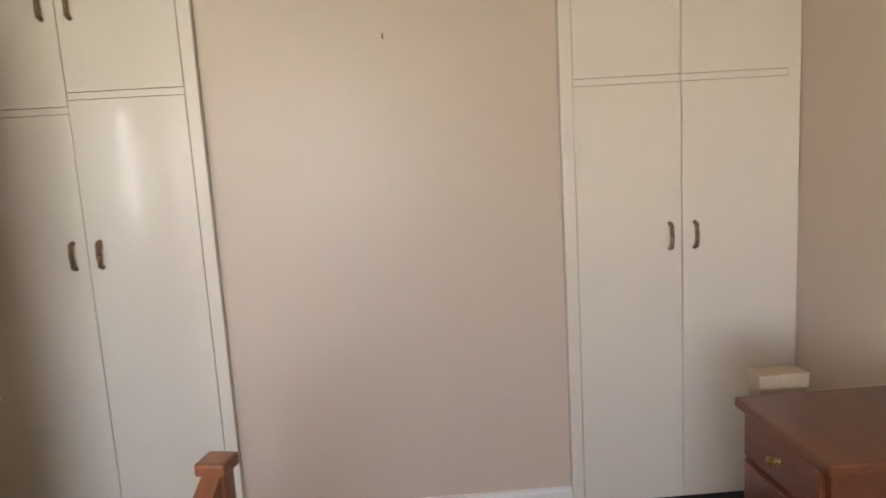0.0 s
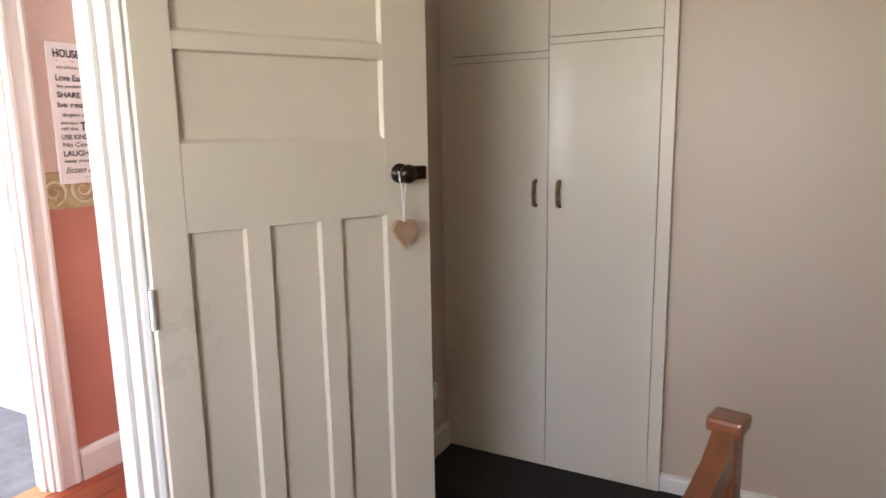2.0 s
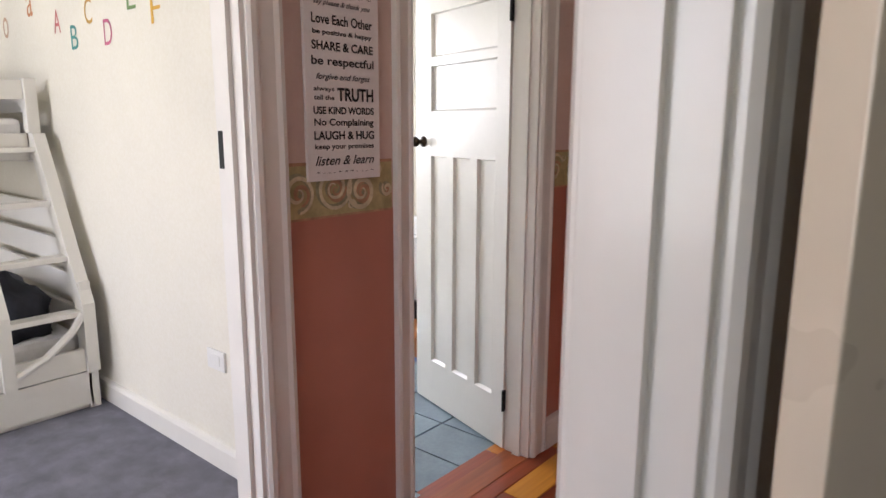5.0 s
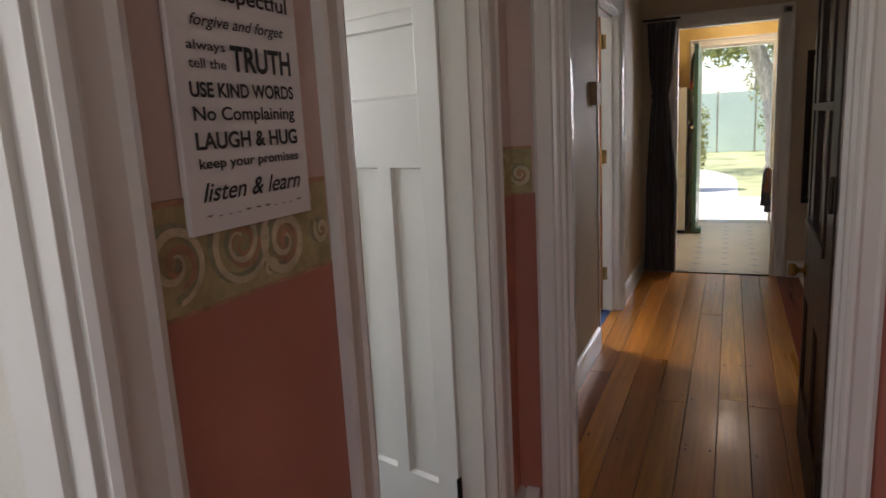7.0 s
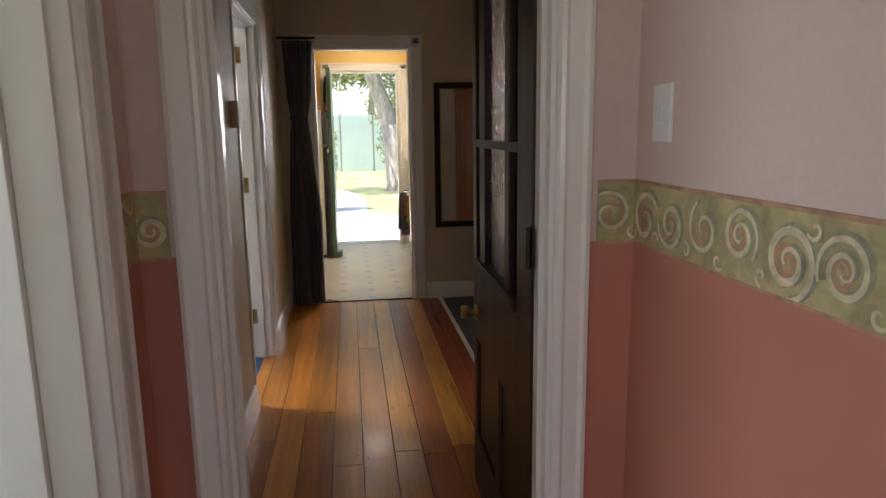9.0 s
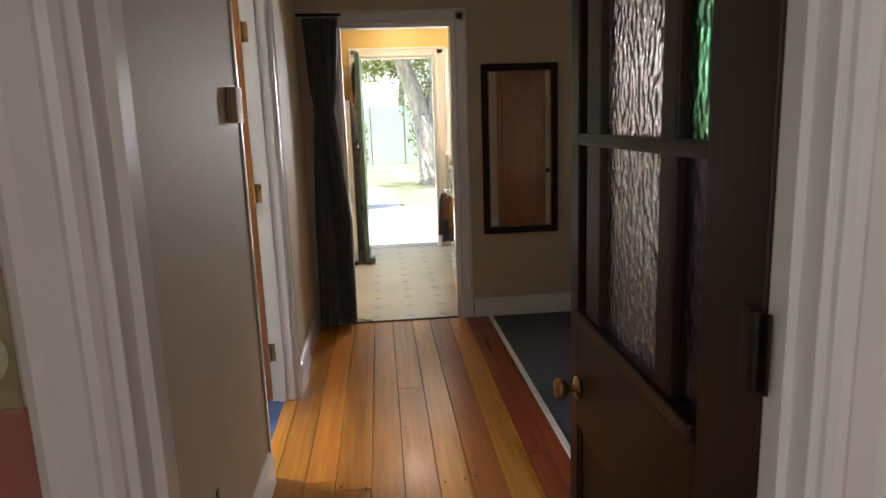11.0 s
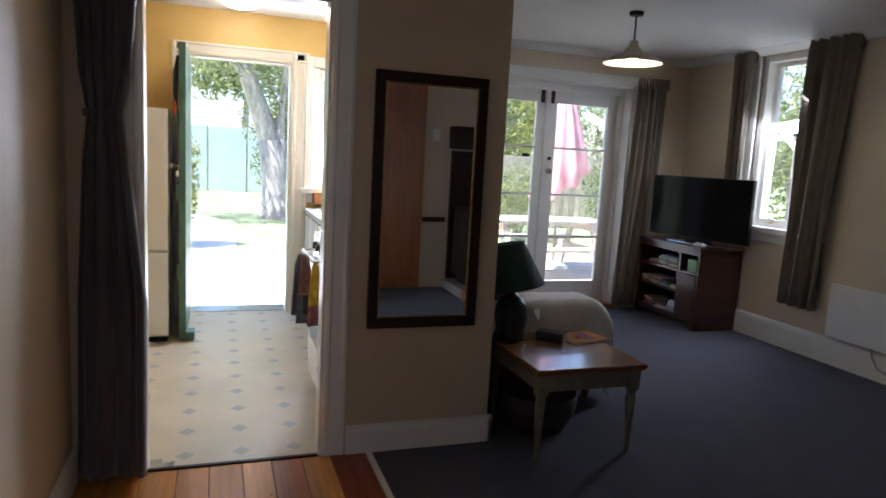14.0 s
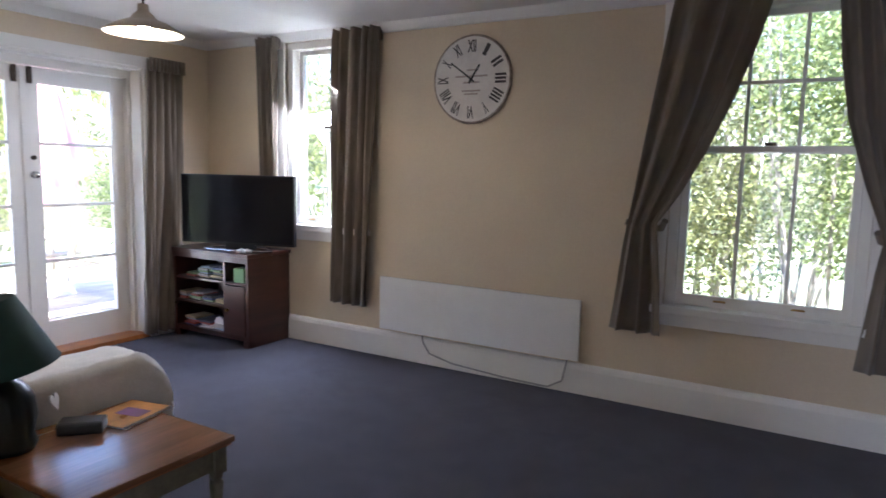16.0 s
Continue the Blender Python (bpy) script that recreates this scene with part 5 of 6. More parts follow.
# ---- windows ----
def sash_window(name, o, u, n, w, z0, z1, cols, deep, label, rows_up=1, mid=None):
    """A double-hung window in a hole of width w from z0 to z1; local y runs outwards from the room's face."""
    ob = thing(name, basis(o, u, n), label, "window", kind="structure")
    f = 0.055
    part("window_frame", bx(0, f, 0.02, deep, z0, z1, 0.003), WHITE, ob)
    part("window_frame", bx(w - f, w, 0.02, deep, z0, z1, 0.003), WHITE, ob)
    part("window_frame", bx(f, w - f, 0.02, deep, z1 - f, z1, 0.003), WHITE, ob)
    part("window_sill", bx(-0.10, w + 0.10, -0.045, deep, z0 - 0.035, z0 + 0.012, 0.006), WHITE, ob)
    part("apron", bx(-0.07, w + 0.07, -0.016, 0.0, z0 - 0.11, z0 - 0.035, 0.004), WHITE, ob)
    for a, b in ((-0.085, 0.0), (w, w + 0.085)):
        part("architrave", bx(a, b, -0.02, 0.02, z0 + 0.012, z1 + 0.085, 0.005), WHITE, ob)
    part("architrave", bx(0.0, w, -0.02, 0.02, z1, z1 + 0.085, 0.005), WHITE, ob)
    mid = mid or (z0 + z1) / 2

    def sash(y, za, zb, rows, bottom):
        s = part("sash", bx(f, f + 0.042, y, y + 0.035, za, zb, 0.003), WHITE, ob)
        part("stile", bx(w - f - 0.042, w - f, y, y + 0.035, za, zb, 0.003), WHITE, s)
        part("rail", bx(f + 0.042, w - f - 0.042, y, y + 0.035, za, za + bottom, 0.003), WHITE, s)
        part("rail", bx(f + 0.042, w - f - 0.042, y, y + 0.035, zb - 0.035, zb, 0.003), WHITE, s)
        a, b = f + 0.042, w - f - 0.042
        for i in range(1, cols):
            x = a + (b - a) * i / cols
            part("glazing_bar", bx(x - 0.010, x + 0.010, y + 0.004, y + 0.031, za + bottom, zb - 0.035, 0.002), WHITE, s)
        for j in range(1, rows):
            z = za + bottom + (zb - 0.035 - za - bottom) * j / rows
            part("glazing_bar", bx(a, b, y + 0.005, y + 0.030, z - 0.010, z + 0.010, 0.002), WHITE, s)
        g = part("pane", bx(a, b, y + 0.015, y + 0.019, za + bottom, zb - 0.035), PANE, s)
        g.visible_shadow = False
        return s

    sash(0.06, z0 + 0.012, mid + 0.02, 1, 0.065)
    sash(0.10, mid - 0.02, z1 - f, rows_up, 0.038)
    for x in (0.3, 0.7):
        part("sash_lift", path_tube(B(), [(w * x - 0.03, 0.058, z0 + 0.05), (w * x, 0.035, z0 + 0.055), (w * x + 0.03, 0.058, z0 + 0.05)], 0.006), BRASS, ob, "brass sash lift")
    part("sash_lock", bx(w * 0.5 - 0.03, w * 0.5 + 0.03, 0.05, 0.08, mid + 0.02, mid + 0.04, 0.004), BRONZE, ob)
    return ob


sash_window("window_big", (4.43, BIGW[0]), (0, 1), (1, 0), BIGW[1] - BIGW[0], 0.63, 2.36, 3, 0.19, "white double-hung sash window with shrubs outside", 2, 1.55)
sash_window("window_small", (4.43, SMALLW[0]), (0, 1), (1, 0), SMALLW[1] - SMALLW[0], 0.93, 2.36, 2, 0.19, "narrow white sash window beside the television", 1, 1.68)
sash_window("window_kitchen", (KWIN[0], 9.25), (1, 0), (0, 1), KWIN[1] - KWIN[0], 1.05, 2.05, 1, 0.12, "small white kitchen window", 1, 1.55)

fd = thing("french_doors", basis((FRENCH[0], 9.10), (1, 0), (0, 1)), "closed white French doors with four panes in each leaf", "door", kind="structure")
FW, FZ = FRENCH[1] - FRENCH[0], 2.05
for a, b, c, d in ((0, 0.05, 0.035, 2.13), (FW - 0.05, FW, 0.035, 2.13), (0.05, FW - 0.05, FZ, 2.13)):
    part("door_frame", bx(a, b, 0.12, 0.25, c, d, 0.003), WHITE, fd)
for a, b in ((0.0, 0.12), ):
    part("reveal", bx(0.0, 0.02, 0.0, 0.12, 0.035, 2.13), WHITE, fd)
    part("reveal", bx(FW - 0.02, FW, 0.0, 0.12, 0.035, 2.13), WHITE, fd)
    part("reveal", bx(0.02, FW - 0.02, 0.0, 0.12, 2.11, 2.13), WHITE, fd)
part("architrave", bx(-0.08, FW + 0.08, -0.022, 0.0, 2.13, 2.215, 0.005), WHITE, fd)
part("architrave", bx(-0.08, 0.0, -0.02, 0.0, 0.0, 2.13, 0.005), WHITE, fd)
part("architrave", bx(FW, FW + 0.08, -0.02, 0.0, 0.0, 2.13, 0.005), WHITE, fd)
half = (FW - 0.10) / 2
for k in range(2):
    x0 = 0.05 + k * half
    x1 = x0 + half - 0.003
    lf = part("leaf", bx(x0, x0 + 0.105, 0.17, 0.21, 0.04, FZ - 0.004, 0.003), WHITE, fd)
    part("stile", bx(x1 - 0.105, x1, 0.17, 0.21, 0.04, FZ - 0.004, 0.003), WHITE, lf)
    part("rail", bx(x0 + 0.105, x1 - 0.105, 0.171, 0.209, 0.04, 0.235, 0.003), WHITE, lf)
    part("rail", bx(x0 + 0.105, x1 - 0.105, 0.171, 0.209, 1.935, FZ - 0.004, 0.003), WHITE, lf)
    zz = (0.235, 0.676, 1.08, 1.52, 1.935)
    for z in zz[1:4]:
        part("glazing_bar", bx(x0 + 0.105, x1 - 0.105, 0.175, 0.205, z - 0.011, z + 0.011, 0.003), WHITE, lf)
    for za, zb in zip(zz[:-1], zz[1:]):
        g = part("pane", bx(x0 + 0.105, x1 - 0.105, 0.188, 0.192, za + 0.0, zb), PANE, lf)
        g.visible_shadow = False
    bolt = part("bolt", bx(x1 - 0.07 if k == 0 else x0 + 0.03, x1 - 0.035 if k == 0 else x0 + 0.065, 0.158, 0.170, 1.93, 2.045, 0.003), BRONZE, lf, "dark metal bolt")
knob(fd, pose(0.05 + half + 0.05, 0.17, 1.30) @ Matrix.Rotation(radians(180), 4, "Z"), CHROME, 0.024)
part("lock", tube(B(), (0.05 + half + 0.05, 0.15, 1.42), (0.05 + half + 0.05, 0.17, 1.42), 0.016), BRONZE, fd)
part("meeting_bead", bx(0.05 + half - 0.022, 0.05 + half + 0.018, 0.160, 0.172, 0.04, FZ - 0.006, 0.003), WHITE, fd)

# wire heart hung on the glass, and a small dark catch
wire = thing("wire_heart", Matrix.Translation((2.595, 9.262, 1.715)), "white wire heart hanging on the French door glass", "ornament")
hp_ = [(2.1 * x, 0.0, 1.75 * y) for x, y in pts[::2]]
part("heart_wire", path_tube(B(), hp_ + hp_[:1], 0.0055, 6), PLASTIC, wire)
part("inner_wire", path_tube(B(), [(0.55 * x, 0.0, 0.55 * z) for x, _, z in hp_ + hp_[:1]], 0.004, 6), PLASTIC, wire)
part("thread", path_tube(B(), [(0, 0, 0.02), (0, 0.002, 0.205)], 0.0015, 5), PLASTIC, wire)
part("catch", bx(0.58, 0.65, 0.176, 0.186, 1.425, 1.455, 0.002), BRONZE, fd)

# curtains of the living room
curtain("curtain", basis((0, 9.045), (1, 0), (0, 1)), [(2.20, 3.80, 4.13, 0.7), (2.10, 3.80, 4.12, 0.9), (1.2, 3.78, 4.10, 1.0), (0.04, 3.72, 4.02, 1.1)], 5, 0.040, CURTAIN, "long taupe curtain beside the French doors", "living room curtains", 0.09)
curtain("curtain", basis((0, 9.045), (1, 0), (0, 1)), [(2.20, 1.86, 2.17, 0.7), (1.2, 1.88, 2.19, 1.0), (0.04, 1.90, 2.25, 1.1)], 5, 0.030, CURTAIN, "long taupe curtain beside the French doors", "living room curtains", 0.09)
curtain("curtain", basis((4.36, 0), (0, 1), (-1, 0)), [(2.40, 8.22, 8.46, 0.7), (2.30, 8.22, 8.45, 0.9), (1.2, 8.20, 8.40, 1.0), (0.80, 8.20, 8.40, 1.0)], 3, 0.038, CURTAIN, "short taupe curtain beside the narrow window", "living room curtains", 0.09)
curtain("curtain", basis((4.36, 0), (0, 1), (-1, 0)), [(2.40, 7.25, 7.64, 0.7), (2.30, 7.26, 7.64, 0.9), (1.2, 7.30, 7.66, 1.0), (0.37, 7.34, 7.68, 1.1)], 4, 0.045, CURTAIN, "taupe curtain hanging beside the narrow window", "living room curtains", 0.09)
cl_ = curtain("curtain", basis((4.35, 0), (0, 1), (-1, 0)), [(2.42, 4.72, 5.23, 0.8), (2.1, 4.80, 5.28, 0.9), (1.8, 4.90, 5.325, 0.9), (1.5, 5.03, 5.37, 0.8), (1.3, 5.14, 5.40, 0.6), (1.12, 5.26, 5.43, 0.45), (1.0, 5.25, 5.45, 0.6), (0.75, 5.22, 5.48, 0.9), (0.47, 5.20, 5.52, 1.0)], 3, 0.050, CURTAIN, "taupe curtain tied back beside the large window", "living room curtains")
part("tie_back", path_tube(B(), [(5.22, 0.01, 1.14), (5.25, -0.05, 1.09), (5.35, -0.06, 1.09), (5.45, -0.02, 1.12)], 0.018), CURTAIN, cl_)
cr_ = curtain("curtain", basis((4.35, 0), (0, 1), (-1, 0)), [(2.42, 4.20, 4.46, 0.8), (2.0, 4.12, 4.42, 0.9), (1.7, 4.09, 4.37, 0.9), (1.4, 4.05, 4.28, 0.7), (1.10, 4.0, 4.17, 0.45), (0.95, 3.98, 4.19, 0.7), (0.42, 3.92, 4.24, 1.0)], 3, 0.045, CURTAIN, "taupe curtain tied back at the far side of the large window", "living room curtains")
part("tie_back", path_tube(B(), [(4.0, -0.02, 1.12), (4.08, -0.06, 1.09), (4.18, -0.05, 1.09), (4.20, 0.01, 1.14)], 0.018), CURTAIN, cr_)

# ---- living room ----
clock = thing("wall_clock", basis((4.428, 6.53, 2.0), (0, -1), (-1, 0)), "large round wall clock with Roman numerals and a worn white face", "clock")
FACE = mat("worn_white_clock_face", (0.70, 0.66, 0.61), 0.55, var=0.12, scale=8, bump=0.05)
RIM = mat("worn_grey_brown_rim", (0.30, 0.24, 0.20), 0.6, var=0.45, scale=30)
turn = Matrix.Rotation(radians(-90), 4, "X")
bm = lathe(B(), [(0.0, 0.0), (0.288, 0.0), (0.292, 0.012), (0.288, 0.024), (0.280, 0.026), (0.276, 0.022)], seg=64, closed=False)
bmesh.ops.transform(bm, matrix=turn, verts=bm.verts)
part("rim", bm, RIM, clock)
bm = lathe(B(), [(0.0, 0.018), (0.277, 0.018), (0.277, 0.0225), (0.0, 0.0225)], seg=64, closed=False)
bmesh.ops.transform(bm, matrix=turn, verts=bm.verts)
part("face", bm, FACE, clock)
cf = Matrix(((1, 0, 0, 0), (0, 0, 1, 0.0228), (0, 1, 0, 0), (0, 0, 0, 1)))
GREYINK = mat("faded_black_print", (0.06, 0.05, 0.05), 0.6, var=0.3, scale=40, bump=0)
for i, s in enumerate(("XII", "I", "II", "III", "IIII", "V", "VI", "VII", "VIII", "IX", "X", "XI")):
    a = radians(-30 * i)
    words("numeral", s, 0.012 + 0.017 * len(s), 0.080, GREYINK, clock, cf @ Matrix.Rotation(a, 4, "Z") @ Matrix.Translation((0, 0.215, 0.001)), bold=0.03)
for z, w in ((0.06, 0.07), (0.02, 0.24), (-0.02, 0.12), (-0.075, 0.14), (-0.095, 0.10)):
    part("print_line", bx(-w / 2, w / 2, 0.0226, 0.0232, z - 0.006, z + 0.006), mat("faded_print", (0.42, 0.36, 0.32), 0.6), clock, "faded line of print")
for ang, ln, wd in ((-33, 0.11, 0.014), (54, 0.19, 0.010)):
    bm = bx(-wd / 2, wd / 2, 0.025, 0.0275, -0.03, ln, 0.001)
    bmesh.ops.transform(bm, matrix=Matrix.Rotation(radians(-ang), 4, "Y"), verts=bm.verts)
    part("hand", bm, INK, clock)
part("pin", tube(B(), (0, 0.022, 0), (0, 0.031, 0), 0.012, seg=14), INK, clock)

heat = thing("panel_heater", pose(4.365, 5.70, 0.222), "long white panel heater fixed low on the wall", "heater")
part("panel", bx(0, 0.022, 0, 1.525, 0, 0.392, 0.005), PLASTIC, heat)
part("bracket", bx(0.022, 0.066, 0.2, 0.26, 0.08, 0.30), PLASTIC, heat)
part("bracket", bx(0.022, 0.066, 1.26, 1.32, 0.08, 0.30), PLASTIC, heat)
cab_pts = [(0.03, 1.17, 0.0), (0.03, 1.16, -0.06), (0.02, 1.10, -0.13), (0.0, 0.9, -0.165), (0.0, 0.5, -0.19), (0.01, 0.2, -0.20), (0.03, 0.11, -0.15), (0.03, 0.08, 0.0)]
part("cable", path_tube(B(), cab_pts, 0.006, 8), mat("grey_cable", (0.34, 0.33, 0.32), 0.5), heat, "grey power cable")

tvc = thing("tv_cabinet", pose(3.975, 8.165, 0), "dark mahogany television cabinet with open shelves and a small door", "cabinet")
part("side", bx(0, 0.445, 0, 0.03, 0, 0.70, 0.003), MAHOG, tvc)
part("side", bx(0, 0.445, 0.825, 0.855, 0, 0.70, 0.003), MAHOG, tvc)
part("divider", bx(0.01, 0.445, 0.26, 0.285, 0.09, 0.70), MAHOG, tvc)
part("top", bx(-0.02, 0.452, -0.015, 0.87, 0.70, 0.73, 0.006), MAHOG, tvc)
part("back", bx(0.43, 0.445, 0.03, 0.825, 0.06, 0.70), MAHOG, tvc)
part("base", bx(0.005, 0.43, 0.03, 0.825, 0.05, 0.09, 0.003), MAHOG, tvc)
part("frieze", bx(-0.004, 0.012, 0.0, 0.855, 0.655, 0.70, 0.003), MAHOG, tvc)
for z in (0.285, 0.478):
    part("shelf", bx(0.012, 0.43, 0.285, 0.825, z, z + 0.02, 0.002), MAHOG, tvc)
part("shelf", bx(0.012, 0.43, 0.03, 0.26, 0.478, 0.498, 0.002), MAHOG, tvc)
dr_ = part("door", bx(-0.004, 0.014, 0.035, 0.258, 0.092, 0.474, 0.004), MAHOG, tvc)
part("knob", tube(B(), (-0.004, 0.22, 0.28), (-0.024, 0.22, 0.28), 0.010, 0.013), BRASS, dr_)
for y in (0.0, 0.795):
    part("foot", bx(0.0, 0.06, y, y + 0.06, -0.0, 0.05), MAHOG, tvc)
_r = random.Random(4)
PAL = [(0.55, 0.52, 0.48), (0.62, 0.60, 0.58), (0.10, 0.13, 0.30), (0.30, 0.42, 0.22), (0.45, 0.10, 0.08), (0.12, 0.12, 0.14), (0.35, 0.42, 0.52), (0.60, 0.50, 0.30)]
BOOKM = [mat("disc_case", c, 0.4, var=0.15, scale=30, bump=0.02) for c in PAL]
for z in (0.09, 0.305, 0.498):
    y = 0.30
    while y < 0.76:
        n = _r.randint(2, 6)
        w = _r.uniform(0.11, 0.15)
        for k in range(n):
            bk = solid("disc_case", bx(-0.09, 0.09, -w / 2, w / 2, 0, 0.0145, 0.001), _r.choice(BOOKM), "disc case stacked on a cabinet shelf", "disc case", "discs in the cabinet", m=pose(3.975 + 0.13 + _r.uniform(-0.02, 0.02), 8.165 + y + w / 2, z + k * 0.0148 + 0.001, 0, 0, _r.uniform(-9, 9)))
        y += w + 0.03
ck = thing("small_clock", pose(4.04, 8.55, 0.0905), "small round silver clock on the bottom shelf", "clock")
bm = lathe(B(), [(0, -0.012), (0.05, -0.012), (0.055, 0.0), (0.05, 0.012), (0, 0.012)], seg=24, closed=False)
bmesh.ops.transform(bm, matrix=Matrix.Translation((0, 0, 0.0545)) @ Matrix.Rotation(radians(90), 4, "Y"), verts=bm.verts)
part("case", bm, ENAMEL, ck)
grn = solid("green_box", bx(-0.06, 0.06, -0.05, 0.05, 0, 0.11, 0.004), mat("pale_green_box", (0.28, 0.48, 0.25), 0.5), "pale green box in the cabinet cubby", "box", m=pose(4.06, 8.30, 0.499, 0, 0, 8))

tv = thing("television", basis((3.985, 8.915, 0.732), (0.2588, -0.9659), (-0.9659, -0.2588)), "large black flat television on a curved white stand", "television")
SCREEN = mat("black_glossy_screen", (0.006, 0.006, 0.008), 0.08, var=0.05, bump=0, spec=0.14)
part("housing", bx(0, 1.000, -0.045, 0.0, 0.045, 0.592, 0.006), BLACK, tv)
part("screen", bx(0.012, 0.988, 0.0, 0.003, 0.062, 0.582), SCREEN, tv)
part("neck", bx(0.40, 0.65, -0.04, 0.0, 0.004, 0.06), BLACK, tv)
part("stand", path_tube(B(), [(0.22, 0.02, 0.010), (0.30, 0.09, 0.010), (0.52, 0.115, 0.010), (0.74, 0.09, 0.010), (0.82, 0.02, 0.010), (0.74, -0.06, 0.010), (0.52, -0.07, 0.010), (0.30, -0.06, 0.010), (0.22, 0.02, 0.010)], 0.009), CHROME, tv, "curved silver stand")
for y in (8.30, 8.24):
    gp = thing("game_controller", pose(4.04, y, 0.7315), "small white game controller on the cabinet", "game controller", "game controllers")
    part("body", bx(-0.03, 0.03, -0.024, 0.024, 0, 0.026, 0.010), PLASTIC, gp)
    part("stick", tube(B(), (0.0, 0.0, 0.025), (0.0, 0.0, 0.036), 0.007), PLASTIC, gp)

pend = thing("pendant_lamp", pose(2.766, 7.63, 2.08), "lit pendant lamp with a wide enamel shade on a chain", "lamp")
SHADE = mat("aged_enamel_shade", (0.42, 0.34, 0.25), 0.4, var=0.12, scale=15)
part("shade", lathe(B(), [(0.200, 0.0), (0.195, 0.012), (0.13, 0.050), (0.07, 0.072), (0.052, 0.095), (0.030, 0.115), (0.026, 0.150), (0.0, 0.155)], seg=40, closed=False), SHADE, pend, smooth=True)
inn = mat("white_enamel_inside", (0.80, 0.76, 0.68), 0.3, var=0.02, bump=0)
part("shade_lining", lathe(B(), [(0.198, 0.001), (0.192, 0.009), (0.128, 0.046), (0.068, 0.067), (0.0, 0.08)], seg=40, closed=False), inn, pend, smooth=True)
part("bulb", lathe(B(), [(0.0, 0.0), (0.022, 0.006), (0.030, 0.026), (0.022, 0.048), (0.012, 0.065), (0.0, 0.066)], seg=16, closed=False), glow("bulb_glow", (1.0, 0.80, 0.52), 60.0), pend, "lit warm bulb", smooth=True)
part("cord", tube(B(), (0, 0, 0.15), (0, 0, 0.335), 0.006, seg=8), BRONZE, pend)
part("rose", lathe(B(), [(0.0, 0.31), (0.045, 0.315), (0.05, 0.34), (0.0, 0.34)], seg=20, closed=False), BRONZE, pend)

tab = thing("side_table", pose(1.452, 6.185, 0), "worn timber side table with sage painted turned legs", "table")
tw, td, th = 0.585, 0.62, 0.452
part("tabletop", bx(0, tw, 0, td, th - 0.024, th, 0.007), OAKTOP, tab)
part("edge_moulding", bx(0.01, tw - 0.01, 0.01, td - 0.01, th - 0.034, th - 0.024, 0.003), OAKTOP, tab)
for a, b, c, d in ((0.03, tw - 0.03, 0.03, 0.048), (0.03, tw - 0.03, td - 0.048, td - 0.03), (0.03, 0.048, 0.048, td - 0.048), (tw - 0.048, tw - 0.03, 0.048, td - 0.048)):
    part("apron", bx(a, b, c, d, th - 0.115, th - 0.034, 0.002), OLIVE, tab)
for x in (0.048, tw - 0.048):
    for y in (0.048, td - 0.048):
        part("leg", box(lathe(B(), [(0.012, 0.0), (0.015, 0.015), (0.011, 0.03), (0.020, 0.20), (0.024, 0.285), (0.017, 0.295), (0.024, 0.305), (0.024, 0.32)], (x, y, 0), 16), x - 0.026, x + 0.026, y - 0.026, y + 0.026, 0.32, th - 0.034), OLIVE, tab)

lamp = thing("table_lamp", pose(1.548, 6.708, 0.453), "table lamp with a dark green shade and round dark base", "lamp")
DGREEN = mat("dark_green_lamp_fabric", (0.012, 0.042, 0.034), 0.8, var=0.15, scale=20, bump=0.3, bscale=400)
part("base", lathe(B(), [(0.0, 0.0), (0.075, 0.0), (0.085, 0.02), (0.075, 0.05), (0.088, 0.11), (0.082, 0.18), (0.05, 0.225), (0.022, 0.24), (0.015, 0.27), (0.0, 0.27)], seg=28, closed=False), mat("dark_green_glaze", (0.006, 0.014, 0.014), 0.4, var=0.2, coat=0.1), lamp, smooth=True)
sh = part("shade", lathe(B(), [(0.166, 0.275), (0.162, 0.28), (0.085, 0.505), (0.083, 0.505), (0.083, 0.500), (0.162, 0.275)], seg=40, closed=False), DGREEN, lamp, "dark green fabric shade, slightly askew", smooth=True)
sh.matrix_local = Matrix.Translation((0, 0, 0.28)) @ Matrix.Rotation(radians(11), 4, Vector((-0.467, -0.884, 0))) @ Matrix.Translation((0, 0, -0.28))
part("shade_ring", lathe(B(), [(0.083, 0.503), (0.03, 0.495), (0.0, 0.49)], seg=24, closed=False), DGREEN, sh)
tagh = thing("paper_heart", pose(1.66, 6.63, 0.60, 75, 0, 35), "small cream paper heart hanging on the lamp base", "ornament")
part("heart", prism(B(), [(x * 0.75, y * 0.75) for x, y in pts], -0.003, 0.003), PAPER, tagh)
rem = thing("black_case", pose(1.765, 6.655, 0.4525, 0, 0, 45), "black zipped case lying on the side table", "case")
part("case", bx(-0.042, 0.042, -0.075, 0.075, 0, 0.045, 0.010), BLACK, rem)
mag = thing("magazine", pose(1.95, 6.66, 0.4525, 0, 0, 12), "magazine with an orange and purple cover on the table", "magazine")
part("pages", bx(-0.12, 0.12, -0.10, 0.10, 0, 0.005, 0.001), PAPER, mag)
COVER = mat("orange_print_cover", (0.55, 0.25, 0.06), 0.3, var=0.5, scale=9, bump=0)
part("cover", bx(-0.121, 0.121, -0.101, 0.101, 0.0052, 0.0065), COVER, mag)
part("picture", bx(-0.02, 0.05, -0.06, 0.05, 0.0066, 0.0072), mat("purple_print", (0.18, 0.07, 0.20), 0.35, var=0.4, scale=20, bump=0), mag)
part("border", bx(-0.121, 0.121, -0.101, -0.088, 0.0066, 0.0072), INK, mag)

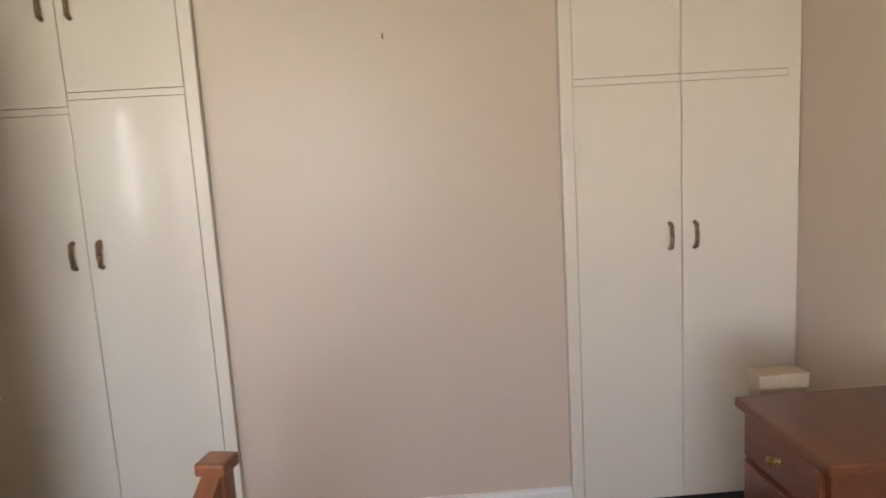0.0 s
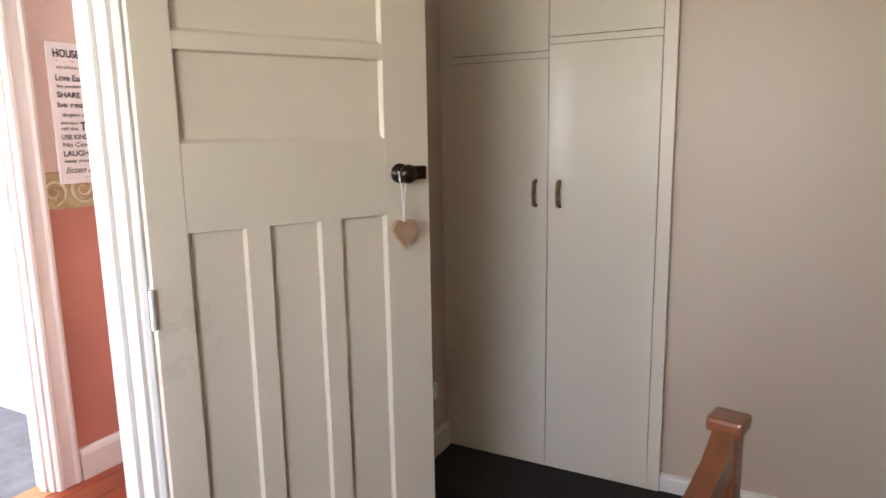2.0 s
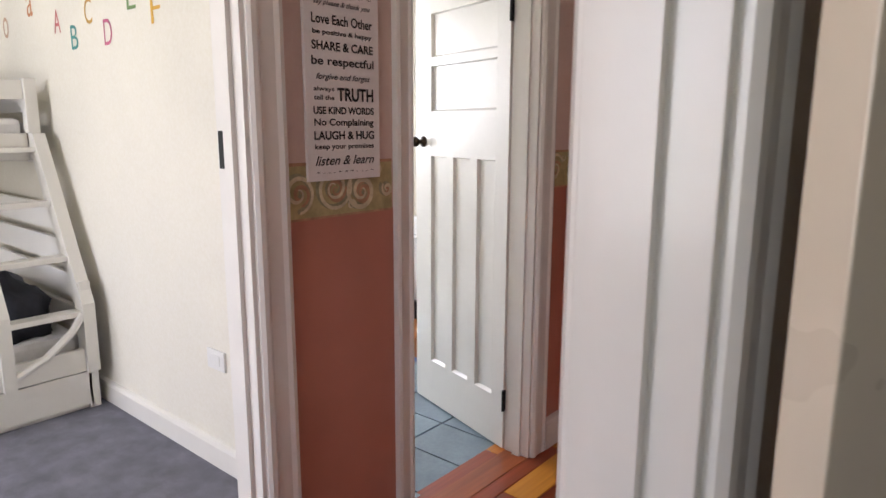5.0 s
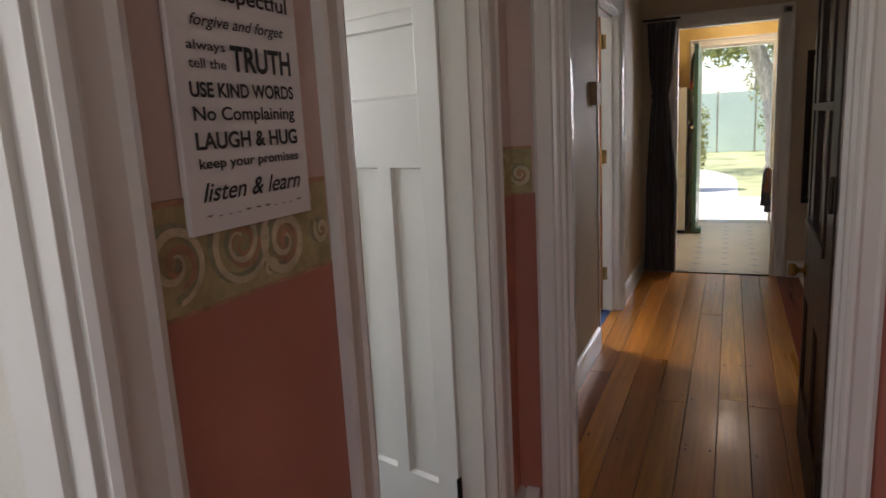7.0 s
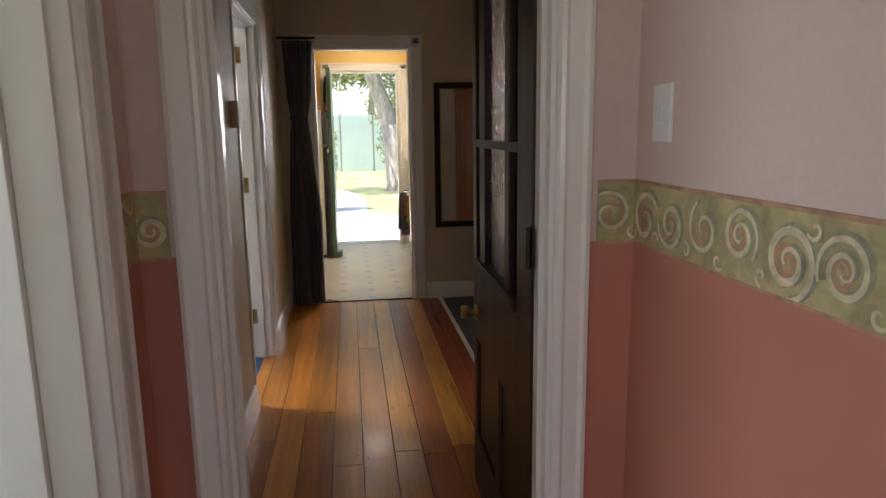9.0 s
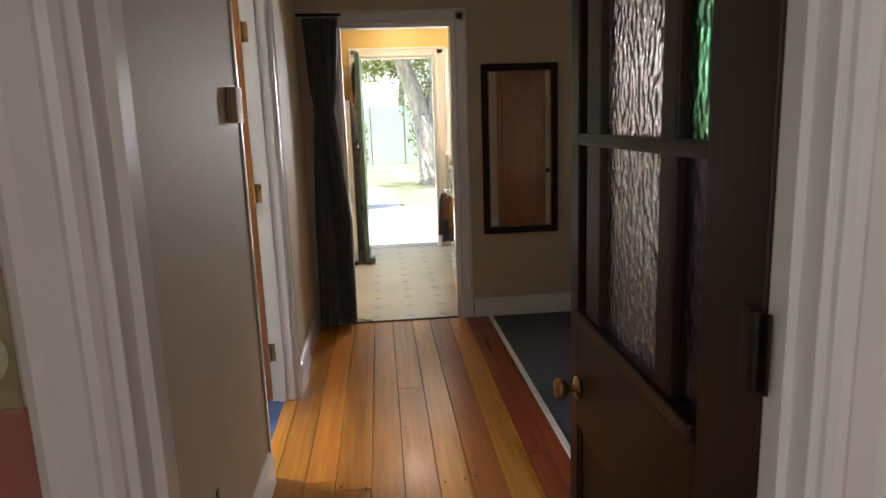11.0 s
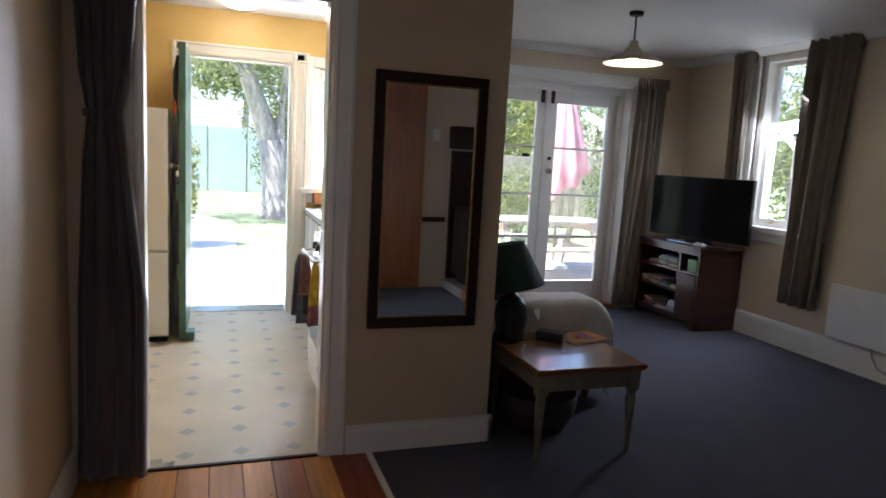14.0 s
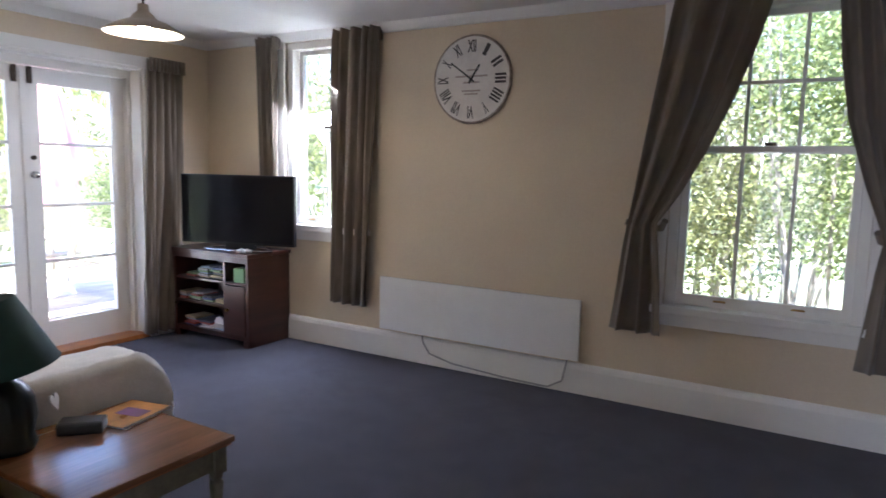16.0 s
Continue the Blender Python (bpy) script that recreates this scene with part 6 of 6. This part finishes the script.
sofa = thing("sofa", pose(1.40, 6.86, 0), "brown leather sofa half covered by a cream throw", "sofa")
LEATHER = mat("brown_leather", (0.10, 0.052, 0.028), 0.45, var=0.3, scale=9, bump=0.4, bscale=70)
part("base", bx(0.04, 0.86, 0.05, 1.75, 0.06, 0.26, 0.03), LEATHER, sofa)
part("back", bx(0.0, 0.22, 0.02, 1.78, 0.06, 0.80, 0.06), LEATHER, sofa)
for y in (0.25, 0.90):
    part("seat_cushion", bx(0.22, 0.87, y, y + 0.63, 0.26, 0.42, 0.05), LEATHER, sofa)
part("armrest", bx(0.02, 0.74, 0.0, 0.24, 0.06, 0.545, 0.07), LEATHER, sofa)
part("armrest", bx(0.02, 0.84, 1.55, 1.79, 0.06, 0.56, 0.07), LEATHER, sofa)
for x in (0.08, 0.78):
    for y in (0.08, 1.66):
        part("foot", tube(B(), (x, y, 0), (x, y, 0.07), 0.02, 0.028), MAHOG, sofa)
THROW = mat("cream_throw_fabric", (0.78, 0.73, 0.66), 0.9, var=0.08, scale=8, bump=0.7, bscale=90, sheen=0.3)
bm = B()
g = []
for i in range(25):
    f = i / 24
    line = []
    for j in range(31):
        q = j / 30
        # along: over the arm from the seat side to the table side; across: over the end towards the front
        a = (q - 0.5) * 2
        x = 0.10 + 0.74 * f
        over = max(0.0, f - 0.86) / 0.14
        y = 0.12 + a * 0.165
        z = 0.575 - 0.22 * max(0, abs(a) - 0.72) / 0.28 - 0.10 * over ** 2
        if a < -0.72:
            y = -0.030
        if a > 0.72:
            y = 0.275
        w = 0.012 * noise.noise(Vector((f * 5, q * 4, 1.3))) + 0.009 * noise.noise(Vector((f * 13, q * 9, 4.0)))
        line.append(bm.verts.new((x + 0.02 * over, y + w * (1 if abs(a) > 0.72 else 0), z + abs(w) + (0.034 if abs(a) <= 0.72 else 0))))
    g.append(line)
for a, b in zip(g[:-1], g[1:]):
    for j in range(30):
        bm.faces.new([a[j], a[j + 1], b[j + 1], b[j]])
last = g[-1]
prev = last
for k in range(1, 8):
    row = [bm.verts.new((0.868 + 0.012 * noise.noise(Vector((j * 0.3, k * 0.5, 2))), v.co.y + 0.03 * k / 7 * (0.12 - v.co.y) * 2, v.co.z * (1 - k / 7) + (0.05 + 0.08 * (j / 30)) * k / 7)) for j, v in enumerate(last)]
    for j in range(30):
        bm.faces.new([prev[j], prev[j + 1], row[j + 1], row[j]])
    prev = row
throw_ = thing("throw", pose(1.40, 6.86, 0), "cream woven throw draped over the sofa arm", "throw")
fringe = B()
for v in prev:
    for k in range(2):
        c = v.co + Vector((0.004 + 0.003 * k, 0.005 * k, 0.0))
        tube(fringe, tuple(c), (c.x + 0.004, c.y + 0.003 * k, max(0.012, c.z - 0.035)), 0.0022, 0.0012, seg=5)
part("fringe", fringe, THROW, throw_, "short cream fringe")
th_ = part("cloth", bm, THROW, throw_, smooth=True)
th_.modifiers.new("thickness", "SOLIDIFY").thickness = 0.008
bask = thing("dark_basket", pose(1.70, 6.62, 0), "dark round basket under the side table", "basket")
part("bowl", lathe(B(), [(0.0, 0.0), (0.14, 0.0), (0.19, 0.10), (0.20, 0.19), (0.19, 0.19), (0.18, 0.10), (0.13, 0.02), (0.0, 0.02)], seg=32, closed=False), mat("dark_wicker", (0.03, 0.022, 0.018), 0.7, var=0.4, scale=40, bump=0.8, bscale=120), bask, smooth=True)

# ---- outside ----
def grass_mat():
    m = mat("lawn_and_bare_earth", (0.27, 0.31, 0.16), 0.95, var=0.5, scale=0.7, bump=1.0, bscale=60, fine=0.15)
    return m


structure("ground", bx(-150, 150, -100, 200, -0.5, -0.15), grass_mat(), "lawn with worn patches behind the house", "ground")
CONC = mat("pale_concrete", (0.72, 0.71, 0.68), 0.85, var=0.12, scale=1.5, bump=0.4, bscale=40)
structure("pavement_patio", bx(-2.5, 1.6, 9.50, 12.98, -0.2, -0.12, 0.01), CONC, "pale concrete patio outside the kitchen", "patio")
bm = B()
pl, prr = [], []
for i in range(13):
    f = i / 12
    y = 12.98 + 11 * f
    cx = -0.27 - 9.0 * max(0.0, f - 0.27) ** 2
    w = 0.63
    pl.append((cx - w, y))
    prr.append((cx + w, y))
prism(bm, pl + prr[::-1], -0.2, -0.135)
structure("pavement_path", bm, CONC, "curving concrete garden path", "path")
DECK = mat("weathered_deck_timber", (0.52, 0.47, 0.40), 0.8, var=0.2, scale=5, bump=0.4, bscale=60, local=True, per_piece=0.12)
deck = structure("deck", bx(1.7, 6.5, 9.50, 13.0, -0.3, -0.125), DARKWOOD, "weathered timber deck outside the French doors", "deck")
bme = to_mesh("board", bx(0, 4.8, 0.004, 0.136, 0, 0.025, 0.003), DECK)
for i in range(25):
    b = new("board", bme)
    b.parent = deck
    b.location = (1.7, 9.5 + i * 0.14, -0.125)


def leaves(name, blobs, count, size, material, label, category, parent=None, seed=1, flat=0.6):
    """A crown of many single leaves round the given blobs (x, y, z, rx, ry, rz)."""
    rng = np.random.default_rng(seed)
    bl = np.array(blobs, float)
    vol = bl[:, 3] * bl[:, 4] * bl[:, 5]
    pick = rng.choice(len(bl), count, p=vol / vol.sum())
    d = rng.normal(size=(count, 3))
    d /= np.linalg.norm(d, axis=1, keepdims=True)
    r = rng.random(count) ** 0.45
    c = bl[pick, :3] + d * r[:, None] * bl[pick, 3:]
    a = rng.normal(size=(count, 3))
    a /= np.linalg.norm(a, axis=1, keepdims=True)
    b = np.cross(a, rng.normal(size=(count, 3)))
    b /= np.linalg.norm(b, axis=1, keepdims=True)
    s = size * (0.6 + 0.8 * rng.random(count))[:, None]
    v = np.stack([c - a * s, c + b * s * flat * 0.5, c + a * s, c - b * s * flat * 0.5], axis=1).reshape(-1, 3)
    me = bpy.data.meshes.new(name)
    f = np.arange(count * 4).reshape(-1, 4)
    me.from_pydata(v.tolist(), [], f.tolist())
    me.materials.append(material)
    ob = new(name, me)
    if parent is not None:
        ob.parent = parent
        return ob
    return tagged(ob, label, category)


def leaf_mat(name, col, var):
    m = bpy.data.materials.new(name)
    m.use_nodes = True
    nt, p = m.node_tree, m.node_tree.nodes["Principled BSDF"]
    g = nt.nodes.new("ShaderNodeNewGeometry")
    r = nt.nodes.new("ShaderNodeValToRGB")
    r.color_ramp.elements[0].color = (*[c * (1 - var) for c in col], 1)
    r.color_ramp.elements[1].color = (min(1, col[0] * (1 + var * 1.4)), min(1, col[1] * (1 + var)), col[2], 1)
    nt.links.new(g.outputs["Random Per Island"], r.inputs[0])
    nt.links.new(r.outputs[0], p.inputs["Base Color"])
    p.inputs["Roughness"].default_value = 0.75
    p.inputs["Subsurface Weight"].default_value = 0.0
    tr = nt.nodes.new("ShaderNodeBsdfTranslucent")
    nt.links.new(r.outputs[0], tr.inputs[0])
    mx = nt.nodes.new("ShaderNodeMixShader")
    mx.inputs[0].default_value = 0.5
    out = nt.nodes["Material Output"]
    nt.links.new(p.outputs[0], mx.inputs[1])
    nt.links.new(tr.outputs[0], mx.inputs[2])
    nt.links.new(mx.outputs[0], out.inputs[0])
    return m


LEAF1 = leaf_mat("pale_green_leaf", (0.29, 0.34, 0.21), 0.45)
LEAF2 = leaf_mat("dark_green_leaf", (0.19, 0.25, 0.14), 0.45)
LEAF4 = leaf_mat("sunlit_shrub_leaf", (0.28, 0.36, 0.19), 0.4)
LEAF3 = leaf_mat("yellow_green_leaf", (0.25, 0.29, 0.13), 0.45)
BARK = mat("grey_brown_bark", (0.42, 0.38, 0.33), 0.9, var=0.35, scale=8, bump=1.0, bscale=25, stretch=(1, 1, 0.3), fine=0.12)


def limb(bm, pts_, radii, seg=12):
    rings = []
    for k, (p, r) in enumerate(zip(pts_, radii)):
        d = (Vector(pts_[min(k + 1, len(pts_) - 1)]) - Vector(pts_[max(k - 1, 0)])).normalized()
        q = d.to_track_quat("Z", "Y")
        rings.append([bm.verts.new(Vector(p) + q @ Vector((math.cos(2 * math.pi * i / seg), math.sin(2 * math.pi * i / seg), 0)) * r * (1 + 0.12 * noise.noise(Vector((i, k * 0.7, r * 9))))) for i in range(seg)])
    for a, b in zip(rings[:-1], rings[1:]):
        for i in range(seg):
            bm.faces.new([a[i], a[(i + 1) % seg], b[(i + 1) % seg], b[i]])
    bm.faces.new(rings[-1])


tree = thing("garden_tree", pose(1.38, 18.6, -0.15), "old spreading garden tree with a forked grey trunk", "tree")
bm = B()
limb(bm, [(0, 0, -0.1), (0.0, 0, 0.3), (-0.06, 0, 1.0), (-0.16, 0, 1.7)], [0.50, 0.40, 0.35, 0.33])
limb(bm, [(-0.10, 0, 1.2), (-0.38, 0, 2.1), (-0.74, 0, 3.1), (-1.0, 0.2, 4.3), (-1.5, 0.3, 5.5)], [0.26, 0.21, 0.18, 0.13, 0.07])
limb(bm, [(0.02, 0, 1.4), (0.16, 0.1, 2.4), (0.22, 0.1, 3.6), (0.5, 0.0, 5.0)], [0.26, 0.21, 0.17, 0.10])
limb(bm, [(-0.5, 0, 2.8), (-1.4, -0.3, 3.6), (-2.5, -0.5, 3.9)], [0.10, 0.07, 0.03])
limb(bm, [(0.2, 0.1, 2.8), (1.1, -0.2, 3.7), (2.2, -0.3, 4.2)], [0.10, 0.07, 0.03])
part("trunk", bm, BARK, tree, smooth=True)
leaves("crown", [(-0.8, 0, 4.4, 2.6, 2.0, 1.3), (1.6, 0, 4.4, 2.2, 2.0, 1.3), (-2.6, -0.5, 3.5, 1.5, 1.4, 0.8), (0.2, 0, 5.8, 3.0, 2.2, 1.4), (2.8, -0.4, 3.6, 1.3, 1.2, 0.8), (-1.2, -1.2, 3.2, 0.9, 0.7, 0.45), (0.9, -1.0, 3.3, 0.7, 0.7, 0.4)], 15000, 0.085, LEAF1, "", "", tree, 3)
leaves("ivy", [(0.2, -0.28, 2.1, 0.16, 0.12, 0.9)], 900, 0.05, LEAF2, "", "", tree, 4)
for i, (x, y, s, n_, lm) in enumerate(((-0.62, 14.2, 0.75, 5000, LEAF3), (-2.6, 16.5, 1.3, 5000, LEAF2), (2.1, 24.0, 1.5, 3500, LEAF2))):
    sb = thing("shrub", pose(x, y, -0.15), "leafy green garden shrub beside the path", "shrub")
    bm = B()
    for k in range(7):
        a = k * 0.9
        limb(bm, [(0, 0, 0), (0.25 * s * math.cos(a), 0.25 * s * math.sin(a), 0.7 * s), (0.5 * s * math.cos(a), 0.5 * s * math.sin(a), 1.5 * s)], [0.025, 0.018, 0.008], 6)
    part("stems", bm, BARK, sb)
    leaves("crown", [(0, 0, 1.15 * s, 0.62 * s, 0.62 * s, 0.95 * s), (0.2 * s, 0.1, 1.8 * s, 0.42 * s, 0.4 * s, 0.5 * s), (-0.2 * s, -0.2, 0.7 * s, 0.6 * s, 0.5 * s, 0.55 * s)], n_, 0.045 * s + 0.015, lm, "", "", sb, 20 + i)
PALEFENCE = mat("pale_green_fence_paint", (0.60, 0.71, 0.67), 0.6, var=0.06, scale=1.0, bump=0.2, bscale=20)
fen = thing("garden_fence", pose(-9, 27, -0.15), "pale green painted garden fence behind the tree", "fence")
for i in range(9):
    part("panel", bx(i * 1.25 + 0.03, i * 1.25 + 1.22, 0, 0.04, 0.03, 2.15, 0.01), PALEFENCE, fen)
for i in range(10):
    part("post", bx(i * 1.25 - 0.05, i * 1.25 + 0.05, 0.04, 0.14, 0, 2.2), DECK, fen)
shed = thing("garden_shed", pose(2.3, 27.5, -0.15), "grey garden shed behind the tree", "shed")
part("wall", bx(0, 3.5, 0, 2.5, 0, 2.1), DECK, shed)
part("roof", prism(B(), [(-0.2, 2.1), (3.7, 2.1), (1.75, 2.9)], -0.2, 2.7, Matrix(((1, 0, 0, 0), (0, 0, 1, 0), (0, 1, 0, 0), (0, 0, 0, 1)))), BLACK, shed)
# timber fence and shrubs beyond the deck
WOODF = mat("weathered_fence_paling", (0.50, 0.43, 0.33), 0.85, var=0.25, scale=4, bump=0.4, bscale=50, local=True, per_piece=0.18)
pf = thing("paling_fence", pose(2.6, 17.5, -0.15), "weathered timber paling fence at the end of the garden", "fence")
pme = to_mesh("paling", bx(0, 0.138, 0, 0.02, 0.04, 1.65, 0.003), WOODF)
for i in range(62):
    p = new("paling", pme)
    p.parent = pf
    p.location = (i * 0.15, 0, 0.01 * math.sin(i * 2.1))
for z in (0.4, 1.3):
    part("rail", bx(0, 9.3, 0.02, 0.07, z, z + 0.09), WOODF, pf)
for i in range(5):
    part("post", bx(i * 2.3, i * 2.3 + 0.1, 0.07, 0.17, 0, 1.6), WOODF, pf)
pt = thing("picnic_table", pose(4.05, 11.35, -0.10), "weathered timber picnic table with attached benches on the deck", "picnic table")
for i in range(5):
    part("board", bx(-0.9, 0.9, -0.36 + i * 0.145, -0.225 + i * 0.145, 0.72, 0.755, 0.004), DECK, pt)
for sy in (-1, 1):
    for k in range(2):
        y = sy * (0.62 + k * 0.13)
        part("bench_board", bx(-0.9, 0.9, y - 0.06, y + 0.06, 0.42, 0.455, 0.004), DECK, pt)
for sx in (-0.62, 0.62):
    part("cross_beam", bx(sx - 0.022, sx + 0.022, -0.80, 0.80, 0.33, 0.42, 0.004), DECK, pt)
    part("top_beam", bx(sx - 0.022, sx + 0.022, -0.34, 0.34, 0.63, 0.72, 0.004), DECK, pt)
    for sy in (-1, 1):
        bm = B()
        prism(bm, [(sy * 0.62, 0), (sy * 0.52, 0), (sy * 0.20, 0.72), (sy * 0.30, 0.72)], sx + 0.022, sx + 0.062, Matrix(((0, 0, 1, 0), (1, 0, 0, 0), (0, 1, 0, 0), (0, 0, 0, 1))))
        part("leg", bm, DECK, pt)
um = thing("garden_umbrella", pose(4.64, 11.95, -0.10), "closed faded pink garden umbrella beside the picnic table", "umbrella")
part("pole", tube(B(), (0, 0, 0), (0, 0, 2.6), 0.02), DECK, um)
part("base", lathe(B(), [(0, 0), (0.22, 0), (0.2, 0.06), (0.05, 0.1), (0, 0.1)], seg=24, closed=False), CONC, um)
bm = B()
rings = []
for r, z in ((0.03, 2.55), (0.11, 2.35), (0.20, 1.9), (0.28, 1.5), (0.35, 1.18), (0.32, 1.14)):
    rings.append([bm.verts.new((r * (1 + 0.22 * math.sin(i * math.pi / 2)) * math.cos(2 * math.pi * i / 32), r * (1 + 0.22 * math.sin(i * math.pi / 2)) * math.sin(2 * math.pi * i / 32), z + 0.03 * math.sin(i * 0.9) + 0.16 * (2.55 - z) * math.cos(2 * math.pi * i / 32))) for i in range(32)])
for a, b in zip(rings[:-1], rings[1:]):
    for i in range(32):
        bm.faces.new([a[i], a[(i + 1) % 32], b[(i + 1) % 32], b[i]])
part("canopy", bm, mat("faded_red_canvas", (0.82, 0.42, 0.43), 0.8, var=0.2, scale=4), um, smooth=True)
for i, (x, y, s, n_, sz) in enumerate(((2.5, 19.5, 1.9, 6000, 0.07), (5.4, 19.6, 2.2, 6500, 0.08), (8.6, 18.6, 2.0, 5000, 0.08), (5.6, 15.2, 0.75, 3500, 0.04), (7.4, 14.6, 0.8, 3500, 0.04), (3.3, 16.2, 0.55, 2200, 0.04), (10.5, 13.0, 1.9, 5000, 0.08), (9.5, 10.2, 1.4, 4000, 0.07))):
    sb = thing("shrub", pose(x, y, -0.15), "leafy garden shrub beyond the deck", "shrub")
    bm = B()
    for k in range(5):
        a = k * 1.3
        limb(bm, [(0, 0, 0), (0.25 * s * math.cos(a), 0.25 * s * math.sin(a), 0.7 * s), (0.5 * s * math.cos(a), 0.5 * s * math.sin(a), 1.5 * s)], [0.03, 0.02, 0.01], 6)
    part("stems", bm, BARK, sb)
    leaves("crown", [(0, 0, 1.1 * s, 0.9 * s, 0.8 * s, 0.95 * s), (0.5 * s, 0.1, 1.5 * s, 0.5 * s, 0.5 * s, 0.6 * s), (-0.6 * s, -0.2, 1.3 * s, 0.5 * s, 0.5 * s, 0.7 * s)], n_, sz, (LEAF1, LEAF2, LEAF3)[i % 3], "", "", sb, 40 + i)
# tall shrubs close outside the large window
for i, (x, y, h_, n_) in enumerate(((6.0, 4.2, 3.0, 21000), (6.3, 5.5, 2.8, 21000), (6.1, 3.0, 3.0, 14000), (6.6, 6.8, 2.3, 12000), (7.6, 4.8, 3.6, 12000))):
    sb = thing("tall_shrub", pose(x, y, -0.15), "tall dense green shrub outside the sash window", "shrub")
    bm = B()
    rr = random.Random(i)
    for k in range(12):
        a = rr.uniform(0, 6.28)
        b_ = rr.uniform(0.3, 0.7)
        limb(bm, [(0.15 * math.cos(a), 0.3 * math.sin(a), 0), (b_ * 0.5 * math.cos(a), b_ * math.sin(a), 0.5 * h_), (b_ * 0.7 * math.cos(a + 0.4), b_ * 1.3 * math.sin(a + 0.3), 0.92 * h_)], [0.022, 0.016, 0.006], 6)
    part("stems", bm, BARK, sb)
    leaves("crown", [(0, 0, 0.62 * h_, 0.6, 0.85, 0.36 * h_), (0.1, 0.3, 0.85 * h_, 0.5, 0.7, 0.22 * h_), (-0.1, -0.4, 0.4 * h_, 0.45, 0.6, 0.22 * h_)], n_, 0.024, (LEAF4, LEAF1, LEAF3, LEAF4, LEAF1)[i], "", "", sb, 60 + i, 0.95)
# far trees that close the view
for i in range(14):
    a = -1.25 + i * 0.2
    x, y = 4 + 48 * math.sin(a), 5 + 44 * math.cos(a)
    sb = thing("far_tree", pose(x, y, -0.15), "distant leafy tree behind the garden", "tree", "distant trees")
    bm = B()
    limb(bm, [(0, 0, 0), (0.1, 0, 2.5), (0.2, 0.1, 5.0)], [0.35, 0.28, 0.12], 8)
    part("trunk", bm, BARK, sb)
    hh = 5.0 + 2.2 * math.sin(i * 2.3)
    leaves("crown", [(0, 0, hh, 4.2, 3.2, 2.6), (1.5, 0, hh + 1.5, 2.4, 2.2, 1.8), (-2.0, 0, hh - 1.2, 2.4, 2.2, 1.6)], 2600, 0.32, (LEAF1, LEAF2, LEAF3)[i % 3], "", "", sb, 80 + i)

# ---- floorboards and tiles, one by one ----
_rnd = random.Random(11)
edges = [-0.57, -0.449, -0.325, -0.204, -0.064, 0.063, 0.198, 0.322, 0.453, 0.583, 0.68, 0.745]
tones = [PLANK, PLANK, PLANK, PLANK, PLANK, PLANK, PLANK, PLANKR, PLANK, PLANKD, PLANKD]
for k, (x0, x1) in enumerate(zip(edges[:-1], edges[1:])):
    y = -0.8
    cuts = [_rnd.uniform(2.1, 2.7), _rnd.uniform(3.6, 4.6), 6.495]
    if k == 5:
        cuts = [2.4, 5.286, 6.495]
    for y1 in cuts:
        bm = bx(-(x1 - x0) / 2 + 0.0012, (x1 - x0) / 2 - 0.0012, 0.0008, y1 - y - 0.0008, -0.022, 0.0)
        top = [e for e in bm.edges if all(v.co.z > -0.001 for v in e.verts)]
        bmesh.ops.bevel(bm, geom=top, offset=0.0014, segments=1, affect="EDGES")
        if y < 0:
            tone = _rnd.choice((PLANKR, PLANKD, PLANKD))
        else:
            tone = tones[k]
        ob = part("plank", bm, tone, hall_floor)
        ob.location = ((x0 + x1) / 2, y, _rnd.uniform(-0.0006, 0))
        y = y1
# nail heads in the boards
for k in range(26):
    bm = bx(-0.0035, 0.0035, -0.006, 0.006, -0.004, 0.0006)
    ob = part("nail", bm, BLACK, hall_floor)
    e_ = _rnd.randrange(2, 9)
    ob.location = (edges[e_] + _rnd.choice((0.022, edges[e_ + 1] - edges[e_] - 0.022)), _rnd.choice((3.35, 3.85, 4.35, 4.85, 5.36, 5.86, 6.2)) + _rnd.uniform(-0.02, 0.02), 0)

bath_floor = structure("floor_bathroom", bx(-3.2, -0.503, 1.68, 4.25, -0.012, -0.010), BLACK, "teal grey stone tile floor in the bathroom", "floor")
tile_me = None
for i in range(8):
    for j in range(10):
        if tile_me is None:
            tile_me = to_mesh("tile", bx(0.003, 0.327, 0.003, 0.247, -0.01, 0.0, 0.0015), TILE)
        t = new("tile", tile_me)
        t.parent = bath_floor
        t.location = (-3.2 + i * 0.333, 1.69 + j * 0.252, _rnd.uniform(-0.0008, 0))
